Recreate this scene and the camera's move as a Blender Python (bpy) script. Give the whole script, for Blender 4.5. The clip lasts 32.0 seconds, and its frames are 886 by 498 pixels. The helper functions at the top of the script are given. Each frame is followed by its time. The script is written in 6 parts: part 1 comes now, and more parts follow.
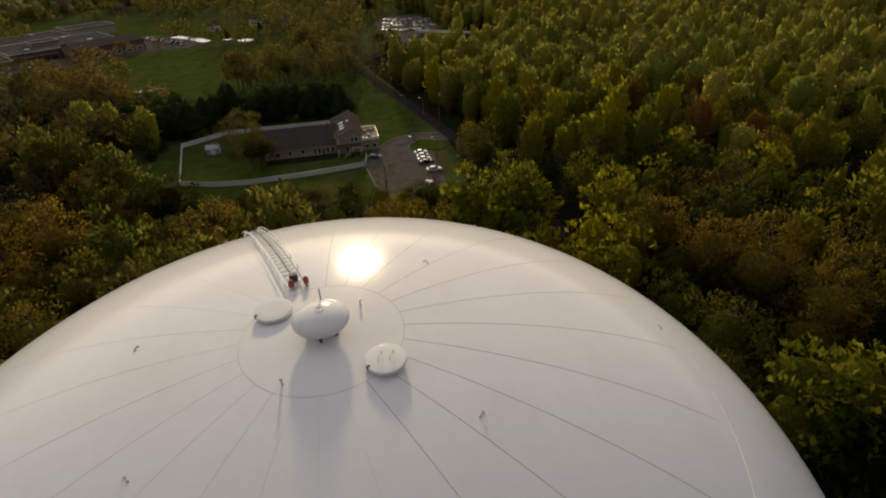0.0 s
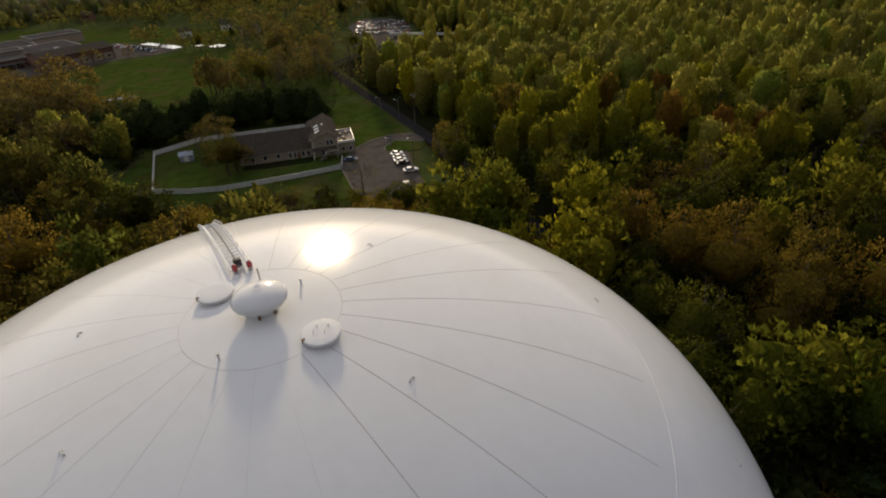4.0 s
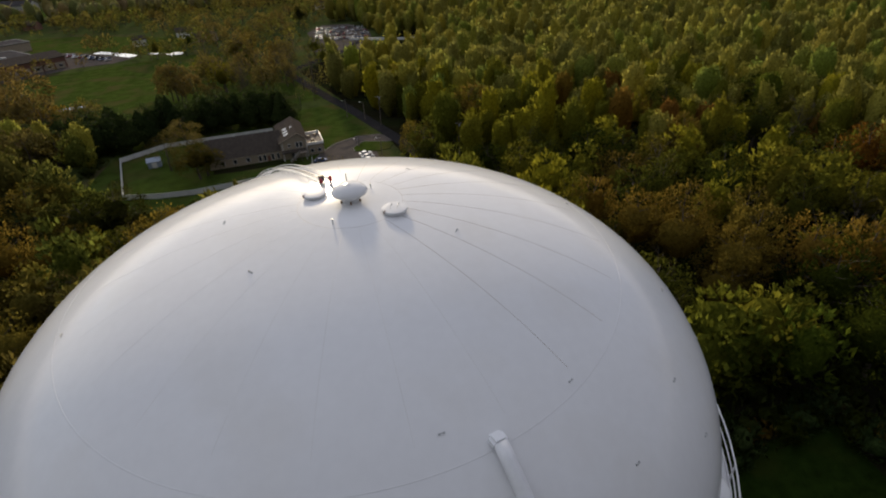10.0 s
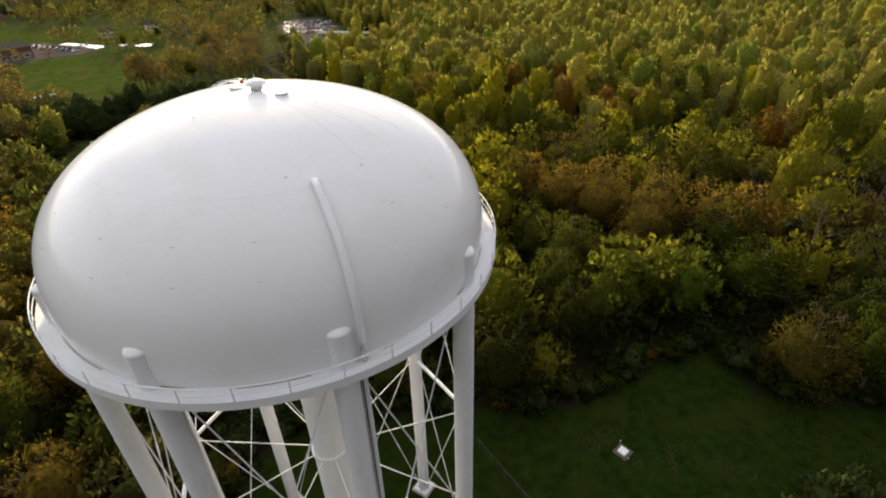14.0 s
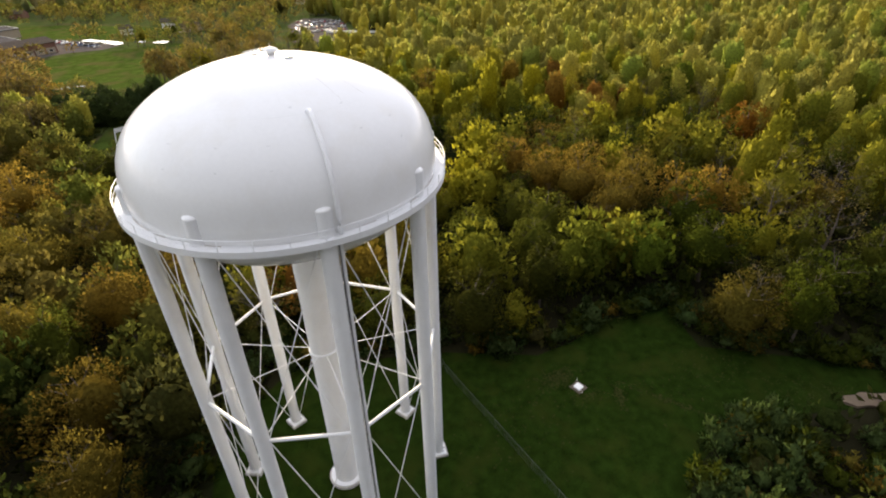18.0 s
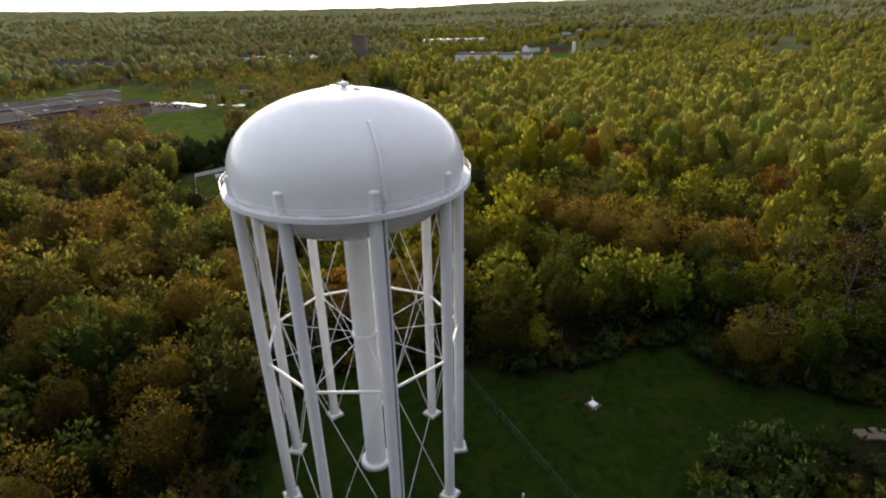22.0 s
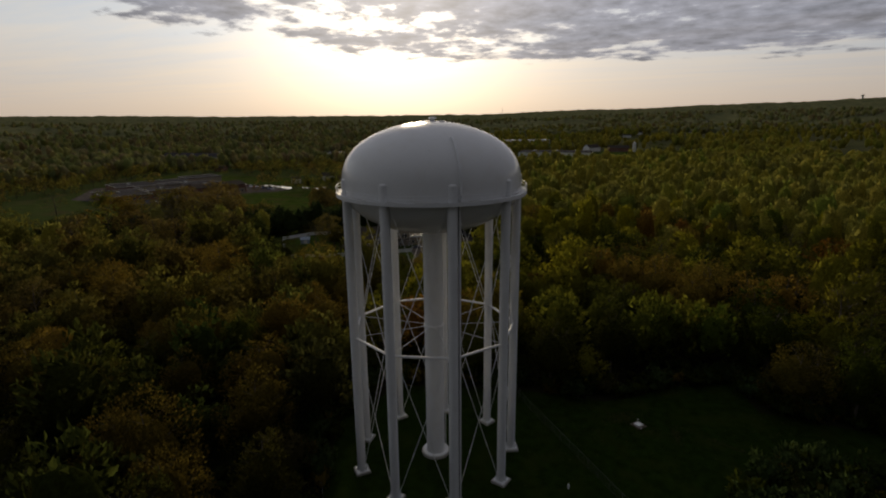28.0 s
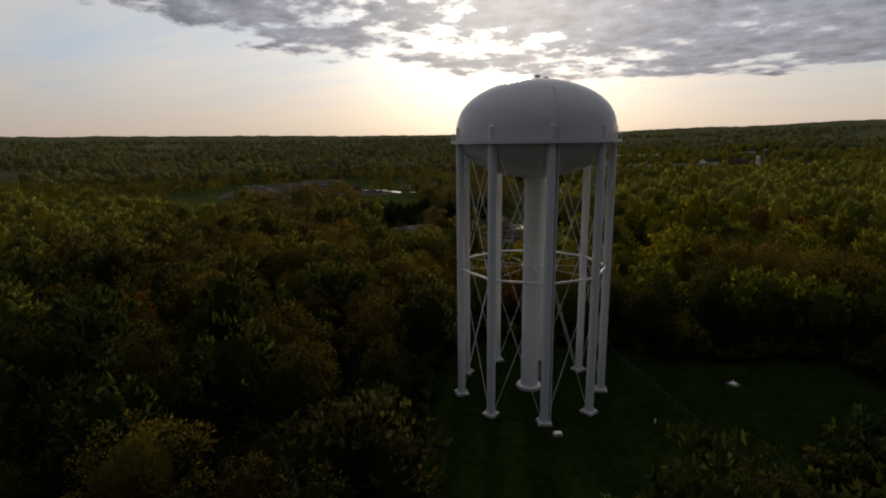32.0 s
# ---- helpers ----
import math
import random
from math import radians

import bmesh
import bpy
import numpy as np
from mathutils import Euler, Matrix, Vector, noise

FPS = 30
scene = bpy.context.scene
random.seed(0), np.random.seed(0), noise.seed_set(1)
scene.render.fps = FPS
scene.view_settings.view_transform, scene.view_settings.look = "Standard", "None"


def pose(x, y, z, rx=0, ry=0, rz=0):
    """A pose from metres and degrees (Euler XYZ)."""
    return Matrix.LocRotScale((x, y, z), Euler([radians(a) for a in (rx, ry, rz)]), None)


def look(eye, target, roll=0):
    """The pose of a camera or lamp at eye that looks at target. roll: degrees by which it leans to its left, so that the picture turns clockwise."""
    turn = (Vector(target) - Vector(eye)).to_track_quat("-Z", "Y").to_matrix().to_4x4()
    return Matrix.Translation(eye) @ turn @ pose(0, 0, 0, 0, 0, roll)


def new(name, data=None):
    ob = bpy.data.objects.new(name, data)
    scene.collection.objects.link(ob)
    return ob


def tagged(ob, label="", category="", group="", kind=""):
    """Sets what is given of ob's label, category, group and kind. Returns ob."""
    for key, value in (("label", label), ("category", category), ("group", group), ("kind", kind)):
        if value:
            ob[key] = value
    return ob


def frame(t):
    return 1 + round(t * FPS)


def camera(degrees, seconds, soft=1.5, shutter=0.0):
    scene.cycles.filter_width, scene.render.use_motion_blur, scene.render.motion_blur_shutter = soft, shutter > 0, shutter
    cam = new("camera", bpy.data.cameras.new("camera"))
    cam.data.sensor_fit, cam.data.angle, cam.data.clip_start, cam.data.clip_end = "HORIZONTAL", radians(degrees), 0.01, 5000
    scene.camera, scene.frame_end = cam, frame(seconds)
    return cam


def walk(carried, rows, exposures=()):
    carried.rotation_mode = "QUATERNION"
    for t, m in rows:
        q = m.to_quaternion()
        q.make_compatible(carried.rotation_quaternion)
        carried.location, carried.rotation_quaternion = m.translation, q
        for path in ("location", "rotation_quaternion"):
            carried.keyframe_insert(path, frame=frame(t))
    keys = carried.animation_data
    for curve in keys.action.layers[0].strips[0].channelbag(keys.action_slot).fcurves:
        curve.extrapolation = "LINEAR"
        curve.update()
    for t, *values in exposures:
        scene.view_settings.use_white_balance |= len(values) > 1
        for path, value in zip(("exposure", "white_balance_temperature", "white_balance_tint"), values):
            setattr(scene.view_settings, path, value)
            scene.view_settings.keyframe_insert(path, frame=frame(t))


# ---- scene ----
cam = camera(81.1, 32.0, soft=2.0)
PATH = [
    (0, (2.741, -9.510, 68.757), (2.826, -7.828, 67.678), -2.27),
    (0.5, (2.733, -10.798, 68.854), (2.816, -9.115, 67.777), -2.57),
    (1, (2.775, -12.045, 68.905), (2.856, -10.360, 67.830), -2.78),
    (1.5, (2.972, -12.785, 68.930), (3.065, -11.102, 67.854), -2.99),
    (2, (3.247, -12.974, 68.913), (3.355, -11.292, 67.837), -3.07),
    (2.5, (3.525, -12.730, 68.820), (3.640, -11.047, 67.744), -3.06),
    (3, (3.752, -12.146, 68.689), (3.875, -10.464, 67.613), -3.03),
    (3.5, (3.860, -11.298, 68.566), (3.999, -9.618, 67.490), -2.93),
    (4, (3.879, -10.418, 68.484), (4.031, -8.739, 67.409), -2.88),
    (4.5, (3.798, -9.523, 68.394), (3.963, -7.844, 67.320), -2.82),
    (6.5, (2.675, -6.740, 68.262), (2.888, -5.065, 67.190), -2.68),
    (7, (2.225, -7.036, 68.356), (2.455, -5.363, 67.285), -2.71),
    (7.5, (1.745, -7.750, 68.447), (1.990, -6.078, 67.377), -2.73),
    (8, (1.339, -8.961, 68.625), (1.599, -7.291, 67.556), -2.70),
    (8.5, (1.084, -10.575, 68.818), (1.360, -8.906, 67.751), -2.80),
    (9, (0.761, -12.572, 69.059), (1.040, -10.904, 67.991), -2.90),
    (9.5, (0.869, -14.860, 69.179), (1.149, -13.193, 68.110), -2.91),
    (10, (0.620, -17.660, 69.118), (0.908, -15.992, 68.053), -2.79),
    (10.5, (0.769, -20.260, 69.280), (1.063, -18.595, 68.212), -2.70),
    (11, (1.194, -22.821, 69.331), (1.486, -21.157, 68.260), -2.63),
    (11.5, (1.730, -25.061, 69.258), (2.024, -23.400, 68.185), -2.48),
    (12, (2.297, -26.911, 69.149), (2.612, -25.253, 68.076), -2.19),
    (12.5, (2.813, -28.851, 69.172), (3.157, -27.199, 68.099), -2.05),
    (13, (3.365, -30.933, 69.283), (3.745, -29.290, 68.208), -1.97),
    (13.5, (3.706, -32.881, 69.229), (4.091, -31.238, 68.155), -1.85),
    (14, (4.082, -34.732, 69.241), (4.457, -33.086, 68.168), -1.65),
    (14.5, (4.341, -36.611, 69.306), (4.731, -34.969, 68.233), -1.54),
    (16.5, (4.755, -44.742, 69.525), (5.125, -43.096, 68.451), -1.42),
    (17, (4.851, -46.591, 69.816), (5.223, -44.945, 68.743), -1.42),
    (17.5, (4.883, -48.422, 70.031), (5.236, -46.772, 68.957), -1.38),
    (18, (4.904, -50.257, 70.116), (5.252, -48.601, 69.050), -1.33),
    (18.5, (4.957, -52.227, 70.195), (5.297, -50.504, 69.239), -1.23),
    (19, (4.973, -54.235, 70.148), (5.296, -52.449, 69.309), -1.17),
    (19.5, (4.932, -56.222, 70.319), (5.230, -54.430, 69.482), -1.07),
    (20, (4.955, -58.150, 70.402), (5.225, -56.354, 69.564), -0.98),
    (20.5, (4.857, -60.014, 70.360), (5.112, -58.215, 69.524), -1.02),
    (21, (4.722, -61.813, 70.237), (4.966, -60.013, 69.400), -1.04),
    (21.5, (4.605, -63.661, 69.589), (4.827, -61.859, 68.752), -1.01),
    (22, (4.472, -65.385, 68.716), (4.677, -63.580, 67.877), -1.01),
    (22.5, (4.219, -67.066, 67.702), (4.429, -65.200, 67.014), -1.02),
    (23, (3.973, -68.691, 66.751), (4.178, -66.764, 66.258), -0.92),
    (23.5, (3.777, -70.093, 66.133), (3.977, -68.165, 65.639), -0.83),
    (24, (3.578, -71.193, 65.843), (3.763, -69.263, 65.353), -0.80),
    (24.5, (3.455, -72.186, 65.711), (3.624, -70.254, 65.224), -0.73),
    (25, (3.214, -73.337, 65.638), (3.370, -71.403, 65.151), -0.64),
    (25.5, (3.023, -74.652, 65.647), (3.162, -72.717, 65.158), -0.53),
    (27.5, (2.155, -83.299, 62.228), (2.213, -81.360, 61.741), -0.65),
    (28, (2.061, -85.426, 60.825), (2.054, -83.487, 60.337), -0.63),
    (28.5, (1.999, -87.452, 59.377), (1.937, -85.513, 58.890), -0.60),
    (29, (1.887, -89.577, 57.845), (1.875, -87.637, 57.359), -0.61),
    (29.5, (1.943, -91.714, 56.217), (1.880, -89.774, 55.735), -0.69),
    (30, (1.885, -93.747, 54.411), (1.835, -91.806, 53.931), -0.72),
    (30.5, (1.976, -95.584, 52.704), (1.851, -93.646, 52.226), -0.74),
    (31, (2.260, -97.145, 51.259), (2.003, -95.220, 50.779), -0.72),
    (31.5, (2.655, -98.540, 50.248), (2.227, -96.648, 49.763), -0.71),
    (32, (2.824, -99.847, 49.752), (2.431, -97.930, 49.341), -0.79),
]
EXPOSURES = [(0, -0.57, 7700, 10), (0.8, -0.47, 7250, 10), (4, -0.42, 7150, 10), (6.8, -0.55, 6950, 10), (8, -0.55, 6850, 10), (9, -0.46, 6950, 10), (10, -0.27, 6650, 10), (11, -0.04, 7200, 10), (13, 0.55, 7250, 10), (15, 0.98, 7350, 10), (17.5, 1.31, 7200, 10), (19, 1.05, 6950, 10), (20, 0.7, 6700, 10), (22, 0.72, 6600, 10), (23, -0.63, 6950, 10), (24, -1.31, 7050, 10), (25.5, -1.37, 7050, 10), (28, -1.49, 6950, 10), (32, -1.44, 6850, 10)]
walk(cam, [(t, look(eye, aim, roll)) for t, eye, aim, roll in PATH], EXPOSURES)

# ---- world and sun ----
SUN_AZ, SUN_EL = radians(-5.0), radians(15.5)          # azimuth from +Y towards +X
TO_SUN = Vector((math.sin(SUN_AZ) * math.cos(SUN_EL), math.cos(SUN_AZ) * math.cos(SUN_EL), math.sin(SUN_EL)))


def build_world():
    world = bpy.data.worlds.new("evening_sky")
    scene.world = world
    world.use_nodes = True
    nt = world.node_tree
    nt.nodes.clear()
    N, L = nt.nodes.new, nt.links.new
    out = N("ShaderNodeOutputWorld")
    sky = N("ShaderNodeTexSky")
    sky.sky_type, sky.sun_disc = "NISHITA", False
    sky.sun_elevation, sky.sun_rotation = SUN_EL, SUN_AZ
    sky.air_density, sky.dust_density, sky.ozone_density = 1.0, 2.5, 1.0
    coord = N("ShaderNodeTexCoord")
    sep = N("ShaderNodeSeparateXYZ")
    L(coord.outputs["Generated"], sep.inputs[0])

    def math_node(op, a, b=None, clamp=False):
        n = N("ShaderNodeMath")
        n.operation, n.use_clamp = op, clamp
        for i, v in enumerate((a, b)):
            if v is None:
                continue
            if isinstance(v, (int, float)):
                n.inputs[i].default_value = v
            else:
                L(v, n.inputs[i])
        return n.outputs[0]

    # the clouds lie on a level sheet overhead, with an edge to the left and a far end over the horizon
    up = math_node("MAXIMUM", sep.outputs[2], 0.02)
    px, py = math_node("DIVIDE", sep.outputs[0], up), math_node("DIVIDE", sep.outputs[1], up)
    flat = N("ShaderNodeCombineXYZ")
    L(math_node("ARCTAN2", sep.outputs[0], sep.outputs[1]), flat.inputs[0])
    L(math_node("MULTIPLY", math_node("LOGARITHM", up, math.e), 0.56), flat.inputs[1])

    def cloud_noise(scale, detail, rough):
        n = N("ShaderNodeTexNoise")
        n.inputs["Scale"].default_value, n.inputs["Detail"].default_value, n.inputs["Roughness"].default_value = scale, detail, rough
        L(flat.outputs[0], n.inputs["Vector"])
        return n.outputs["Fac"]

    big, small, puff = cloud_noise(2.3, 3.0, 0.5), cloud_noise(7.5, 6.0, 0.60), cloud_noise(21.0, 4.0, 0.58)
    # how far a point of the sheet lies inside the lower edge, which climbs to the left of the sun
    reach = math_node("SQRT", math_node("ADD", math_node("MULTIPLY", px, px), math_node("MULTIPLY", py, py)))
    turn = math_node("ARCTAN2", sep.outputs[0], sep.outputs[1])
    limit = math_node("ADD", 10.9, math_node("MULTIPLY", math_node("MINIMUM", math_node("SUBTRACT", turn, 0.12), 0.0), 7.3))
    within = math_node("SUBTRACT", math_node("MAXIMUM", limit, 3.0), reach)
    deep = math_node("MULTIPLY", math_node("SUBTRACT", within, 3.5), 0.08)
    border = math_node("ADD", math_node("MINIMUM", math_node("MULTIPLY", within, 0.22), 0.30), math_node("MINIMUM", math_node("MAXIMUM", deep, 0.0), 0.16))
    cover = math_node("ADD", math_node("ADD", math_node("ADD", math_node("MULTIPLY", big, 0.30), math_node("MULTIPLY", small, 0.66)), math_node("MULTIPLY", puff, 0.50)), math_node("MULTIPLY", math_node("MAXIMUM", border, -1.0), 0.5))
    ramp = N("ShaderNodeValToRGB")
    ramp.color_ramp.elements[0].position, ramp.color_ramp.elements[1].position = 0.765, 0.87
    L(cover, ramp.inputs[0])
    mask = math_node("MULTIPLY", ramp.outputs[0], 0.88)
    # brightness round the sun behind thin cloud
    dot = N("ShaderNodeVectorMath")
    dot.operation = "DOT_PRODUCT"
    norm = N("ShaderNodeVectorMath")
    norm.operation = "NORMALIZE"
    L(coord.outputs["Generated"], norm.inputs[0])
    L(norm.outputs[0], dot.inputs[0])
    dot.inputs[1].default_value = TO_SUN
    near = math_node("POWER", math_node("MAXIMUM", dot.outputs["Value"], 0.0), 45.0)
    wide = math_node("POWER", math_node("MAXIMUM", dot.outputs["Value"], 0.0), 4.0)

    veil = N("ShaderNodeMixRGB")          # pale evening veil over the clear sky
    veil.inputs[0].default_value = 0.84
    # thin white streaks over blue, cream towards the horizon
    streak_at = N("ShaderNodeCombineXYZ")
    L(math_node("MULTIPLY", px, 0.10), streak_at.inputs[0])
    L(math_node("ADD", math_node("MULTIPLY", py, 0.30), math_node("MULTIPLY", px, 0.16)), streak_at.inputs[1])
    streaks = N("ShaderNodeTexNoise")
    streaks.inputs["Scale"].default_value, streaks.inputs["Detail"].default_value, streaks.inputs["Roughness"].default_value = 2.2, 7.0, 0.6
    L(streak_at.outputs[0], streaks.inputs["Vector"])
    cut = N("ShaderNodeMapRange")
    cut.inputs["From Min"].default_value, cut.inputs["From Max"].default_value = 0.38, 0.62
    L(streaks.outputs["Fac"], cut.inputs["Value"])
    wisps = N("ShaderNodeMixRGB")
    L(cut.outputs[0], wisps.inputs[0])
    wisps.inputs[1].default_value, wisps.inputs[2].default_value = BLUE, VEIL
    low = N("ShaderNodeMapRange")
    low.inputs["From Min"].default_value, low.inputs["From Max"].default_value = 0.015, 0.14
    low.inputs["To Min"].default_value, low.inputs["To Max"].default_value = 0.95, 0.0
    L(sep.outputs[2], low.inputs["Value"])
    cream = N("ShaderNodeMixRGB")
    L(low.outputs[0], cream.inputs[0])
    L(wisps.outputs[0], cream.inputs[1])
    cream.inputs[2].default_value = CREAM
    L(cream.outputs[0], veil.inputs[2])
    scaled = N("ShaderNodeMixRGB")
    scaled.blend_type = "MULTIPLY"
    scaled.inputs[0].default_value = 1.0
    scaled.inputs[2].default_value = (SKY, SKY, SKY, 1)
    L(sky.outputs[0], scaled.inputs[1])
    L(scaled.outputs[0], veil.inputs[1])
    glow = N("ShaderNodeMixRGB")
    glow.blend_type = "ADD"
    glow.inputs[0].default_value = 1.0
    tint = N("ShaderNodeMixRGB")
    tint.blend_type = "MULTIPLY"
    tint.inputs[0].default_value = 1.0
    tint.inputs[2].default_value = (1.0, 0.91, 0.78, 1)
    L(math_node("ADD", math_node("MULTIPLY", near, GLOW), math_node("MULTIPLY", wide, GLOW * 0.12)), tint.inputs[1])
    L(veil.outputs[0], glow.inputs[1])
    L(tint.outputs[0], glow.inputs[2])
    cloud = N("ShaderNodeMixRGB")
    cloud.blend_type = "ADD"
    cloud.inputs[0].default_value = 0.22
    lumps = N("ShaderNodeMapRange")
    lumps.inputs["From Min"].default_value, lumps.inputs["From Max"].default_value = 0.36, 0.64
    lumps.inputs["To Min"].default_value, lumps.inputs["To Max"].default_value = 1.9, 0.68
    L(math_node("ADD", math_node("MULTIPLY", small, 0.4), math_node("MULTIPLY", puff, 0.6)), lumps.inputs["Value"])
    shade = N("ShaderNodeMixRGB")
    shade.blend_type, shade.inputs[0].default_value = "MULTIPLY", 1.0
    shade.inputs[1].default_value = CLOUD
    L(lumps.outputs[0], shade.inputs[2])
    L(shade.outputs[0], cloud.inputs[1])
    L(tint.outputs[0], cloud.inputs[2])
    mixed = N("ShaderNodeMixRGB")
    L(mask, mixed.inputs[0])
    L(glow.outputs[0], mixed.inputs[1])
    L(cloud.outputs[0], mixed.inputs[2])
    bg = N("ShaderNodeBackground")
    # the sky is brightest towards the low sun and dull opposite to it
    L(math_node("MULTIPLY_ADD", dot.outputs["Value"], 0.60), bg.inputs["Strength"])
    bg.inputs["Strength"].links[0].from_node.inputs[2].default_value = 0.72
    L(mixed.outputs[0], bg.inputs["Color"])
    L(bg.outputs[0], out.inputs["Surface"])


SKY, VEIL, CLOUD, GLOW = 0.11, (1.40, 1.40, 1.43, 1), (0.44, 0.46, 0.57, 1), 2.2
BLUE, CREAM = (1.05, 1.26, 1.55, 1), (1.25, 1.07, 0.94, 1)
build_world()
sun = new("sun", bpy.data.lights.new("sun", "SUN"))
sun.data.energy, sun.data.angle, sun.data.color = 4.2, radians(4.0), (1.0, 0.83, 0.58)
sun.matrix_world = look((0, 0, 200), Vector((0, 0, 200)) - TO_SUN)

# ---- materials ----


def material(name, color, rough=0.7, metal=0.0, vary=0.12, scale=3.0, bump=0.1, bump_scale=40.0, spots=None, spot_scale=0.6, spot_amount=0.5, translucent=0.0, coat=0.0, rand=0.0, spec=0.5):
    """A surface with variation at two scales, fine relief and, if asked, stains of another colour."""
    m = bpy.data.materials.new(name)
    m.use_nodes = True
    nt = m.node_tree
    nt.nodes.clear()
    N, L = nt.nodes.new, nt.links.new
    out, bsdf = N("ShaderNodeOutputMaterial"), N("ShaderNodeBsdfPrincipled")
    bsdf.inputs["Roughness"].default_value, bsdf.inputs["Metallic"].default_value = rough, metal
    bsdf.inputs["Specular IOR Level"].default_value = spec
    bsdf.inputs["Coat Weight"].default_value = coat
    bsdf.inputs["Coat Roughness"].default_value = 0.12
    coord = N("ShaderNodeNewGeometry")
    fine, wide = N("ShaderNodeTexNoise"), N("ShaderNodeTexNoise")
    for n, s, d in ((fine, scale * 6, 5.0), (wide, scale * 0.35, 3.0)):
        n.inputs["Scale"].default_value, n.inputs["Detail"].default_value = s, d
        L(coord.outputs["Position"], n.inputs["Vector"])
    both = N("ShaderNodeMath")
    both.operation = "ADD"
    L(fine.outputs["Fac"], both.inputs[0])
    L(wide.outputs["Fac"], both.inputs[1])
    level = both.outputs[0]
    if rand:
        info, add = N("ShaderNodeObjectInfo"), N("ShaderNodeMath")
        add.operation = "MULTIPLY_ADD"
        add.inputs[1].default_value = rand
        L(info.outputs["Random"], add.inputs[0])
        L(level, add.inputs[2])
        level = add.outputs[0]
    ramp = N("ShaderNodeValToRGB")
    ramp.color_ramp.elements[0].position, ramp.color_ramp.elements[1].position = 0.0, 1.0
    ramp.color_ramp.elements[0].color = (*[c * (1 - vary) for c in color], 1)
    ramp.color_ramp.elements[1].color = (*[min(1, c * (1 + vary)) for c in color], 1)
    mid = N("ShaderNodeMapRange")
    mid.inputs["From Min"].default_value, mid.inputs["From Max"].default_value = 0.6, 1.4 + rand
    L(level, mid.inputs["Value"])
    L(mid.outputs[0], ramp.inputs[0])
    base = ramp.outputs[0]
    if spots:
        patch, cut, mix = N("ShaderNodeTexNoise"), N("ShaderNodeMapRange"), N("ShaderNodeMixRGB")
        patch.inputs["Scale"].default_value, patch.inputs["Detail"].default_value = spot_scale, 6.0
        L(coord.outputs["Position"], patch.inputs["Vector"])
        cut.inputs["From Min"].default_value, cut.inputs["From Max"].default_value = 0.5, 0.68
        cut.inputs["To Max"].default_value = spot_amount
        L(patch.outputs["Fac"], cut.inputs["Value"])
        L(cut.outputs[0], mix.inputs[0])
        L(base, mix.inputs[1])
        mix.inputs[2].default_value = (*spots, 1)
        base = mix.outputs[0]
    L(base, bsdf.inputs["Base Color"])
    if bump:
        relief, b = N("ShaderNodeTexNoise"), N("ShaderNodeBump")
        relief.inputs["Scale"].default_value, relief.inputs["Detail"].default_value = bump_scale, 4.0
        L(coord.outputs["Position"], relief.inputs["Vector"])
        b.inputs["Strength"].default_value, b.inputs["Distance"].default_value = bump, 0.02
        L(relief.outputs["Fac"], b.inputs["Height"])
        L(b.outputs[0], bsdf.inputs["Normal"])
    L(bsdf.outputs[0], out.inputs["Surface"])
    return m


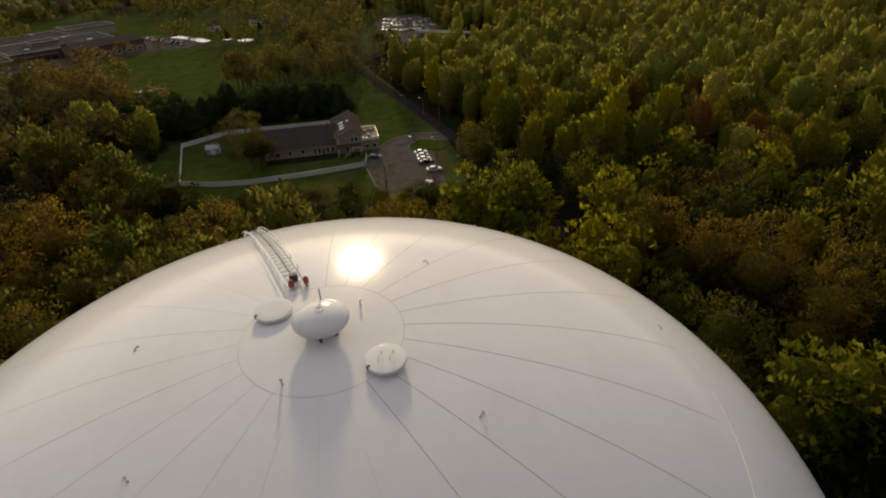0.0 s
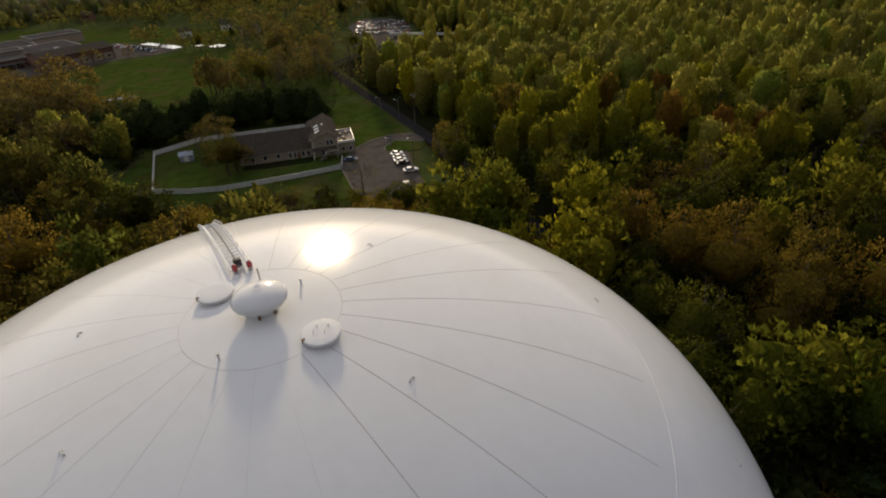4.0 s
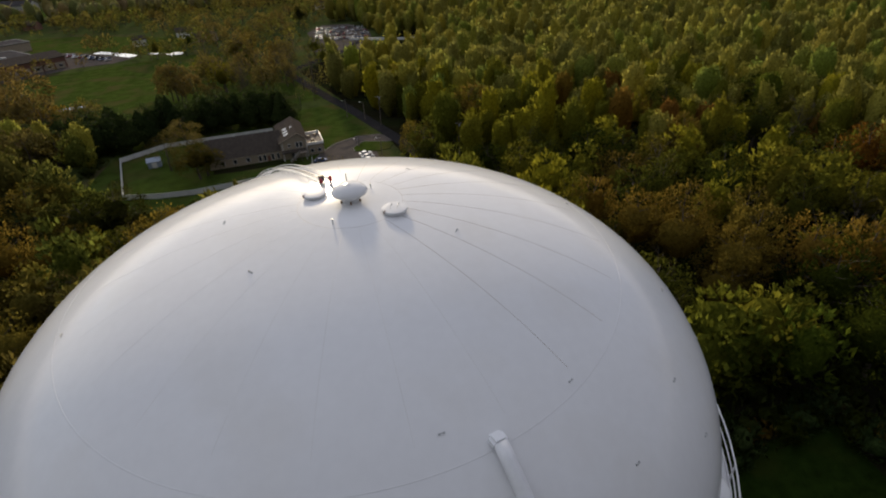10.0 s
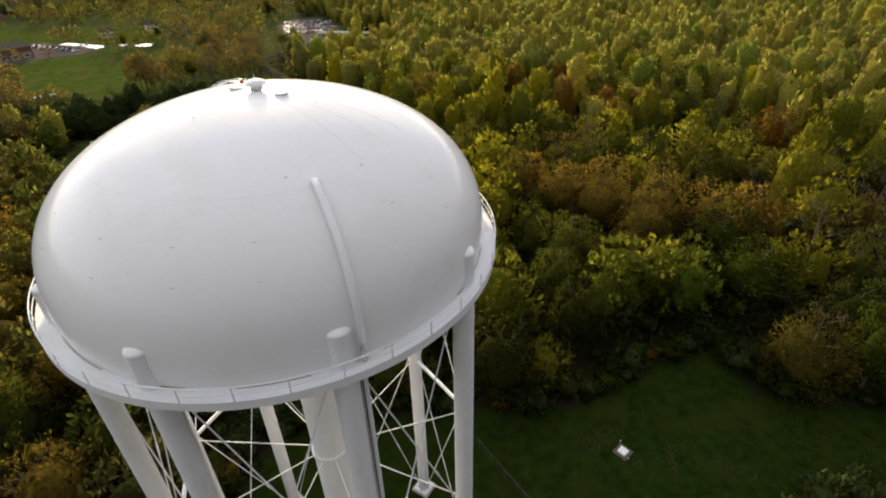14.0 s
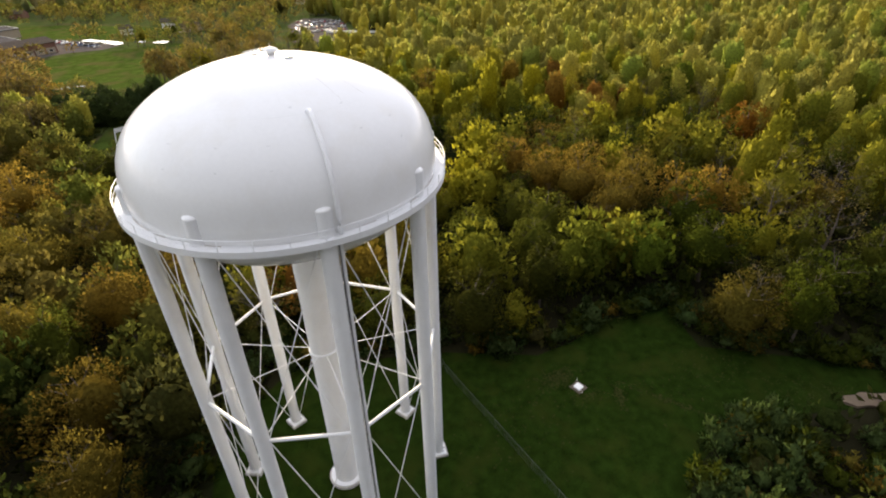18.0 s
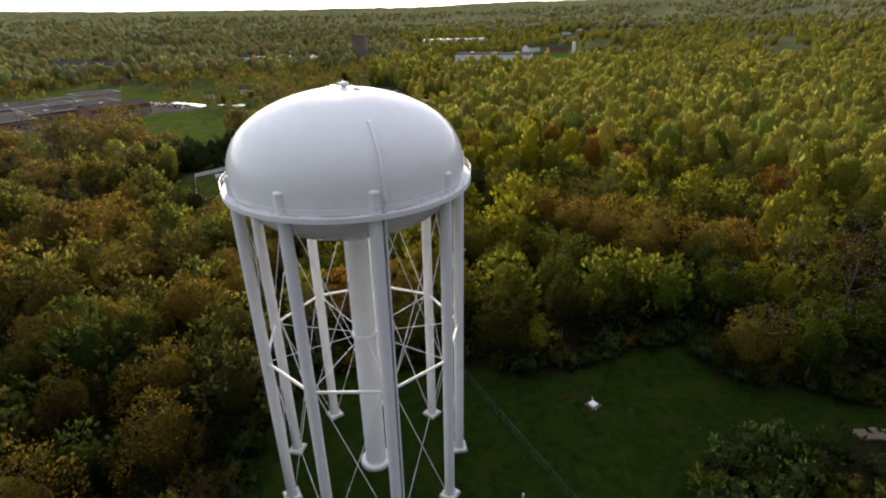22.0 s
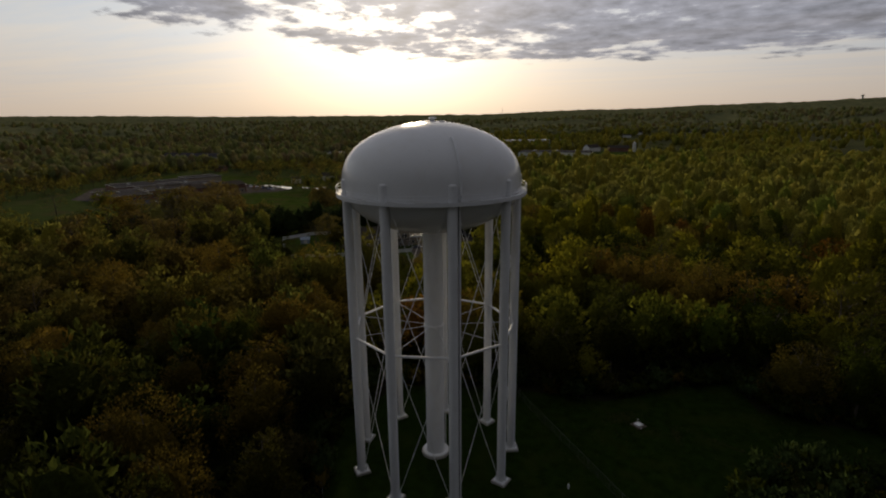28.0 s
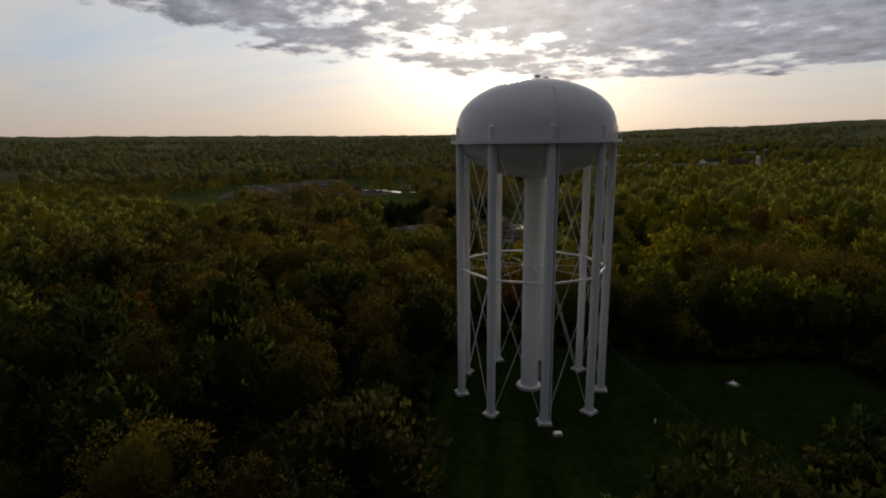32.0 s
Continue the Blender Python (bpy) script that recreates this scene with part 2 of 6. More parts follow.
def leaf_material(name, colors, by_attribute=False, core=False):
    """Spring foliage: one ramp of colours, tree by tree and clump by clump, that lets some light through."""
    m = bpy.data.materials.new(name)
    m.use_nodes = True
    nt = m.node_tree
    nt.nodes.clear()
    N, L = nt.nodes.new, nt.links.new
    out = N("ShaderNodeOutputMaterial")
    geo = N("ShaderNodeNewGeometry")
    if by_attribute:
        src = N("ShaderNodeAttribute")
        src.attribute_name = "tone"
        tone = src.outputs["Fac"]
    else:
        src = N("ShaderNodeObjectInfo")
        tone = src.outputs["Random"]
    ramp = N("ShaderNodeValToRGB")
    ramp.color_ramp.interpolation = "LINEAR"
    els = ramp.color_ramp.elements
    while len(els) < len(colors):
        els.new(0.5)
    for i, c in enumerate(colors):
        els[i].position = i / max(1, len(colors) - 1)
        els[i].color = (*c, 1)
    L(tone, ramp.inputs[0])
    hue = N("ShaderNodeHueSaturation")
    L(ramp.outputs[0], hue.inputs["Color"])
    val = N("ShaderNodeMapRange")
    val.inputs["To Min"].default_value, val.inputs["To Max"].default_value = 0.70, 1.30
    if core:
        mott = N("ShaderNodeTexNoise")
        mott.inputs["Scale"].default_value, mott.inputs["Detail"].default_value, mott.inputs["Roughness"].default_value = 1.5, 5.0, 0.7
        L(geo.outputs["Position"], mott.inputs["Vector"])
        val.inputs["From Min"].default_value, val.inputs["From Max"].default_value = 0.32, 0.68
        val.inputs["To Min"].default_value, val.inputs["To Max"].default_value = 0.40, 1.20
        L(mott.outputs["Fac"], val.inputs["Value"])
    else:
        L(geo.outputs["Random Per Island"], val.inputs["Value"])
    L(val.outputs[0], hue.inputs["Value"])
    diff, trans, mix = N("ShaderNodeBsdfPrincipled"), N("ShaderNodeBsdfTranslucent"), N("ShaderNodeMixShader")
    diff.inputs["Roughness"].default_value = 0.65
    diff.inputs["Specular IOR Level"].default_value = 0.0
    mix.inputs[0].default_value = 0.60
    if core:
        bump = N("ShaderNodeBump")
        bump.inputs["Strength"].default_value, bump.inputs["Distance"].default_value = 0.6, 0.4
        L(mott.outputs["Fac"], bump.inputs["Height"])
        L(bump.outputs[0], diff.inputs["Normal"])
    L(hue.outputs[0], diff.inputs["Base Color"])
    L(hue.outputs[0], trans.inputs["Color"])
    L(diff.outputs[0], mix.inputs[1])
    L(trans.outputs[0], mix.inputs[2])
    L(mix.outputs[0], out.inputs["Surface"])
    return m


TANK = material("white_tank_paint", (0.74, 0.745, 0.745), rough=0.15, spec=0.15, vary=0.03, scale=0.5, bump=0.03, bump_scale=2.0, spots=(0.60, 0.57, 0.50), spot_scale=0.35, spot_amount=0.18)
PAINT = material("white_steel_paint", (0.72, 0.73, 0.74), rough=0.5, vary=0.05, scale=1.2, bump=0.05, spots=(0.58, 0.54, 0.48), spot_scale=0.5, spot_amount=0.15)
SEAM = material("weathered_weld", (0.665, 0.66, 0.645), rough=0.5, vary=0.12, scale=3, bump=0.1)
RING = material("dull_ring_weld", (0.53, 0.515, 0.49), rough=0.6, vary=0.3, scale=1.5, bump=0.1)
# dirt brown; on seams it paints the darker look that side light gives them
LINE = material("dirt_and_shaded_weld", (0.36, 0.32, 0.27), rough=0.7, vary=0.3, scale=2, bump=0.1)
RUST = material("rust_stain", (0.20, 0.12, 0.06), rough=0.9, vary=0.3, scale=8)
GALV = material("galvanised_steel", (0.42, 0.43, 0.43), rough=0.5, metal=0.6, vary=0.15, scale=6)
RED = material("red_lens", (0.35, 0.02, 0.03), rough=0.25, vary=0.1, scale=10, coat=0.6)
WIRE = material("weathered_fence_wire", (0.09, 0.10, 0.09), rough=0.7, vary=0.2, scale=3)
DARK = material("dark_housing", (0.05, 0.05, 0.05), rough=0.5, vary=0.2, scale=10)
CONC = material("concrete", (0.42, 0.41, 0.38), rough=0.9, vary=0.15, scale=2, bump=0.3, spots=(0.2, 0.19, 0.17), spot_scale=1.2)
# the tower lawn lies in shade, and its darkness is put in this colour
GRASS = material("shaded_mown_grass", (0.0112, 0.0215, 0.0034), rough=0.95, spec=0.0, vary=0.6, scale=1.6, bump=0.8, bump_scale=9, spots=(0.019, 0.027, 0.005), spot_scale=0.16, spot_amount=0.9)
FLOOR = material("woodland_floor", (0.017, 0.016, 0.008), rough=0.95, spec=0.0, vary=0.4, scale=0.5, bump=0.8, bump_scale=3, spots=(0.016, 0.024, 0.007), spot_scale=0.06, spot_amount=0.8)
ASPHALT = material("worn_asphalt", (0.098, 0.085, 0.075), rough=0.95, spec=0.0, vary=0.2, scale=0.8, bump=0.3, spots=(0.04, 0.04, 0.042), spot_scale=0.25, spot_amount=0.6)
# road asphalt, darkened in colour to paint the shade of roadside trees
TARMAC = material("shade_darkened_road", (0.032, 0.030, 0.030), rough=0.95, spec=0.0, vary=0.25, scale=0.8, bump=0.3)
KERB = material("kerb_concrete", (0.15, 0.14, 0.12), rough=0.9, vary=0.15, scale=2)
BARK = material("bark", (0.085, 0.068, 0.050), rough=0.95, vary=0.35, scale=3, bump=0.6, bump_scale=12)
VINYL = material("white_vinyl", (0.70, 0.71, 0.70), rough=0.45, vary=0.05, scale=1, spots=(0.5, 0.5, 0.46), spot_scale=0.6, spot_amount=0.3)
SHINGLE = material("dark_shingles", (0.066, 0.056, 0.047), rough=0.95, spec=0.0, vary=0.3, scale=2.2, bump=0.6, bump_scale=14)
SIDING = material("tan_siding", (0.34, 0.285, 0.21), rough=0.75, vary=0.1, scale=1.5, bump=0.2)
BRICK = material("red_brick", (0.20, 0.10, 0.07), rough=0.9, vary=0.25, scale=3, bump=0.5, bump_scale=12)
WHITE = material("white_trim", (0.75, 0.75, 0.73), rough=0.5, vary=0.04, scale=2)
GLASS = material("window_glass", (0.03, 0.035, 0.04), rough=0.06, vary=0.1, scale=1, bump=0)
SKYLIGHT = material("skylight_pane", (0.75, 0.78, 0.80), rough=0.2, vary=0.05, scale=1, bump=0)
SHEDBLUE = material("pale_blue_shed", (0.30, 0.36, 0.44), rough=0.6, vary=0.08, scale=2)
WATER = material("still_water", (0.03, 0.035, 0.03), rough=0.02, spec=1.0, vary=0.1, scale=0.5, bump=0.01, bump_scale=2)
# brighter grass, without the tower lawn's darkening for shade
LAWN = material("mown_lawn", (0.041, 0.062, 0.012), rough=0.95, spec=0.0, vary=0.45, scale=0.6, bump=0.8, bump_scale=6, spots=(0.070, 0.062, 0.022), spot_scale=0.07, spot_amount=0.95)
MEADOW = material("rough_meadow", (0.050, 0.066, 0.020), rough=0.95, spec=0.0, vary=0.4, scale=0.4, bump=0.8, bump_scale=5, spots=(0.072, 0.060, 0.030), spot_scale=0.05, spot_amount=0.8)
# open far land, lightened in colour to carry some haze
PASTURE = material("hazed_far_pasture", (0.070, 0.074, 0.034), rough=0.95, spec=0.0, vary=0.35, scale=0.02, bump=0.5, bump_scale=0.5, spots=(0.090, 0.080, 0.045), spot_scale=0.01, spot_amount=0.7)
WORN = material("dry_grass", (0.030, 0.034, 0.010), rough=0.95, spec=0.0, vary=0.3, scale=1.5, bump=0.6, bump_scale=9)
DIRT = material("bare_soil", (0.13, 0.095, 0.062), rough=0.95, vary=0.25, scale=1.2, bump=0.8, bump_scale=6, spots=(0.10, 0.072, 0.045), spot_scale=0.7)
RUBBER = material("tyre_rubber", (0.02, 0.02, 0.02), rough=0.9, vary=0.2, scale=8)
ROOFGREY = material("grey_membrane_roof", (0.066, 0.062, 0.062), rough=0.95, spec=0.0, vary=0.15, scale=0.5, spots=(0.11, 0.10, 0.10), spot_scale=0.1)
POLEWOOD = material("weathered_pole", (0.16, 0.13, 0.10), rough=0.9, vary=0.25, scale=4, bump=0.4)
DARKBRICK = material("brown_tower_brick", (0.16, 0.105, 0.085), rough=0.9, vary=0.2, scale=2)
CAR_COLORS = [material(n, c, rough=0.25, vary=0.04, scale=1, bump=0, coat=0.8) for n, c in (
    ("white_car_paint", (0.75, 0.75, 0.75)), ("silver_car_paint", (0.45, 0.46, 0.48)), ("black_car_paint", (0.02, 0.02, 0.022)),
    ("blue_car_paint", (0.04, 0.07, 0.16)), ("red_car_paint", (0.25, 0.02, 0.02)))]
YEL, OLV, GRN = (0.332, 0.303, 0.024), (0.200, 0.197, 0.024), (0.112, 0.150, 0.018)
BRN = (0.242, 0.126, 0.026)
TONES = {
    "y": ("yellow_green_leaves", [(0.201, 0.171, 0.017), (0.153, 0.153, 0.020)]),
    "o": ("olive_leaves", [(0.106, 0.111, 0.017), (0.071, 0.086, 0.013)]),
    "b": ("bronze_leaves", [(0.238, 0.156, 0.027), (0.180, 0.147, 0.026)]),
    "g": ("fresh_green_leaves", [(0.065, 0.084, 0.011), (0.053, 0.068, 0.009)]),
    "r": ("rust_leaves", [(0.175, 0.085, 0.014), (0.151, 0.079, 0.014)]),
    "p": ("pale_opening_leaves", [(0.171, 0.141, 0.046), (0.147, 0.128, 0.038)]),
    "c": ("dark_needles", [(0.050, 0.076, 0.024), (0.062, 0.084, 0.024)]),
    # d and e: darker olive and bronze, with near trees' shade in the colour
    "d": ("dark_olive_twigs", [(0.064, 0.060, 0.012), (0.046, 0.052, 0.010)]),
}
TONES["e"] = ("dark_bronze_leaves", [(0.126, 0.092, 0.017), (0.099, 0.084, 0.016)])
TONES["a"] = ("thin_bronze_leaves", [(0.215, 0.152, 0.042), (0.180, 0.150, 0.042)])
TONES["s"] = ("shrub_leaves", [(0.082, 0.118, 0.036), (0.060, 0.096, 0.028)])
LEAVES = {k: leaf_material(n, c) for k, (n, c) in TONES.items()}
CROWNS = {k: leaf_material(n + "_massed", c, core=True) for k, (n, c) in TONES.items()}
MIX_COLORS = [BRN, OLV, (0.255, 0.230, 0.025), OLV, YEL, (0.221, 0.212, 0.024), (0.162, 0.174, 0.022), OLV, YEL, (0.238, 0.223, 0.025), OLV, (0.136, 0.157, 0.020), GRN]
MIXED = leaf_material("mixed_woodland_leaves", MIX_COLORS, by_attribute=True)
# ridge colours are lifted and greyed in place of distance haze
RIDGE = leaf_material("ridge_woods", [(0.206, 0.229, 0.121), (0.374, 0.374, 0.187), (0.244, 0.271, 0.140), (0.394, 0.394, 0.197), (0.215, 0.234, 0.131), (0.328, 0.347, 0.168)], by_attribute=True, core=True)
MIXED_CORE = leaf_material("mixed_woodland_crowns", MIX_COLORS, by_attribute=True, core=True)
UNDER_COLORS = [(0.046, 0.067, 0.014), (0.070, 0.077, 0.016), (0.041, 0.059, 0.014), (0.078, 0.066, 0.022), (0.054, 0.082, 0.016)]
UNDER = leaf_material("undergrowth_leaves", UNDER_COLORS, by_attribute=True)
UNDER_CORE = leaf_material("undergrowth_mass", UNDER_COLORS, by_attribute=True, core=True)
# far crown colours, paled and lifted to carry the haze of distance
PALE_HAZED_COLORS = [(0.255, 0.243, 0.06), (0.426, 0.372, 0.068), (0.233, 0.291, 0.053), (0.426, 0.387, 0.076), (0.339, 0.324, 0.06), (0.280, 0.262, 0.066), (0.297, 0.28, 0.06), (0.426, 0.372, 0.076), (0.255, 0.291, 0.053), (0.330, 0.310, 0.075), (0.245, 0.237, 0.068), (0.383, 0.343, 0.068)]
DULL_HAZED_COLORS = [(0.270, 0.240, 0.120), (0.372, 0.360, 0.132), (0.246, 0.294, 0.114), (0.348, 0.288, 0.168), (0.228, 0.258, 0.108), (0.408, 0.396, 0.144), (0.312, 0.246, 0.132), (0.276, 0.324, 0.120)]
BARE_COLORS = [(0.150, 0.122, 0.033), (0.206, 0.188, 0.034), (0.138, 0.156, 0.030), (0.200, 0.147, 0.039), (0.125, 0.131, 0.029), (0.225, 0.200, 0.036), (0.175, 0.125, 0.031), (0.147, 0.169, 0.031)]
BARE = leaf_material("thin_spring_twigs", BARE_COLORS, by_attribute=True)
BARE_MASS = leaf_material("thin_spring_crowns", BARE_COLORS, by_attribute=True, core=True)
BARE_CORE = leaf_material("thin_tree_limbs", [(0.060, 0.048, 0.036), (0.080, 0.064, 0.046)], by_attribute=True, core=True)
DULL = leaf_material("half_bare_woodland_twigs", DULL_HAZED_COLORS, by_attribute=True)
DULL_CORE = leaf_material("half_bare_woodland_crowns", DULL_HAZED_COLORS, by_attribute=True, core=True)
PALE = leaf_material("pale_woodland_leaves", PALE_HAZED_COLORS, by_attribute=True)
PALE_CORE = leaf_material("pale_woodland_crowns", PALE_HAZED_COLORS, by_attribute=True, core=True)

# ---- building helpers ----


def part(name, bm, mat, parent, label="", smooth=False, kind=""):
    me = bpy.data.meshes.new(name)
    bm.to_mesh(me)
    bm.free()
    me.materials.append(mat)
    if smooth:
        me.shade_smooth()
    ob = new(name, me)
    ob.parent = parent
    return tagged(ob, label, kind=kind)


def again(name, ob, parent, m=None, label=""):
    """Another object on the mesh of ob."""
    o = new(name, ob.data)
    o.parent = parent
    if m is not None:
        o.matrix_basis = m
    return tagged(o, label)


def thing(name, label, category, group="", kind="", m=None):
    e = new(name)
    e.empty_display_size = 0.5
    if m is not None:
        e.matrix_basis = m
    return tagged(e, label, category, group, kind)


def rod(bm, a, b, r, r2=None, seg=8):
    a, b = Vector(a), Vector(b)
    d = b - a
    m = Matrix.Translation((a + b) / 2) @ d.to_track_quat("Z", "Y").to_matrix().to_4x4()
    bmesh.ops.create_cone(bm, cap_ends=True, segments=seg, radius1=r, radius2=r if r2 is None else r2, depth=d.length, matrix=m)
    return bm


def box(bm, c, s, rz=0.0, bevel=0.0):
    m = Matrix.Translation(c) @ Matrix.Rotation(rz, 4, "Z") @ Matrix.Diagonal((*s, 1))
    got = bmesh.ops.create_cube(bm, size=1.0, matrix=m)
    if bevel:
        edges = list({e for v in got["verts"] for e in v.link_edges})
        bmesh.ops.bevel(bm, geom=edges, offset=bevel, segments=2, affect="EDGES")
    return bm


def lathe(bm, profile, seg=64, close=False):
    """Turns (r, z) points round the z axis."""
    rings = []
    for r, z in profile:
        if r < 1e-4:
            rings.append([bm.verts.new((0, 0, z))])
        else:
            rings.append([bm.verts.new((r * math.sin(2 * math.pi * i / seg), -r * math.cos(2 * math.pi * i / seg), z)) for i in range(seg)])
    pairs = list(zip(rings, rings[1:])) + ([(rings[-1], rings[0])] if close else [])
    for a, b in pairs:
        for i in range(seg):
            j = (i + 1) % seg
            q = [a[i % len(a)], a[j % len(a)], b[j % len(b)], b[i % len(b)]]
            q = [v for n, v in enumerate(q) if v not in q[:n]]
            if len(q) > 2:
                bm.faces.new(q)
    bmesh.ops.recalc_face_normals(bm, faces=bm.faces)
    return bm


def tube(bm, points, r, seg=8):
    """A bent round bar through the points."""
    pts = [Vector(p) for p in points]
    rings = []
    for i, p in enumerate(pts):
        d = (pts[min(i + 1, len(pts) - 1)] - pts[max(i - 1, 0)]).normalized()
        side = d.cross(Vector((0, 0, 1)))
        side = side.normalized() if side.length > 1e-3 else Vector((1, 0, 0))
        upw = side.cross(d)
        rings.append([bm.verts.new(p + r * (math.cos(2 * math.pi * k / seg) * side + math.sin(2 * math.pi * k / seg) * upw)) for k in range(seg)])
    for a, b in zip(rings, rings[1:]):
        for k in range(seg):
            bm.faces.new((a[k], a[(k + 1) % seg], b[(k + 1) % seg], b[k]))
    bm.faces.new(rings[0])
    bm.faces.new(rings[-1])
    bmesh.ops.recalc_face_normals(bm, faces=bm.faces)
    return bm


def polygon(bm, pts, z):
    return bm.faces.new([bm.verts.new((x, y, z)) for x, y in pts])


def sheet(name, pts, z, mat, kind="structure", label="", category=""):
    """A flat piece of ground laid over the rest, 5 cm thick or more."""
    bm = bmesh.new()
    f = polygon(bm, pts, z)
    if f.normal.z < 0:
        f.normal_flip()
    geo = bmesh.ops.extrude_face_region(bm, geom=[f])
    for v in geo["geom"]:
        if isinstance(v, bmesh.types.BMVert):
            v.co.z = -0.3
    bmesh.ops.recalc_face_normals(bm, faces=bm.faces)
    bmesh.ops.triangulate(bm, faces=[f for f in bm.faces if len(f.verts) > 4])
    ob = part(name, bm, mat, None)
    return tagged(ob, label, category, kind=kind)


def inside(x, y, pts):
    hit, j = False, len(pts) - 1
    for i in range(len(pts)):
        (xi, yi), (xj, yj) = pts[i], pts[j]
        if (yi > y) != (yj > y) and x < (xj - xi) * (y - yi) / (yj - yi) + xi:
            hit = not hit
        j = i
    return hit


def quads_mesh(name, verts, mat, tone=None, normals=None, mats=None):
    """A mesh of loose quads from an array (n, 4, 3), with soft normals (n, 4, 3) and a second material where mats is 1."""
    n = len(verts)
    me = bpy.data.meshes.new(name)
    me.vertices.add(4 * n)
    me.vertices.foreach_set("co", verts.astype(np.float32).ravel())
    me.loops.add(4 * n)
    me.loops.foreach_set("vertex_index", np.arange(4 * n, dtype=np.int32))
    me.polygons.add(n)
    me.polygons.foreach_set("loop_start", np.arange(0, 4 * n, 4, dtype=np.int32))
    me.polygons.foreach_set("loop_total", np.full(n, 4, dtype=np.int32))
    if tone is not None:
        me.attributes.new("tone", "FLOAT", "FACE").data.foreach_set("value", tone.astype(np.float32))
    for m in mat if isinstance(mat, (list, tuple)) else (mat,):
        me.materials.append(m)
    if mats is not None:
        me.polygons.foreach_set("material_index", mats.astype(np.int32))
    me.update(calc_edges=True)
    if normals is not None:
        me.shade_smooth()
        me.normals_split_custom_set_from_vertices(normals.reshape(-1, 3).tolist())
    return me

# ---- ground ----
CLEARING = [(-18, -34), (-20, 12), (-8, 25), (20, 22), (37, 17), (45, 19), (53, 23), (69, 25), (68, 12), (84, 5), (97, -2), (90, -8), (62, -5), (50, -12), (34, -32), (8, -40)]
FIELD = [(-175, 345), (-118, 372), (-70, 385), (-40, 330), (-25, 300), (-14, 262), (-10, 240), (-30, 228), (-60, 221), (-92, 214), (-128, 232), (-180, 268), (-200, 320)]
LODGE_LAWN = [(-88, 138), (-50, 134), (-20, 127), (-7, 127), (-9, 133), (-15, 156), (-10, 168), (-5, 175), (10, 180), (4, 205), (-6, 228), (-24, 222), (-40, 204), (-86, 196)]
LOT = [(-15, 156), (-9, 133), (-4, 126), (13, 127), (12, 138), (10, 150), (9, 162), (1, 164), (0.5, 168), (5, 174), (14, 171), (19, 172), (12, 180), (3, 180), (-5, 175), (-10, 168)]
ISLAND = [(1.2, 164.3), (9.2, 162.3), (13.8, 163), (16, 168), (13.8, 170.8), (5, 173.6), (0.8, 168)]
SCHOOL_LOT = [(-330, 405), (-300, 330), (-232, 305), (-205, 325), (-165, 366), (-146, 370), (-136, 384), (-150, 394), (-172, 412), (-190, 424), (-230, 430)]
DEALER = [(-16, 352), (16, 352), (26, 374), (14, 387), (26, 392), (26, 425), (12, 462), (-10, 466), (-22, 432), (-18, 394)]
SCHOOL_LAWN = [(-330, 440), (-180, 425), (-140, 405), (-110, 392), (-115, 450), (-200, 500), (-330, 520)]
ROAD_LINE = [(40, 96), (30, 132), (23, 157), (17.5, 174), (9.3, 197), (0.5, 221), (-7, 238), (-16, 262), (-30, 301)]
SIDE_ROAD = [(-30, 301), (-16, 322), (4, 350), (22, 394)]


def swell(x, y):
    """Height of the land: level near the tower, low ridges far off."""
    d = math.hypot(x, y)
    if d < 650:
        return 0.0
    f = min(1.0, (d - 650) / 3400)
    f = f * f * (3 - 2 * f)
    b = math.degrees(math.atan2(x, y))
    ridge = min(1.0, max(0.0, (b - 4) / 34)) if b > 0 else min(1.0, max(0.0, (-b - 14) / 60)) * 0.35
    wave = noise.noise(Vector((x / 900, y / 900, 3.0))) * 16 + noise.noise(Vector((x / 300, y / 300, 7.0))) * 5
    return f * (76 + 62 * ridge + wave)


def build_ground():
    bm = bmesh.new()
    rs = [0, 30, 70, 120, 200, 300, 420, 540, 650] + [650 + 3800 * (i / 26) ** 1.3 for i in range(1, 27)]
    seg = 120
    rings = [[bm.verts.new((0, 0, 0))]]
    for r in rs[1:]:
        rings.append([bm.verts.new((r * math.sin(2 * math.pi * i / seg), r * math.cos(2 * math.pi * i / seg),
                                    swell(r * math.sin(2 * math.pi * i / seg), r * math.cos(2 * math.pi * i / seg)))) for i in range(seg)])
    for i in range(seg):
        bm.faces.new((rings[0][0], rings[1][(i + 1) % seg], rings[1][i]))
    for a, b in zip(rings[1:], rings[2:]):
        for i in range(seg):
            bm.faces.new((a[i], a[(i + 1) % seg], b[(i + 1) % seg], b[i]))
    bmesh.ops.recalc_face_normals(bm, faces=bm.faces)
    if bm.faces[0].normal.z < 0:
        bmesh.ops.reverse_faces(bm, faces=bm.faces)
    for f in bm.faces:
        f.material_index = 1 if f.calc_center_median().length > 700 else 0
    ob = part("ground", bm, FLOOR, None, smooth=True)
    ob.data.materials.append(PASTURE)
    tagged(ob, "brown and green woodland floor rising to far ridges", "ground", kind="structure")


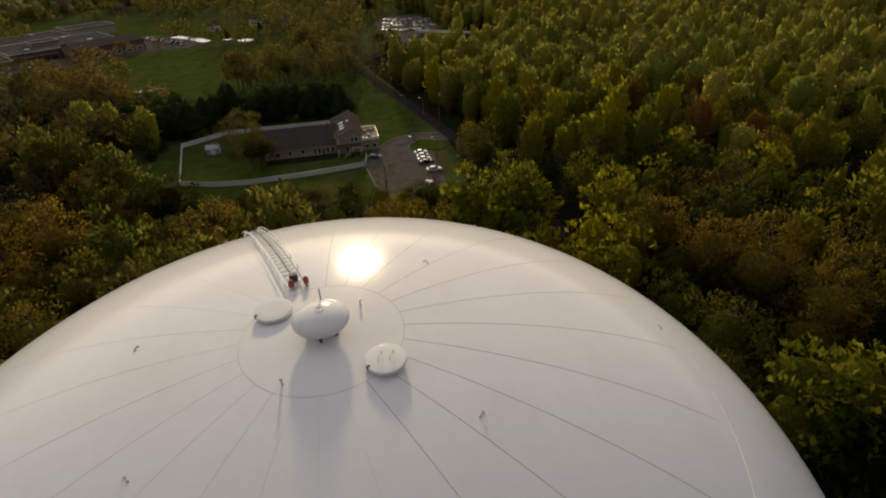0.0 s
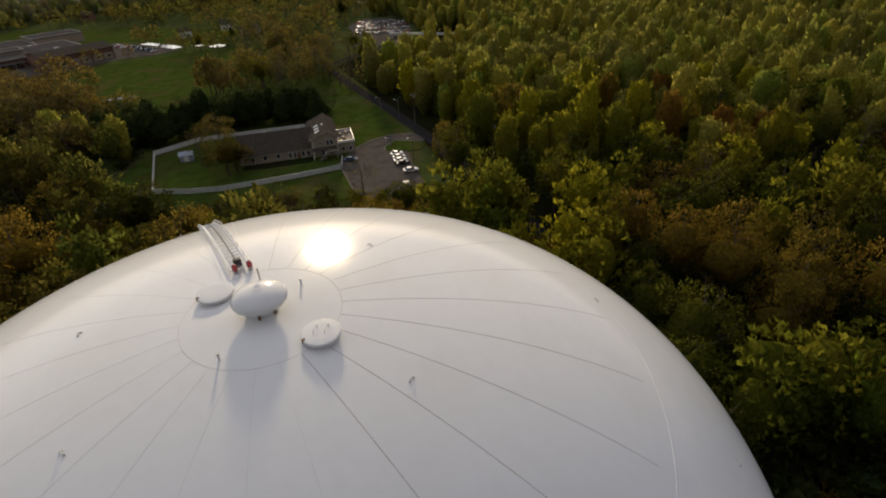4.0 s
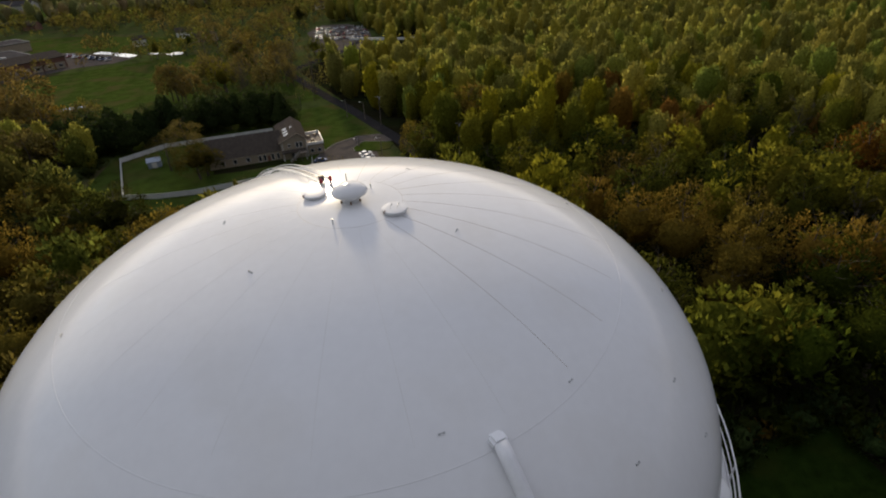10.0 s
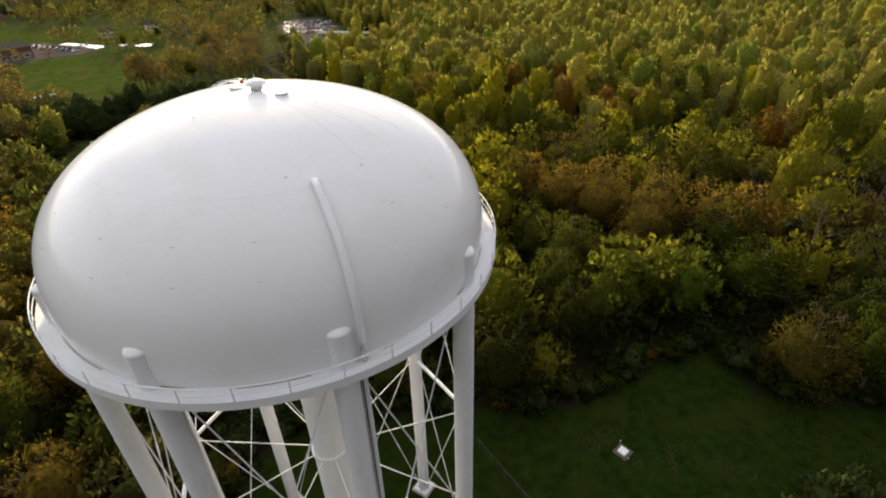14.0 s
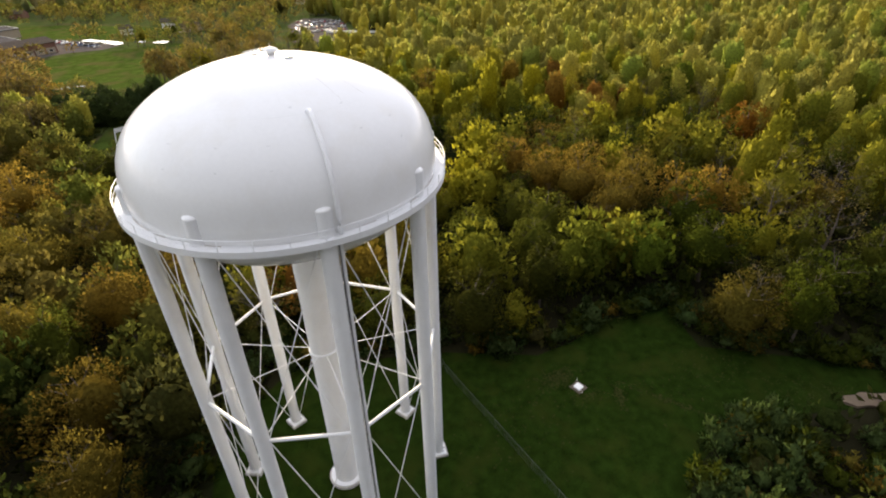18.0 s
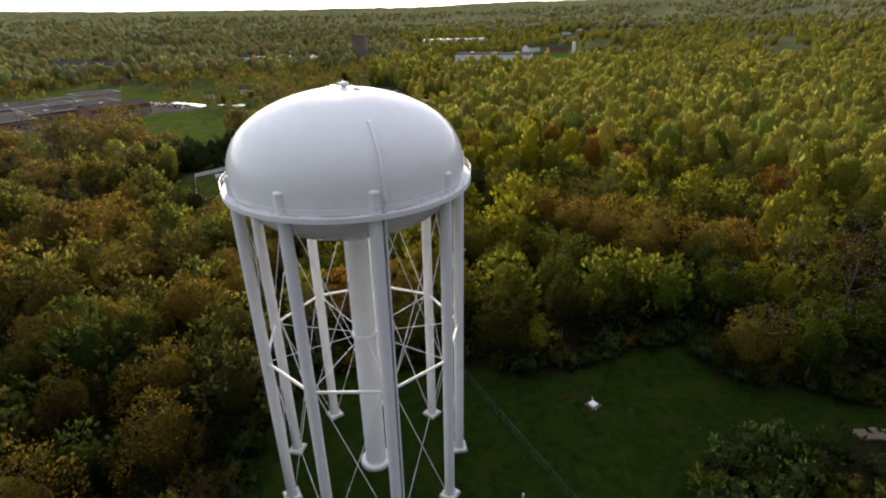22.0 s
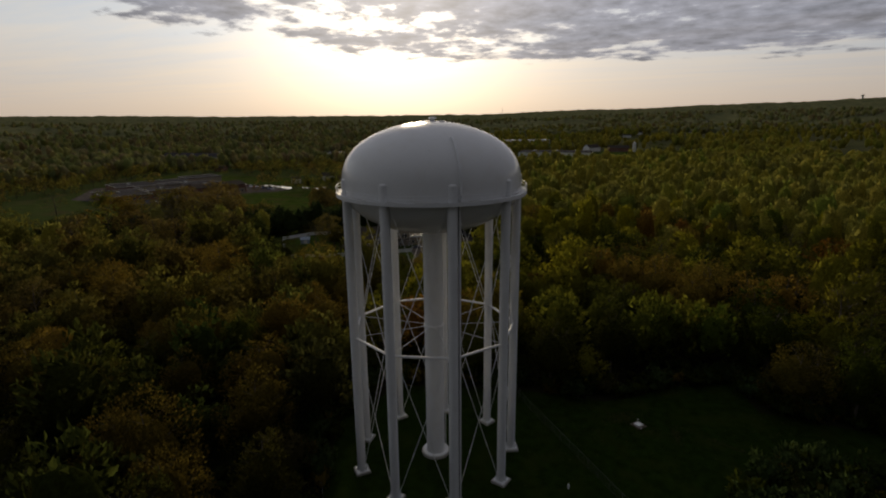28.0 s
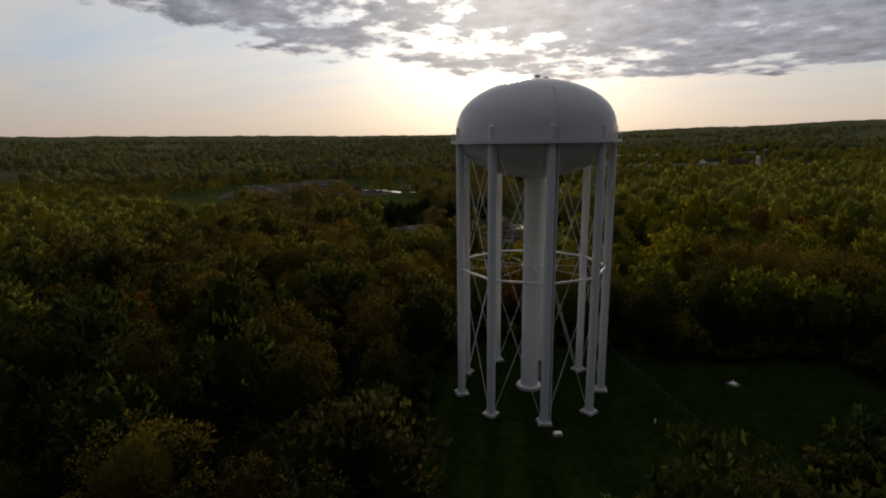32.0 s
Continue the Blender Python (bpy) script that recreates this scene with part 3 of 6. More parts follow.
def strip(name, line, width, z, mat, label):
    bm = bmesh.new()
    prev = None
    for i, (x, y) in enumerate(line):
        a, b = Vector(line[max(0, i - 1)]), Vector(line[min(len(line) - 1, i + 1)])
        d = (b - a).normalized()
        s = Vector((d.y, -d.x)) * width / 2
        cur = [bm.verts.new((x + s.x, y + s.y, z)), bm.verts.new((x - s.x, y - s.y, z)), bm.verts.new((x - s.x * 1.04, y - s.y * 1.04, -0.2)), bm.verts.new((x + s.x * 1.04, y + s.y * 1.04, -0.2))]
        if prev:
            for k in range(4):
                bm.faces.new((prev[k], prev[(k + 1) % 4], cur[(k + 1) % 4], cur[k]))
        prev = cur
    bmesh.ops.recalc_face_normals(bm, faces=bm.faces)
    return tagged(part(name, bm, mat, None), label, "road", kind="structure")


build_ground()
sheet("lawn", CLEARING, 0.05, GRASS, label="short green grass round the water tower, darkened for shade", category="lawn")
sheet("lawn", [(-420, 640), (-430, 300), (-300, 215), (-170, 165), (-95, 136), (-78, 97), (22, 97), (24, 126), (13, 182), (-2, 236), (-24, 300), (-6, 330), (30, 350), (60, 470), (40, 640)], 0.03, MEADOW, label="rough olive grass between scattered trees", category="meadow")
sheet("lawn", FIELD, 0.05, LAWN, label="open green meadow with a darker mown edge", category="field")
sheet("lawn", LODGE_LAWN, 0.05, LAWN, label="green lawn round the fenced lodge", category="lawn")
sheet("pavement", [(-47, 157.0), (-38, 157.2), (-24.5, 159.6), (-23, 164.4), (-47.2, 160.6)], 0.09, FLOOR, label="bare dark ground along the lodge wall", category="yard")
sheet("lawn", SCHOOL_LAWN, 0.05, LAWN, label="wide green lawn behind the school", category="lawn")
sheet("pavement", LOT, 0.10, ASPHALT, label="worn grey asphalt car park and driveway", category="car park")
sheet("lawn", ISLAND, 0.22, LAWN, label="grass island with a concrete kerb beside parked cars", category="lawn")
sheet("pavement", SCHOOL_LOT, 0.10, ASPHALT, label="grey asphalt school car park", category="car park")
sheet("pavement", DEALER, 0.10, ASPHALT, label="pale asphalt lot full of parked cars", category="car park")
strip("road", ROAD_LINE, 4.8, 0.14, TARMAC, "narrow grey asphalt road between lawn and woods")
strip("road", SIDE_ROAD, 5.0, 0.12, TARMAC, "asphalt side road to the car lot")
strip("kerb", [(1.2, 164.3), (0.8, 168), (5, 173.6), (13.8, 170.8)], 0.25, 0.26, KERB, "pale concrete kerb of the grass island")
strip("kerb", [(-9, 133), (-15, 156), (-10, 168), (-5, 175), (3, 180), (12, 180)], 0.25, 0.22, KERB, "pale concrete kerb along the car park")

# ---- water tower ----
A, B, ZC, B_LOW, FULL, FLAT = 14.58, 9.88, 50.64, 8.0, 2.5, 1.8
COLS, PHI, R_COL, COL_R = 9, 12.93, 14.19, 0.74
DECK_LOW, DECK_TOP, RAIL_TOP, R_DECK = 49.05, 49.5, 50.58, 15.5
STRUT_Z = 25.7
CX, CY = 0.26, 0.07


def around(r, deg, z=0.0):
    a = radians(deg)
    return Vector((r * math.sin(a), -r * math.cos(a), z))


def spin(deg):
    return Matrix.Rotation(radians(deg), 4, "Z")


def dome_z(r):
    return ZC + B * max(0.0, 1 - (r / A) ** FLAT) ** (1 / FULL)


def build_tower():
    tower = thing("water_tower", "large white steel water tower on nine tubular legs", "water tower")
    bm = bmesh.new()
    lathe(bm, [(A * math.cos(radians(a)) ** (2 / FLAT), ZC + B * math.sin(radians(a)) ** (2 / FULL)) for a in np.linspace(0, 89.9, 56)] + [(0, ZC + B)], 144)
    tank = part("tank_roof", bm, TANK, tower, "glossy white domed tank roof", smooth=True)
    bm = bmesh.new()
    lathe(bm, [(A * math.cos(radians(a)), ZC + B_LOW * math.sin(radians(a))) for a in np.linspace(0, -84, 28)], 144)
    part("tank_bowl", bm, TANK, tower, "white bowl-shaped tank bottom", smooth=True)
    # crown plate and weld seams of the roof; they meet at the vent, a little off the middle
    def on_roof(r, deg, lift):
        p = around(r, deg) + Vector((CX, CY, 0))
        return Vector((p.x, p.y, dome_z(math.hypot(p.x, p.y)) + lift))

    def bead(points, w):
        bm = bmesh.new()
        prev = None
        for n, p in enumerate(points):
            d = (points[min(n + 1, len(points) - 1)] - points[max(n - 1, 0)]).normalized()
            side = d.cross(Vector((0, 0, 1))).normalized() * w
            cur = [bm.verts.new(p + side * k + Vector((0, 0, h))) for k, h in ((-1, -0.006), (-0.6, 0.0025), (0.6, 0.0025), (1, -0.006))]
            if prev:
                for a in range(3):
                    bm.faces.new((prev[a], prev[a + 1], cur[a + 1], cur[a]))
            prev = cur
        return bm

    part("ring_seam", bead([on_roof(1.95, d, 0.0) for d in range(0, 361, 4)], 0.012), RING, tank, "dull circular weld seam")
    bm = bmesh.new()
    lathe(bm, [(10.22, dome_z(10.22) - 0.01), (10.21, dome_z(10.21) + 0.006), (10.19, dome_z(10.19) + 0.006), (10.18, dome_z(10.18) - 0.01)], 144)
    part("ring_seam", bm, TANK, tank)
    # right and back seams get the darker weld, painting how light shows their bevels
    for k in range(24):
        part("seam", bead([on_roof(r, 5 + 15 * k, 0.0) for r in np.linspace(1.97, 9.6, 22)], 0.009), LINE if 2 <= k < 13 else SEAM, tank)
    # lifting clips on the shell
    clip = None
    for r, angs in ((4.45, (58, -44, -96, 140)), (9.95, (101, -76, 35, 150, -150)), (9.45, (11,)), (12.2, (-37, -18, 0, 35, 52, 75, -60)), (13.45, (-36, -17, 0, 50, 70, -58))):
        for deg in angs:
            if clip is None:
                bm = bmesh.new()
                tube(bm, [(-0.07, 0, 0), (-0.06, 0, 0.04), (0, 0, 0.06), (0.06, 0, 0.04), (0.07, 0, 0)], 0.011, 6)
                box(bm, (-0.07, 0, 0.005), (0.05, 0.05, 0.02))
                box(bm, (0.07, 0, 0.005), (0.05, 0.05, 0.02))
                clip = part("lifting_clip", bm, GALV, tank, "small weathered steel lug")
                o = clip
            else:
                o = again("lifting_clip", clip, tank)
            z = dome_z(r)
            nrm = Vector((around(r, deg).x / A ** 2, around(r, deg).y / A ** 2, (z - ZC) / B ** 2)).normalized()
            o.matrix_basis = Matrix.Translation(around(r, deg, z)) @ nrm.to_track_quat("Z", "Y").to_matrix().to_4x4()
    # roof vent
    vent = part("vent_stem", rod(bmesh.new(), (0.28, 0.08, 60.360), (0.28, 0.08, 60.800), 0.36, 0.36, 28), PAINT, tower, "short white vent neck", smooth=False)
    bm = bmesh.new()
    lathe(bm, [(0, 61.170), (0.2, 61.155), (0.45, 61.090), (0.62, 60.990), (0.68, 60.900), (0.66, 60.840), (0.55, 60.770), (0.4, 60.750), (0, 60.750)], 40)
    cap = part("vent_cap", bm, TANK, vent, "white mushroom vent cap", smooth=True)
    cap.location = (0.28, 0.08, 0)
    bm = bmesh.new()
    lathe(bm, [(0.11, 61.165), (0.10, 61.175), (0.085, 61.170)], 20)
    part("boss", bm, SEAM, vent).location = (0.28, 0.08, 0)
    for i in range(6):
        part("bolt", rod(bmesh.new(), around(0.40, 60 * i, 60.510) + Vector((0.28, 0.08, 0)), around(0.40, 60 * i, 60.610) + Vector((0.28, 0.08, 0)), 0.035, seg=6), RUST, vent, "rusted bolt")
    part("antenna_rod", rod(bmesh.new(), (0.24, 0.62, 60.460), (0.22, 0.67, 61.360), 0.022), GALV, tower, "thin grey rod")
    for x, y in ((1.10, 1.06), (-0.41, -1.50)):
        z = dome_z(math.hypot(x, y))
        post = part("stub_pipe", rod(bmesh.new(), (x, y, z - 0.05), (x, y, z + 0.17), 0.03, seg=10), PAINT, tower)
        part("cap", rod(bmesh.new(), (x, y, z + 0.17), (x, y, z + 0.20), 0.04, seg=10), GALV, post)
    # two round roof hatches
    for hx, hy, tilt in ((1.80, -1.04, 8), (-1.06, 0.92, 0)):
        hz = dome_z(math.hypot(hx, hy))
        neck = part("hatch_neck", rod(bmesh.new(), (hx, hy, hz - 0.1), (hx, hy, hz + 0.10), 0.40, 0.40, 32), PAINT, tower)
        bm = bmesh.new()
        lathe(bm, [(0, 0.05), (0.3, 0.046), (0.44, 0.034), (0.465, 0.02), (0.465, -0.03), (0.45, -0.03), (0.45, 0), (0, 0)], 36)
        lid = part("hatch_lid", bm, TANK, neck, "round white hatch lid")
        lid.matrix_basis = Matrix.Translation((hx, hy, hz + 0.12))
        if tilt:
            for sx in (-0.12, 0.14):
                bm = bmesh.new()
                tube(bm, [(hx + sx - 0.04, hy - 0.1, hz + 0.15), (hx + sx - 0.04, hy - 0.1, hz + 0.27), (hx + sx + 0.03, hy + 0.12, hz + 0.27), (hx + sx + 0.03, hy + 0.12, hz + 0.15)], 0.008, 6)
                part("handle", bm, GALV, lid).matrix_basis = lid.matrix_basis.inverted()
        part("latch", box(bmesh.new(), (hx - 0.38, hy - 0.22, hz + 0.12), (0.08, 0.05, 0.1), 0.5), RUST, neck)
    # roof ladder with hoops, running over the far shoulder
    L0, ANG = 2.15, -154.5
    side = around(1, ANG + 90)
    ladder = part("roof_ladder", bmesh_rail(L0, 10.8, ANG, -0.24, 0.16), PAINT, tower, "white steel ladder lying on the roof")
    part("ladder_rail", bmesh_rail(L0, 10.8, ANG, 0.24, 0.16), PAINT, ladder)
    for off in (-0.30, 0.30):
        part("handrail", bmesh_rail(L0, 10.8, ANG, off, 0.27, 0.014), PAINT, ladder, "raised tubular handrail")
    part("safety_cable", bmesh_rail(L0, 10.8, ANG, 0.0, 0.19, 0.022), DARK, ladder, "dark cable down the ladder")
    r = L0 + 0.1
    n = 0
    while r < 10.7:
        foot = around(r, ANG) + Vector((CX, CY, 0))
        foot.z = dome_z(math.hypot(foot.x, foot.y))
        c = foot + Vector((0, 0, 0.16))
        part("rung", rod(bmesh.new(), c - side * 0.24, c + side * 0.24, 0.013, seg=6), PAINT, ladder)
        if n % 3 == 0:
            for off in (-0.30, 0.30):
                part("stanchion", rod(bmesh.new(), foot + side * off - Vector((0, 0, 0.02)), foot + side * off + Vector((0, 0, 0.27)), 0.011, seg=6), PAINT, ladder)
        step = 0.3 * math.cos(math.atan2(dome_z(r) - dome_z(r + 0.3), 0.3))
        r += step
        n += 1
    # obstruction lights at the ladder head
    for dx, dy in ((-0.17, -0.02), (0.20, 0.12)):
        c = Vector((-0.64 + dx, 2.04 + dy, dome_z(2.18)))
        lamp = part("obstruction_light", rod(bmesh.new(), c, c + Vector((0, 0, 0.10)), 0.06, seg=12), GALV, tower, "aviation lamp with a red glass dome")
        bm = bmesh.new()
        lathe(bm, [(0.075, 0.0), (0.08, 0.09), (0.07, 0.15), (0.04, 0.19), (0, 0.2)], 20)
        part("lens", bm, RED, lamp, "deep red glass lens", smooth=True).matrix_basis = Matrix.Translation(c + Vector((0, 0, 0.10)))
    part("junction_box", box(bmesh.new(), (-0.80, 2.32, dome_z(2.45) + 0.2), (0.22, 0.18, 0.26), 0.3, 0.02), DARK, tower, "dark electrical box")
    # balcony
    bm = bmesh.new()
    lathe(bm, [(13.6, DECK_TOP - 0.03), (R_DECK, DECK_TOP), (R_DECK, DECK_TOP - 0.03), (R_DECK - 0.05, DECK_TOP - 0.04), (13.6, DECK_TOP - 0.1)], 144)
    deck = part("balcony_deck", bm, PAINT, tower, "white steel walkway round the tank", smooth=False)
    bm = bmesh.new()
    lathe(bm, [(R_DECK + 0.02, DECK_LOW), (R_DECK + 0.02, DECK_TOP + 0.12), (R_DECK - 0.02, DECK_TOP + 0.12), (R_DECK - 0.02, DECK_LOW + 0.03), (R_DECK - 0.25, DECK_LOW + 0.03), (R_DECK - 0.25, DECK_LOW)], 144, True)
    part("balcony_girder", bm, PAINT, deck, "deep white edge girder")
    # dirt where the deck meets the shell
    for a0, a1 in ((-62, -40), (-26, -19), (-9, 6), (22, 30), (47, 70)):
        part("dirt_line", tube(bmesh.new(), [around(14.50, d, DECK_TOP - 0.01) for d in range(a0, a1 + 1, 1)], 0.035, 5), LINE, deck, "grey-brown dirt against the shell")
    for z, rr in ((RAIL_TOP, 0.038), (RAIL_TOP - 0.5, 0.030)):
        bm = bmesh.new()
        tube(bm, [around(R_DECK, d, z) for d in range(0, 361, 3)], rr, 8)
        part("rail", bm, PAINT, deck, "white tubular rail")
    post = None
    for k in range(36):
        if post is None:
            post = part("post", box(bmesh.new(), around(R_DECK, 0, (RAIL_TOP + DECK_LOW + 0.3) / 2), (0.07, 0.05, RAIL_TOP - DECK_LOW - 0.3)), PAINT, deck)
            post.matrix_basis = spin(2)
        else:
            again("post", post, deck, spin(2 + 10 * k))
    # legs with their caps and feet
    first = None
    for k in range(COLS):
        m = spin(PHI + 40 * k)
        if first is None:
            c = around(R_COL, 0)
            col = part("column", rod(bmesh.new(), c + Vector((0, 0, 0.5)), c + Vector((0, 0, 51.75)), COL_R, COL_R, 32), PAINT, tower, "white tubular steel leg", smooth=False)
            bm = bmesh.new()
            bmesh.ops.create_uvsphere(bm, u_segments=28, v_segments=12, radius=1, matrix=Matrix.Translation(c + Vector((0, 0, 51.75))) @ Matrix.Diagonal((COL_R, COL_R, 0.34, 1)))
            cap = part("column_cap", bm, TANK, col, "rounded white cap", smooth=True)
            plate = part("base_plate", box(bmesh.new(), c + Vector((0, 0, 0.47)), (2.1, 2.1, 0.09), 0, 0.01), PAINT, col)
            pad = part("footing", box(bmesh.new(), c + Vector((0, 0, 0.12)), (2.5, 2.5, 0.62), 0, 0.05), CONC, col, "square concrete footing")
            gus = []
            for a in range(8):
                gus.append(part("gusset", box(bmesh.new(), c + around(COL_R + 0.14, 45 * a, 0.72), (0.03, 0.28, 0.42), radians(45 * a)), PAINT, col))
            bands = []
            for z in (13.0, STRUT_Z, 38.5):
                bm = bmesh.new()
                lathe(bm, [(COL_R + 0.02, -0.06), (COL_R + 0.025, 0.0), (COL_R + 0.02, 0.06), (COL_R - 0.02, 0.0)], 32, True)
                bmesh.ops.translate(bm, verts=bm.verts, vec=c + Vector((0, 0, z)))
                bands.append(part("weld_band", bm, PAINT, col))
            for o in (col, ):
                o.data.shade_smooth()
                o.data.set_sharp_from_angle(angle=radians(40))
            first = (col, [cap, plate, pad, *gus, *bands])
            col.matrix_basis = m
        else:
            col = again("column", first[0], tower, m, "white tubular steel leg")
            for o in first[1]:
                q = again(o.name.split(".")[0], o, col)
                if "label" in o:
                    q["label"] = o["label"]
    # struts, sway rods and turnbuckles between the legs
    half = R_COL * math.sin(radians(20)) - COL_R + 0.03
    apo = R_COL * math.cos(radians(20))
    strut = None
    rods = []
    for k in range(COLS):
        m = spin(PHI + 20 + 40 * k)
        if strut is None:
            strut = part("strut", rod(bmesh.new(), (-half, -apo, STRUT_Z), (half, -apo, STRUT_Z), 0.2, seg=14), PAINT, tower, "white horizontal tube strut", smooth=False)
            strut.data.shade_smooth()
            strut.data.set_sharp_from_angle(angle=radians(40))
            for z0, z1 in ((1.4, STRUT_Z - 0.3), (STRUT_Z + 0.3, 48.4)):
                for s in (-1, 1):
                    a, b = Vector((-s * (half - 0.05), -apo + s * 0.06, z0)), Vector((s * (half - 0.05), -apo + s * 0.06, z1))
                    rd = part("sway_rod", rod(bmesh.new(), a, b, 0.052, seg=8), PAINT, tower, "thin diagonal steel rod")
                    p = a.lerp(b, 0.30)
                    d = (b - a).normalized()
                    tb = part("turnbuckle", rod(bmesh.new(), p - d * 0.4, p + d * 0.4, 0.085, seg=8), PAINT, rd)
                    rods.append((rd, tb))
            strut.matrix_basis = m
            for rd, tb in rods:
                rd.matrix_basis = m
        else:
            again("strut", strut, tower, m, "white horizontal tube strut")
            for rd, tb in rods:
                o = again("sway_rod", rd, tower, m, "thin diagonal steel rod")
                again("turnbuckle", tb, o)
    # central riser
    bm = bmesh.new()
    lathe(bm, [(2.35, 0.45), (2.35, 0.62), (1.75, 0.64), (1.68, 0.9), (1.66, 25.2), (1.66, 41.2), (1.80, 42.2), (2.1, 42.9)], 56)
    riser = part("riser", bm, PAINT, tower, "thick white central standpipe", smooth=True)
    riser.data.set_sharp_from_angle(angle=radians(35))
    part("riser_base", rod(bmesh.new(), (0, 0, -0.2), (0, 0, 0.46), 2.6, 2.6, 40), CONC, riser, "round concrete riser footing")
    bm = bmesh.new()
    lathe(bm, [(1.66, 25.3), (1.80, 25.34), (1.80, 25.8), (1.66, 25.85)], 56)
    part("collar", bm, PAINT, riser, "raised collar ring")
    spoke = None
    for k in range(COLS):
        m = spin(PHI + 40 * k)
        if spoke is None:
            spoke = part("spoke_rod", rod(bmesh.new(), around(1.78, 0, 25.6), around(R_COL - COL_R, 0, STRUT_Z), 0.05, seg=8), PAINT, tower, "thin radial rod to the riser")
            spoke.matrix_basis = m
        else:
            again("spoke_rod", spoke, tower, m, "thin radial rod to the riser")
    # riser ladder
    lad = part("riser_ladder", rod(bmesh.new(), around(1.95, 97, 0.5) , around(1.95, 97, 42.5), 0.03), PAINT, tower, "narrow ladder up the riser")
    part("ladder_rail", rod(bmesh.new(), around(1.97, 108, 0.5), around(1.97, 108, 42.5), 0.03), PAINT, lad)
    rung = None
    for i in range(104):
        z = 0.8 + 0.4 * i
        if rung is None:
            rung = part("rung", rod(bmesh.new(), around(1.95, 97, 0), around(1.97, 108, 0), 0.012, seg=5), PAINT, lad)
            rung.location.z = z
        else:
            again("rung", rung, lad, Matrix.Translation((0, 0, z)))
    # overflow pipe over the shell and down one leg
    rs = [10.1, 10.5, 11.0, 11.7, 12.3, 12.9, 13.35, 13.75, 14.05, 14.3, 14.44]
    pts = [around(r + 0.12, 18.3 - 0.25 * (r - 9.95), dome_z(r) + 0.14) for r in rs] + [around(A + 0.16, 17.2, z) for z in (50.9, 50.2, 49.6)]
    bm = bmesh.new()
    tube(bm, pts, 0.20, 12)
    pipe = part("overflow_pipe", bm, PAINT, tower, "white pipe bent over the tank shoulder", smooth=True)
    part("pipe_hood", box(bmesh.new(), around(10.1, 18.3, dome_z(10.1) + 0.10), (0.44, 0.4, 0.30), radians(18.3), 0.08), PAINT, pipe)
    bm = bmesh.new()
    rod(bm, around(R_COL - 0.05, 17.1, 0.6), around(R_COL - 0.05, 17.1, 49.4), 0.21, seg=14)
    part("downpipe", bm, PAINT, pipe, "white downpipe strapped to the leg")
    part("conduit", rod(bmesh.new(), around(R_COL + 0.45, 16.1, 0.6), around(R_COL + 0.45, 16.1, 49.3), 0.05), DARK, pipe, "dark cable run")
    for z in range(4, 49, 5):
        part("bracket", box(bmesh.new(), around(R_COL - 0.05, 16.3, z), (0.9, 0.12, 0.08), radians(16.3)), GALV, pipe)
    # access ladder on the far left leg side up to the balcony, with its cage
    side_ladder = part("shell_ladder", bmesh_shell(-157.9, -0.22), PAINT, tower, "ladder up the tank shell")
    part("ladder_rail", bmesh_shell(-155.1, 0.0), PAINT, side_ladder)
    return tower


def bmesh_rail(r0, r1, ang, off, lift, rad=0.03):
    side = around(1, ang + 90)
    pts = [around(r, ang) + Vector((CX, CY, 0)) for r in np.linspace(r0, r1, 24)]
    return tube(bmesh.new(), [Vector((p.x, p.y, dome_z(math.hypot(p.x, p.y)) + lift)) + side * off for p in pts], rad, 6)


def bmesh_shell(deg, off):
    pts = [around(r + 0.3, deg, dome_z(r) + 0.1) for r in np.linspace(10.8, 14.45, 16)] + [around(A + 0.3, deg, z) for z in (50.5, 49.6)]
    return tube(bmesh.new(), pts, 0.03, 6)


build_tower()

# ---- trees ----
rng = np.random.default_rng(7)


def grid_quads(pts):
    """Quads and smooth corner normals of a closed (rings, segments, 3) grid."""
    du = np.roll(pts, -1, axis=1) - np.roll(pts, 1, axis=1)
    dv = np.empty_like(pts)
    dv[1:-1] = pts[2:] - pts[:-2]
    dv[0], dv[-1] = pts[1] - pts[0], pts[-1] - pts[-2]
    n = np.cross(du, dv)
    n /= np.maximum(np.linalg.norm(n, axis=2), 1e-6)[..., None]
    nxt, nn = np.roll(pts, -1, axis=1), np.roll(n, -1, axis=1)
    q = np.stack([pts[:-1], nxt[:-1], nxt[1:], pts[1:]], axis=2).reshape(-1, 4, 3)
    m = np.stack([n[:-1], nn[:-1], nn[1:], n[1:]], axis=2).reshape(-1, 4, 3)
    return q, m


def lumpy(g, centre, rx, rz, rings, segs, lumps, rough, pointed=0.0, full=1.0, foot=1.0):
    """An uneven egg of leaves round a centre."""
    th = np.linspace(math.pi * 0.97, math.pi * 0.03, rings)[:, None]
    az = np.linspace(0, 2 * math.pi, segs, endpoint=False)[None, :] + g.uniform(0, 6.28)
    wide = np.sin(th) ** full
    d = np.stack([wide * np.cos(az), wide * np.sin(az), np.cos(th) + 0 * az], axis=2)
    f = np.ones(d.shape[:2])
    for _ in range(lumps):
        c = g.normal(size=3)
        c /= np.linalg.norm(c)
        f += rough * g.uniform(0.4, 1.2) * np.exp(-(1 - d @ c) * 9)
    f *= 1 + g.normal(size=f.shape) * 0.08 * np.sin(th)
    f /= f.mean()
    taper = (1 - pointed * (d[..., 2] * 0.5 + 0.5) ** 1.5) * (foot + (1 - foot) * np.clip(d[..., 2] * 0.5 + 0.5, 0, 1) ** 0.7)
    return np.asarray(centre) + d * f[..., None] * np.stack([rx * taper, rx * taper, rz + 0 * taper], axis=2)


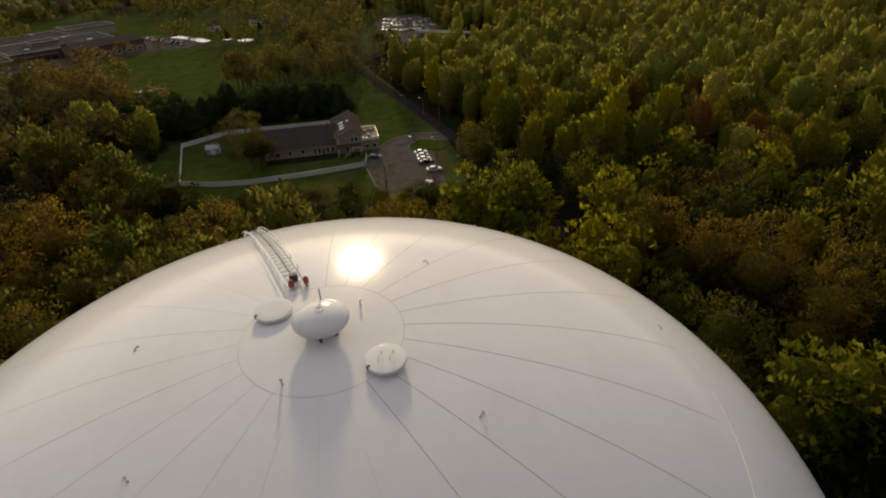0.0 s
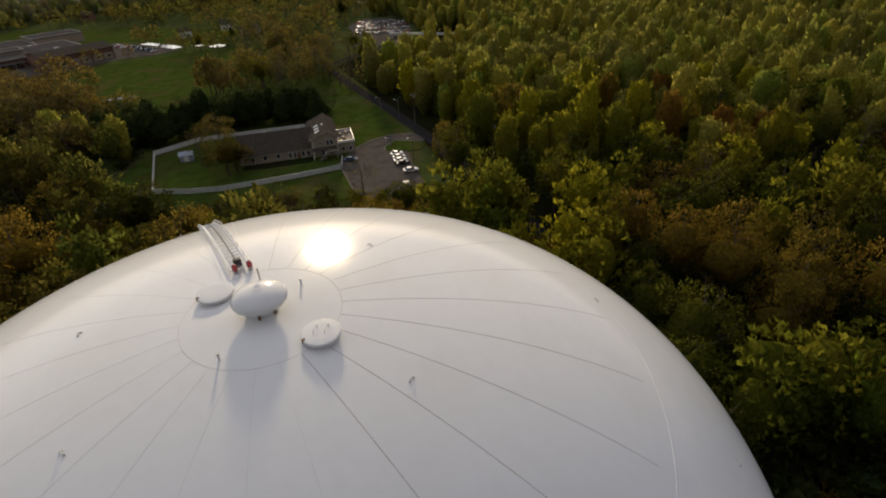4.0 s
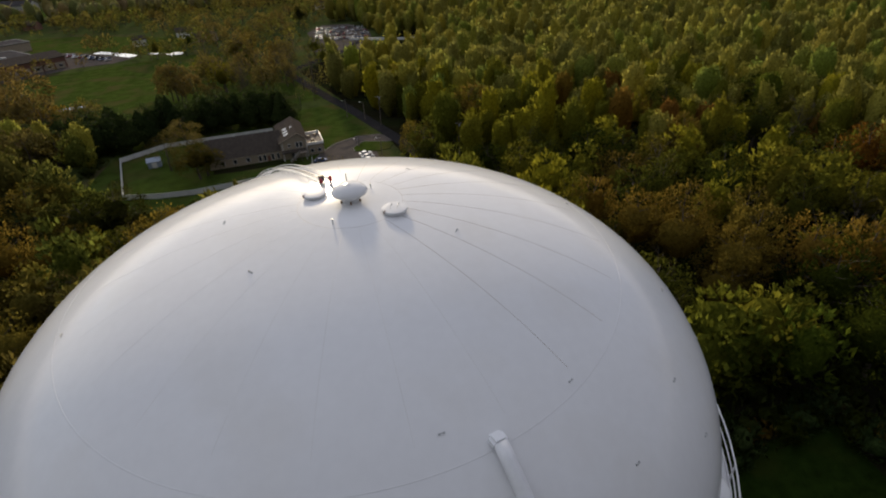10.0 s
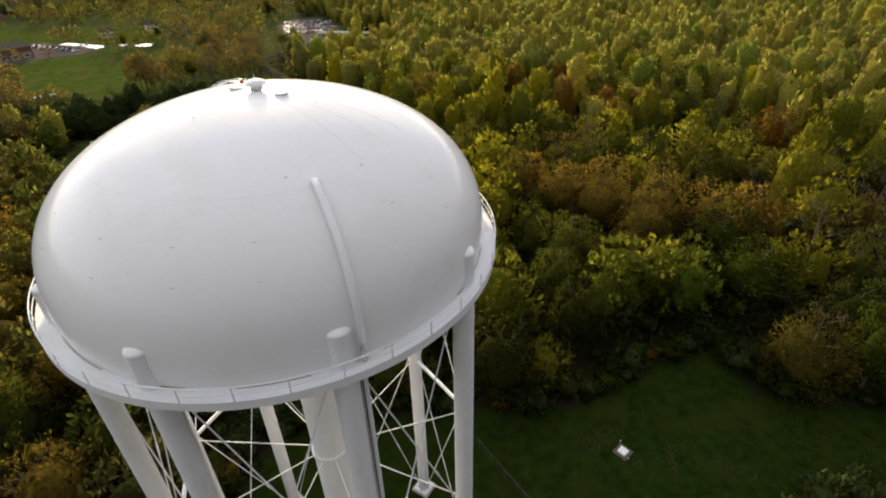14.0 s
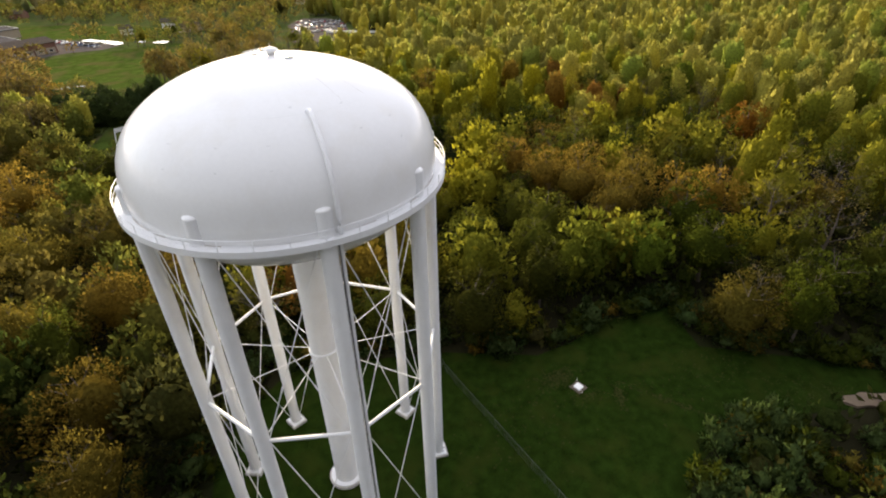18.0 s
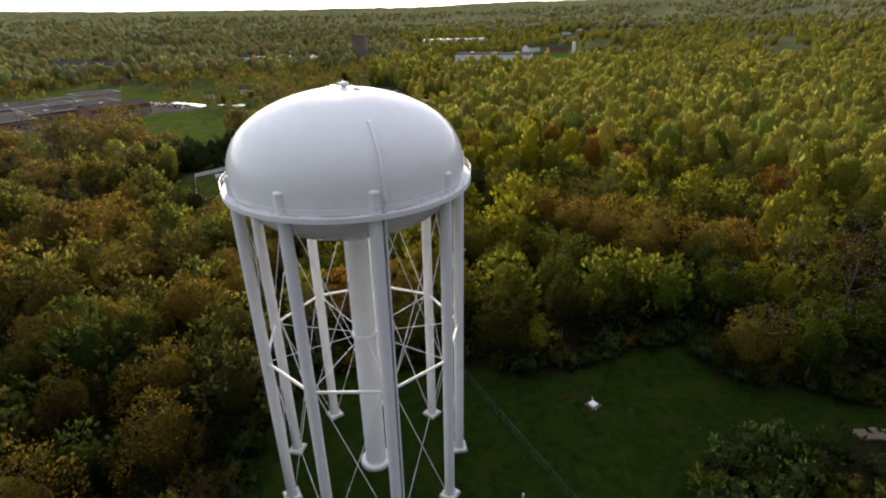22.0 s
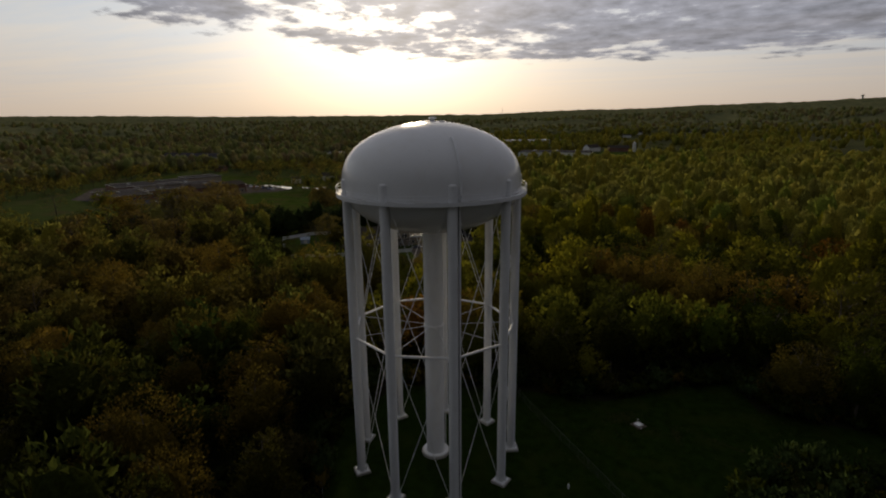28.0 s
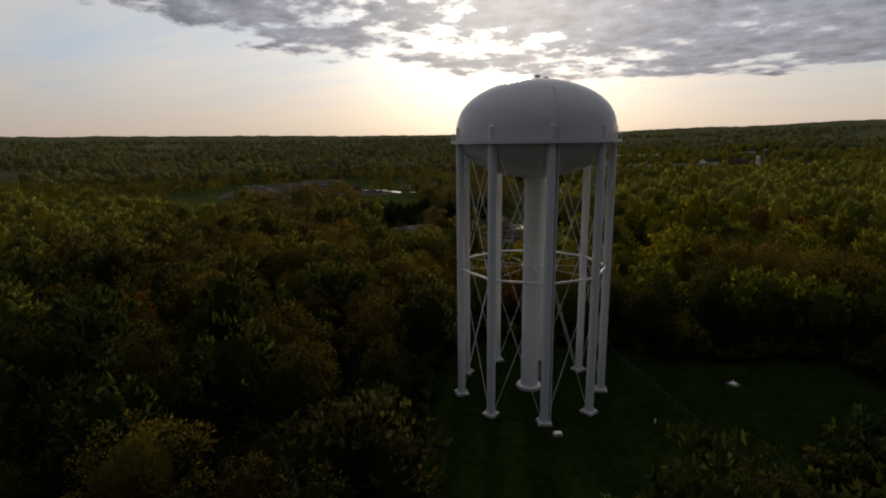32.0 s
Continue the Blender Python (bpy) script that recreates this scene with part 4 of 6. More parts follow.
def cards(g, p, d, size, jitter=0.4, slim=1.0):
    """Leaf sprays that point outwards and up."""
    count = len(p)
    u = d * 0.7 + np.array([0, 0, 0.55]) + g.normal(size=(count, 3)) * jitter
    u /= np.linalg.norm(u, axis=1)[:, None]
    v = np.cross(u, g.normal(size=(count, 3)))
    v /= np.linalg.norm(v, axis=1)[:, None]
    s = (size * g.uniform(0.6, 1.35, count))[:, None]
    k = g.uniform(0.34, 0.66, count)[:, None] * slim
    bend = np.cross(u, v) * s * 0.25
    soft = d * 0.9 + np.array([0, 0, 0.2]) + g.normal(size=(count, 3)) * 0.16
    soft /= np.linalg.norm(soft, axis=1)[:, None]
    return np.stack([p - u * s, p - v * s * k + bend, p + u * s * 1.15, p + v * s * k + bend], axis=1), np.repeat(soft[:, None, :], 4, axis=1)


def join(*bits):
    """(quads, normals, material) triples into one."""
    return tuple(np.concatenate([b[i] for b in bits]) for i in range(3))


def crown_quads(seed, height, radius, low, lobes, count, size, pointed=0.0, core=0.54, rings=7, segs=9, belly=0.40, slim=1.0):
    """A domed crown: shallow boughs on one rounded shape, covered with leaf sprays that stand outwards and up."""
    g = np.random.default_rng(seed)
    mid = low + belly * (height - low)
    up, down = height - mid, mid - low

    def shape(d):
        taper = 1 - pointed * np.clip(d[:, 2], 0, 1) ** 1.4
        return np.stack([radius * taper * d[:, 0], radius * taper * d[:, 1], np.where(d[:, 2] > 0, up, down) * d[:, 2]], axis=1)

    k = np.arange(lobes)
    dz = -0.62 + 1.58 * (k + 0.5) / lobes
    az = k * 2.39996 + g.uniform(-0.35, 0.35, lobes)
    wide = np.sqrt(np.clip(1 - dz * dz, 0.02, 1))
    out = np.stack([wide * np.cos(az), wide * np.sin(az), dz], axis=1)
    radii = radius * g.uniform(0.20, 0.40, lobes)
    centres = shape(out) * g.uniform(0.52, 0.88, (lobes, 1)) + np.array([0, 0, mid])
    bits = []
    if core:
        grid = lumpy(g, (0, 0, 0), 1.0, 1.0, rings, segs, lobes, 0.25)
        flat = grid.reshape(-1, 3)
        ln = np.linalg.norm(flat, axis=1)[:, None]
        grid = (shape(flat / ln) * ln * core + np.array([0, 0, mid])).reshape(grid.shape)
        q, m = grid_quads(grid)
        bits.append((q, m, np.ones(len(q))))
    w = radii ** 2 / (radii ** 2).sum()
    pick = g.choice(lobes, count, p=w)
    d = g.normal(size=(count, 3)) + out[pick] * 0.9 + np.array([0, 0, 0.25])
    d /= np.linalg.norm(d, axis=1)[:, None]
    p = centres[pick] + d * (radii[pick] * g.uniform(0.45, 1.22, count))[:, None]
    p[:, 2] = np.maximum(p[:, 2], low * 0.8)
    soft = out[pick] * 0.5 + d * 0.7
    soft /= np.linalg.norm(soft, axis=1)[:, None]
    q, m = cards(g, p, soft, size, 0.5, slim)
    return join(*bits, (q, m, np.zeros(len(q))))


def egg_tree(seed, height, radius, low, rings, segs, count, size, pointed=0.18):
    """One crown of the massed woods: an uneven egg with upright sprays on it."""
    g = np.random.default_rng(seed)
    mid = low + 0.44 * (height - low)
    grid = lumpy(g, (0, 0, mid), radius * 0.70, (height - low) / 2 * 0.88, rings, segs, 14, 0.30, pointed, 0.80, 0.70)
    q, m = grid_quads(grid)
    bits = [(q, m, np.ones(len(q)))]
    if count:
        i, j = g.integers(rings // 3, rings - 1, count), g.integers(0, segs, count)
        a, b, c = grid[i, j], grid[np.minimum(i + 1, rings - 1), j], grid[i, (j + 1) % segs]
        u, v = g.uniform(0, 1, (count, 1)), g.uniform(0, 1, (count, 1))
        p = a + (b - a) * u + (c - a) * v
        d = (p - np.array([0, 0, mid])) / np.array([radius, radius, (height - low) / 2])
        d /= np.linalg.norm(d, axis=1)[:, None]
        q, m = cards(g, p + d * g.uniform(-0.1, 1.15, (count, 1)), d * 0.8 + np.array([0, 0, 0.25]) + g.normal(size=(count, 3)) * 0.25, size, 0.35, 0.8)
        bits.append((q, m, np.zeros(len(q))))
    return join(*bits)


def trunk_bm(seed, height, radius, low, twigs=0):
    g = random.Random(seed)
    bm = bmesh.new()
    base = 0.022 * height
    pts = [Vector((0, 0, -0.3)), Vector((g.uniform(-.2, .2), g.uniform(-.2, .2), low * 0.7)), Vector((g.uniform(-.5, .5), g.uniform(-.5, .5), height * 0.62)), Vector((g.uniform(-.8, .8), g.uniform(-.8, .8), height * 0.9))]
    rr = [base, base * 0.75, base * 0.42, base * 0.1]
    for i in range(3):
        rod(bm, pts[i], pts[i + 1], rr[i], rr[i + 1], 7)
    for i in range(9):
        t = 0.28 + 0.62 * i / 9
        z = height * t
        a = i * 2.4 + g.uniform(-.4, .4)
        o = pts[1].lerp(pts[3], max(0, (z - pts[1].z) / (pts[3].z - pts[1].z)))
        ln = radius * g.uniform(0.6, 0.9) * (1.15 - 0.6 * t)
        e = o + Vector((math.cos(a) * ln, math.sin(a) * ln, ln * g.uniform(0.55, 1.0)))
        r = base * 0.34 * (1.1 - t)
        rod(bm, o, e, r, r * 0.3, 5)
        for j in range(2):
            m = o.lerp(e, 0.5 + 0.25 * j)
            b = a + (0.7 if j else -0.7)
            tip = m + Vector((math.cos(b), math.sin(b), 0.8)) * ln * 0.4
            rod(bm, m, tip, r * 0.4, r * 0.12, 4)
            for n in range(twigs):
                f = m.lerp(tip, g.uniform(0.2, 0.95))
                rod(bm, f, f + Vector((g.uniform(-1, 1), g.uniform(-1, 1), g.uniform(0.3, 1.5))) * ln * 0.32, 0.045, 0.018, 3)
    return bm


def tree_meshes(kind, seed, fine=2):
    """Trunk and crown of one tree 18 m high with a crown 13 m across; far ones have fewer, larger sprays."""
    n, s = ((560, 1.40), (1600, 0.84), (3100, 0.64))[fine]
    bm = trunk_bm(seed, 18, 6.5, 5.5 if kind != "c" else 1, 3 if kind in "pa" else 0)
    tr = bpy.data.meshes.new("trunk")
    bm.to_mesh(tr)
    bm.free()
    tr.materials.append(BARK)
    if kind == "c":
        q = crown_quads(seed, 18.5, 6.5, 0.6, 26, 1000, 0.44, pointed=0.45, core=0.72, belly=0.25)
    elif kind == "p":
        q = crown_quads(seed, 18.8, 6.5, 5.0, 30, n // 3, 0.26 * s, core=0)
    elif kind == "a":
        q = crown_quads(seed, 18.8, 6.8, 2.6, 26, n * (2, 2, 1)[fine], (0.33, 0.27, 0.32)[fine] * s, core=0)
    elif kind in "be":
        q = crown_quads(seed, 18.3, 6.7, 3.0, 34, n, 0.36 * s, core=(0.44, 0.42, 0.57)[fine])
    elif kind == "y":
        q = crown_quads(seed, 18.6, 6.3, 2.2, 30, n, 0.36 * s, pointed=0.10, core=(0.44, 0.42, 0.57)[fine])
    else:
        q = crown_quads(seed, 18.4, 6.5, 1.6, 30, n, 0.37 * s, pointed=0.05, core=(0.44, 0.42, 0.57)[fine])
    return tr, quads_mesh("crown", q[0], [LEAVES[kind], CROWNS[kind]], normals=q[1], mats=q[2])


PROTOS = {k: [tree_meshes(k, 31 * i + ord(k)) for i in range(n)] for k, n in (("y", 4), ("o", 4), ("b", 2), ("e", 3), ("g", 3), ("r", 1), ("p", 2), ("a", 2), ("c", 3), ("d", 3))}
FAR_PROTOS = {k: [tree_meshes(k, 31 * i + ord(k) + 7, 1) for i in range(2)] for k in "yobegrpad"}
DIM_PROTOS = {k: [tree_meshes(k, 31 * i + ord(k) + 13, 0) for i in range(2)] for k in "yobegrpad"}
TREE_NAMES = {"y": ("broadleaf_tree", "broadleaf tree in fresh yellow-green spring leaf"), "o": ("broadleaf_tree", "broadleaf tree in dull olive young leaf"),
              "b": ("broadleaf_tree", "spreading tree in bronze and orange young leaf"), "e": ("broadleaf_tree", "rounded tree in dark bronze young leaf"), "g": ("broadleaf_tree", "dense tree in bright green leaf"),
              "r": ("broadleaf_tree", "tree in rust red young leaf"), "p": ("broadleaf_tree", "half-bare tree with pale opening leaves"), "a": ("broadleaf_tree", "open airy tree in thin bronze young leaf"), "c": ("conifer", "dark green dense pine tree"), "d": ("broadleaf_tree", "dark olive tree in thin young leaf")}
placed = []


def tree(kind, x, y, h, r, z=0.0):
    name, label = TREE_NAMES[kind]
    far = math.hypot(x, y)
    stock = PROTOS[kind] if far < 96 or kind == "c" else FAR_PROTOS[kind] if far < 190 else DIM_PROTOS[kind]
    tr, cr = stock[int(rng.integers(len(stock)))]
    m = Matrix.Translation((x, y, z)) @ Matrix.Rotation(rng.uniform(0, 6.28), 4, "Z") @ Matrix.Diagonal((r / 6.5, r / 6.5, h / 18.0, 1))
    e = thing(name, label, "tree", "woodland trees", m=m)
    for n, me in (("trunk", tr), ("crown", cr)):
        o = new(n, me)
        o.parent = e
    placed.append((x, y, r))


NOTABLE = {
    "y": [(45.4, 109.3, 6.5), (46, 78, 4.8), (49.5, 84, 4.6), (100, 146, 3.8), (158, 89, 11), (-39, 39, 8), (-62, 60, 7), (-43.5, 92, 8), (-3.4, 93, 4.9), (2.7, 92, 4.3), (45.6, 170, 9), (38, 163, 7), (23, 208, 6), (-45.5, -52, 7.6), (-117, -3, 8.8), (-68.6, -26.5, 9), (-48, 62, 7)],
    "o": [(32, 45.6, 7), (50.5, 50, 8), (44, 40, 6), (127, 92, 8.8), (52.7, 106, 6.6), (-71, 13, 6.9), (-79, 94, 9), (-49.5, -15, 5.8), (-37, -24, 6), (-71, 7, 9), (-72, 46, 9), (-47, -12, 8), (-83, 11, 8)],
    "d": [(-70, 115, 9), (-64, 121, 7)],
    "e": [(-36, 13.5, 8), (-120, 75, 8.4)],
    "b": [(61, 74, 7.6), (67, 66, 7), (73, 56, 7), (80, 61, 6), (55, 84, 6), (88, 54, 7), (96, 50, 6.5), (72, 74, 6.5), (84, 70, 6), (100, 118, 5.6), (-47, 29, 5.4), (22.4, 134, 7), (113, 150, 7)],
    "g": [(70, 120, 8), (151, 153, 9), (85.7, 46, 8.5), (81, 31, 9), (90.7, 85, 4.3)],
    "r": [(140.8, 94, 8), (-88.7, -3.6, 5)],
    "p": [(123, 60, 9), (133, 50, 9), (104, 40, 8), (112, 30, 8)],
}
for kind, spots in NOTABLE.items():
    for x, y, r in spots:
        # near left trees switch to the kinds darkened for shade
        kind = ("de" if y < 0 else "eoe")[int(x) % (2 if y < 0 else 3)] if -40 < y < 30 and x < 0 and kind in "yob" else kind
        kind = "b" if 30 <= y < 125 and x < -20 and kind in "yo" else kind
        tree(kind, x, y, {"d": 14.5 if y > 100 else 17.5, "e": 18, "y": 19, "o": 18, "b": 19, "g": 17, "r": 18, "p": 17.5}[kind] * float(rng.uniform(0.95, 1.05)), r)
for i in range(46):
    x, y = -78 + 2.05 * i + float(rng.uniform(-1, 1)), float(rng.uniform(96, 124))
    top = (148 - y) * 0.33 * float(rng.uniform(0.65, 1.0))
    tree("odpyeob"[int(rng.integers(7))], x, y, min(13.0, max(5.0, top)), float(rng.uniform(2.8, 4.8)))
# the pine row and clump beside the lodge
for i in range(15):
    tree("c", -77 + 3.7 * i + rng.uniform(-1, 1), 204 + 7 * (i % 2) + rng.uniform(-2, 2), rng.uniform(12.5, 17), rng.uniform(6, 8))
for x, y in ((-101, 193), (-94, 190), (-107, 197), (-98, 201), (-113, 189), (-90, 198), (-118, 196), (-106, 186), (-97, 196), (-88, 192), (-82, 190), (-91, 204), (-79, 197)):
    tree("c", x, y, rng.uniform(12.5, 16), rng.uniform(6.5, 8.5))
for k, x, y, h, r in (("e", -50.5, 154.6, 12.5, 7.2), ("d", -48.5, 157.0, 11.5, 6), ("a", -57.0, 173, 15.5, 6.5), ("a", -152, 230, 22, 9.5), ("a", -136, 226, 22, 9), ("a", -124, 219, 20, 8), ("p", -163, 220, 21, 9), ("a", -142, 208, 19, 8), ("p", -116, 206, 17, 7), ("b", -172, 236, 20, 9), ("b", -204, 238, 18, 10), ("y", -228, 262, 17, 9), ("b", -186, 222, 18, 10), ("p", -166, 212, 16, 8), ("p", -250, 300, 16, 8), ("p", -222, 298, 14, 7), ("p", -262, 262, 16, 8), ("y", -58, 262, 17, 8), ("p", -6, 127.5, 13, 5), ("p", 19, 129, 13, 5.5), ("p", -30, 122, 11, 5), ("b", -88, 128, 15, 7), ("b", 22, 150, 14, 6)):
    tree(k, x, y, h, r)
for i in range(15):
    tree("apabp"[i % 5], rng.uniform(-205, -100), rng.uniform(148, 236), rng.uniform(14, 19), rng.uniform(6.5, 9.5))
for i in range(15):
    tree("apaepba"[i % 7], rng.uniform(-152, -93), rng.uniform(106, 186), rng.uniform(13, 18), rng.uniform(5.5, 8.5))
# half-bare trees between the pines and the road
for i in range(24):
    tree("pppapo"[i % 6], rng.uniform(-84, -10), rng.uniform(242, 345), rng.uniform(10, 16), rng.uniform(4, 6.5))
for i in range(24):
    tree("papapa"[i % 6], rng.uniform(-84, -26), rng.uniform(246, 345), rng.uniform(14, 20), rng.uniform(5, 8))
for x, y, r in ((-128, 158, 8), (-140, 178, 9), (-112, 150, 7), (-150, 200, 9), (-128, 214, 8), (-165, 228, 9)):
    tree("apabp"[int(r + x) % 5], x, y, 16, r)
# single trees on the school meadow and one great tree by the far fields
tree("g", 318, 690, 25, 13)
for k, x, y, h, r in (("g", 44, 470, 24, 9), ("o", 58, 462, 22, 8), ("g", 70, 478, 25, 9), ("y", 84, 470, 23, 8), ("g", 30, 488, 20, 8), ("o", 98, 466, 22, 8), ("d", -28, 476, 17, 7), ("a", -44, 455, 16, 7), ("a", -60, 420, 15, 7), ("g", -104, 404, 13, 5), ("a", -84, 398, 18, 9), ("a", 20, 318, 8, 4), ("p", 34, 326, 8, 4), ("o", 46, 340, 7, 4)):
    tree(k, x, y, h, r)
for k, x, y, h, r in (("a", -150, 262, 22, 13), ("a", -168, 250, 21, 11), ("p", -186, 262, 18, 9), ("p", -205, 285, 17, 8), ("y", -70, 285, 16, 7), ("b", -58, 330, 17, 11),
                      ("p", -76, 310, 14, 8), ("b", -38, 330, 15, 8), ("y", -118, 372, 13, 5), ("p", -48, 262, 13, 6), ("p", -34, 248, 13, 5), ("p", -26, 275, 13, 6), ("p", -16, 290, 13, 5), ("o", -8, 305, 14, 6),
                      ("p", -14, 236, 9, 2.6), ("p", -20, 228, 9, 2.6), ("p", 4, 330, 11, 5), ("p", -62, 165, 12, 5.5)):
    tree(k, x, y, h, r)

NO_TREES = [[(-345, 350), (-300, 225), (-215, 205), (-128, 200), (-120, 232), (-180, 268), (-200, 320), (-232, 330), (-300, 345)], CLEARING, FIELD, LODGE_LAWN, LOT, SCHOOL_LOT, DEALER, SCHOOL_LAWN, [(-30, 268), (2, 268), (16, 320), (30, 372), (58, 364), (60, 374), (30, 398), (-24, 398)], [(4, 296), (34, 292), (58, 335), (64, 376), (8, 392)], [(-96, 192), (-10, 192), (-6, 236), (-96, 236)], [(-12, 126), (24, 126), (26, 178), (12, 215), (-2, 240), (-12, 262), (-40, 240), (-14, 200)]]
AIRY = [(-250, 170), (-150, 118), (-92, 108), (-86, 190), (-120, 240), (-230, 250)]          # thin woods with room between the trees
SCRUB = [(30, -34), (36, -30), (50, -10), (62, -4), (90, -7), (112, -10), (110, -34), (80, -46), (40, -46)]          # low bushes only


def open_ground(x, y):
    if any(inside(x, y, p) for p in NO_TREES):
        return True
    for line in (ROAD_LINE, SIDE_ROAD):
        for (ax, ay), (bx, by) in zip(line, line[1:]):
            dx, dy = bx - ax, by - ay
            t = min(1, max(0, ((x - ax) * dx + (y - ay) * dy) / (dx * dx + dy * dy)))
            if math.hypot(x - ax - t * dx, y - ay - t * dy) < 5.0:
                return True
    if inside(x, y, AIRY) and rng.uniform() < 0.85:
        return True
    if y > 225 and -420 < x < -5 and y < 640:
        return rng.uniform() < 0.70
    return False


def crowded(x, y, r, f=0.62):
    return any((x - a) ** 2 + (y - b) ** 2 < (f * (r + c)) ** 2 for a, b, c in placed)


# woods near the tower, tree by tree
near_count = 0
low_spots = []
for _ in range(9000):
    if near_count >= 150:
        break
    x, y = rng.uniform(-125, 150), rng.uniform(-95, 135)
    if abs(x) < 16 and y < -30:
        continue
    if y < -20 and x > 12 and x < 60 and y > -50 and rng.uniform() < 0.5:
        continue
    r = rng.uniform(4.6, 7.6)
    if open_ground(x, y) or inside(x, y, SCRUB) or inside(x + r * 0.6, y, CLEARING) or inside(x - r * 0.6, y, CLEARING) or crowded(x, y, r, 0.60):
        continue
    low = -66 < x < 20 and 95 < y < 142
    # left and right near places take d and e, darkened for shade
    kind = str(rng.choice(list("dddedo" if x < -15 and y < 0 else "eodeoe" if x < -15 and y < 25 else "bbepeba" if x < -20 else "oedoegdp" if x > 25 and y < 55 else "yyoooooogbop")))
    if low:
        low_spots.append((x, y))
        placed.append((x, y, 4))
        near_count += 1
        continue
    tree(kind, x, y, rng.uniform(13, 18.5), r)
    near_count += 1

# the rest of the woods
TEMPLATES_NEAR = [crown_quads(880 + i, 17.8, 6.2, 1.5, 22, 520, 0.58, pointed=0.08, rings=6, segs=8) for i in range(14)]
TEMPLATES_MID = [egg_tree(900 + i, 18, 5.3, 0.5, 7, 8, 140, 0.60, 0.04) for i in range(14)]
TEMPLATES_BACK = [egg_tree(930 + i, 18, 5.0, 0.5, 5, 7, 62, 0.80, 0.04) for i in range(14)]


def open_tree(seed, height, radius, count, size):
    """A thin-leaved tree seen from afar: trunk, a few limbs and loose sprays with gaps."""
    g = np.random.default_rng(seed)
    ends = [((0, 0, 0), (g.uniform(-.4, .4), g.uniform(-.4, .4), height * 0.7), 0.26)]
    for i in range(5):
        a = i * 1.26 + g.uniform(-.3, .3)
        z = height * g.uniform(0.22, 0.42)
        ends.append(((0, 0, z), (math.cos(a) * radius * 0.7, math.sin(a) * radius * 0.7, z + height * g.uniform(0.25, 0.45)), 0.12))
    q = []
    for a, b, r in ends:
        a, b = np.array(a), np.array(b)
        for off in (np.array([r, 0, 0]), np.array([0, r, 0])):
            q.append([a - off, a + off, b + off * 0.25, b - off * 0.25])
    q = np.array(q)
    m = np.zeros_like(q)
    m[..., 1], m[..., 2] = -0.8, 0.6
    return join((q, m, np.ones(len(q))), crown_quads(seed, height, radius, height * 0.12, 16, count, size, core=0))


TEMPLATES_ROUND = [open_tree(990 + i, 13.5, 5.6, 250, 0.50) for i in range(10)]
TEMPLATES_WIDE = [open_tree(1010 + i, 13.5, 5.8, 125, 0.74) for i in range(10)]
TEMPLATES_FAR = [egg_tree(950 + i, 18, 5.3, 1.0, 5, 6, 26, 0.95, 0.1) for i in range(10)]
TEMPLATES_DIM = [egg_tree(970 + i, 15, 5.8, 1.0, 4, 6, 4, 1.0, 0.0) for i in range(8)]


def scatter(points, templates, name, label, hs=(0.78, 1.2), leaf=(MIXED, MIXED_CORE)):
    blocks, soft, tone, mats = [], [], [], []
    for x, y, z, s in points:
        q, nq, mq = templates[int(rng.integers(len(templates)))]
        a = rng.uniform(0, 6.28)
        c, sn = math.cos(a), math.sin(a)
        rot = np.array([[c, -sn, 0], [sn, c, 0], [0, 0, 1]])
        blocks.append((q @ rot.T) * np.array([s, s, s * rng.uniform(*hs)]) + np.array([x, y, z]))
        soft.append(nq @ rot.T)
        mats.append(mq)
        v = 0.5 + 0.75 * noise.noise(Vector((x / 55, y / 55, 1.7))) + rng.uniform(-0.15, 0.15) if rng.uniform() < 0.88 else rng.uniform(0, 1)
        tone.append(np.full(len(q), min(1.0, max(0.0, v))))
    me = quads_mesh(name, np.concatenate(blocks), list(leaf), np.concatenate(tone), np.concatenate(soft), np.concatenate(mats))
    return tagged(new(name, me), label, "woods", kind="stuff")


FAR_OPEN = [(-215, -75, 730, 835), (85, 265, 575, 745), (-60, 10, 690, 745), (80, 250, 990, 1110), (235, 420, 680, 860), (-450, -300, 640, 760)]
near_pts, mid_pts, pale_pts, back_pts, far_pts, dull_pts = [], [], [], [], [], []
for step, first, last in ((7.9, 0, 200), (7.6, 200, 290), (8.0, 290, 660)):
    for ix in range(-80, 100):
        for iy in range(-16, 112):
            x, y = ix * step + rng.uniform(-3.2, 3.2), iy * step + rng.uniform(-3.2, 3.2)
            d = math.hypot(x, y + 20)
            bearing = math.degrees(math.atan2(x, y + 103))
            if not first <= d < last or not -55 < bearing < 50 or y < -60 or (abs(x) < 14 and y < -30) or open_ground(x, y) or (-66 < x < 20 and 95 < y < 142) or inside(x, y, SCRUB) or any(x0 < x < x1 and y0 < y < y1 for x0, x1, y0, y1 in FAR_OPEN):
                continue
            if -125 < x < 150 and y < 135:
                if crowded(x, y, 4.6, 0.72) or any(inside(x + a, y + b, CLEARING) for a, b in ((4, 0), (-4, 0), (0, 4), (0, -4))):
                    continue
            p = (x, y, 0.0, rng.uniform(0.60, 1.28))
            d += rng.normal() * 22
            if x < -5 and y > 190:
                dull_pts.append(p)
            else:
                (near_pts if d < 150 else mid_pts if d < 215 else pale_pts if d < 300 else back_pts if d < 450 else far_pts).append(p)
TEMPLATES_LOW = [crown_quads(1200 + i, 4.0, 3.4, 0.1, 8, 40, 0.58, rings=4, segs=6) for i in range(12)]
low_pts = []
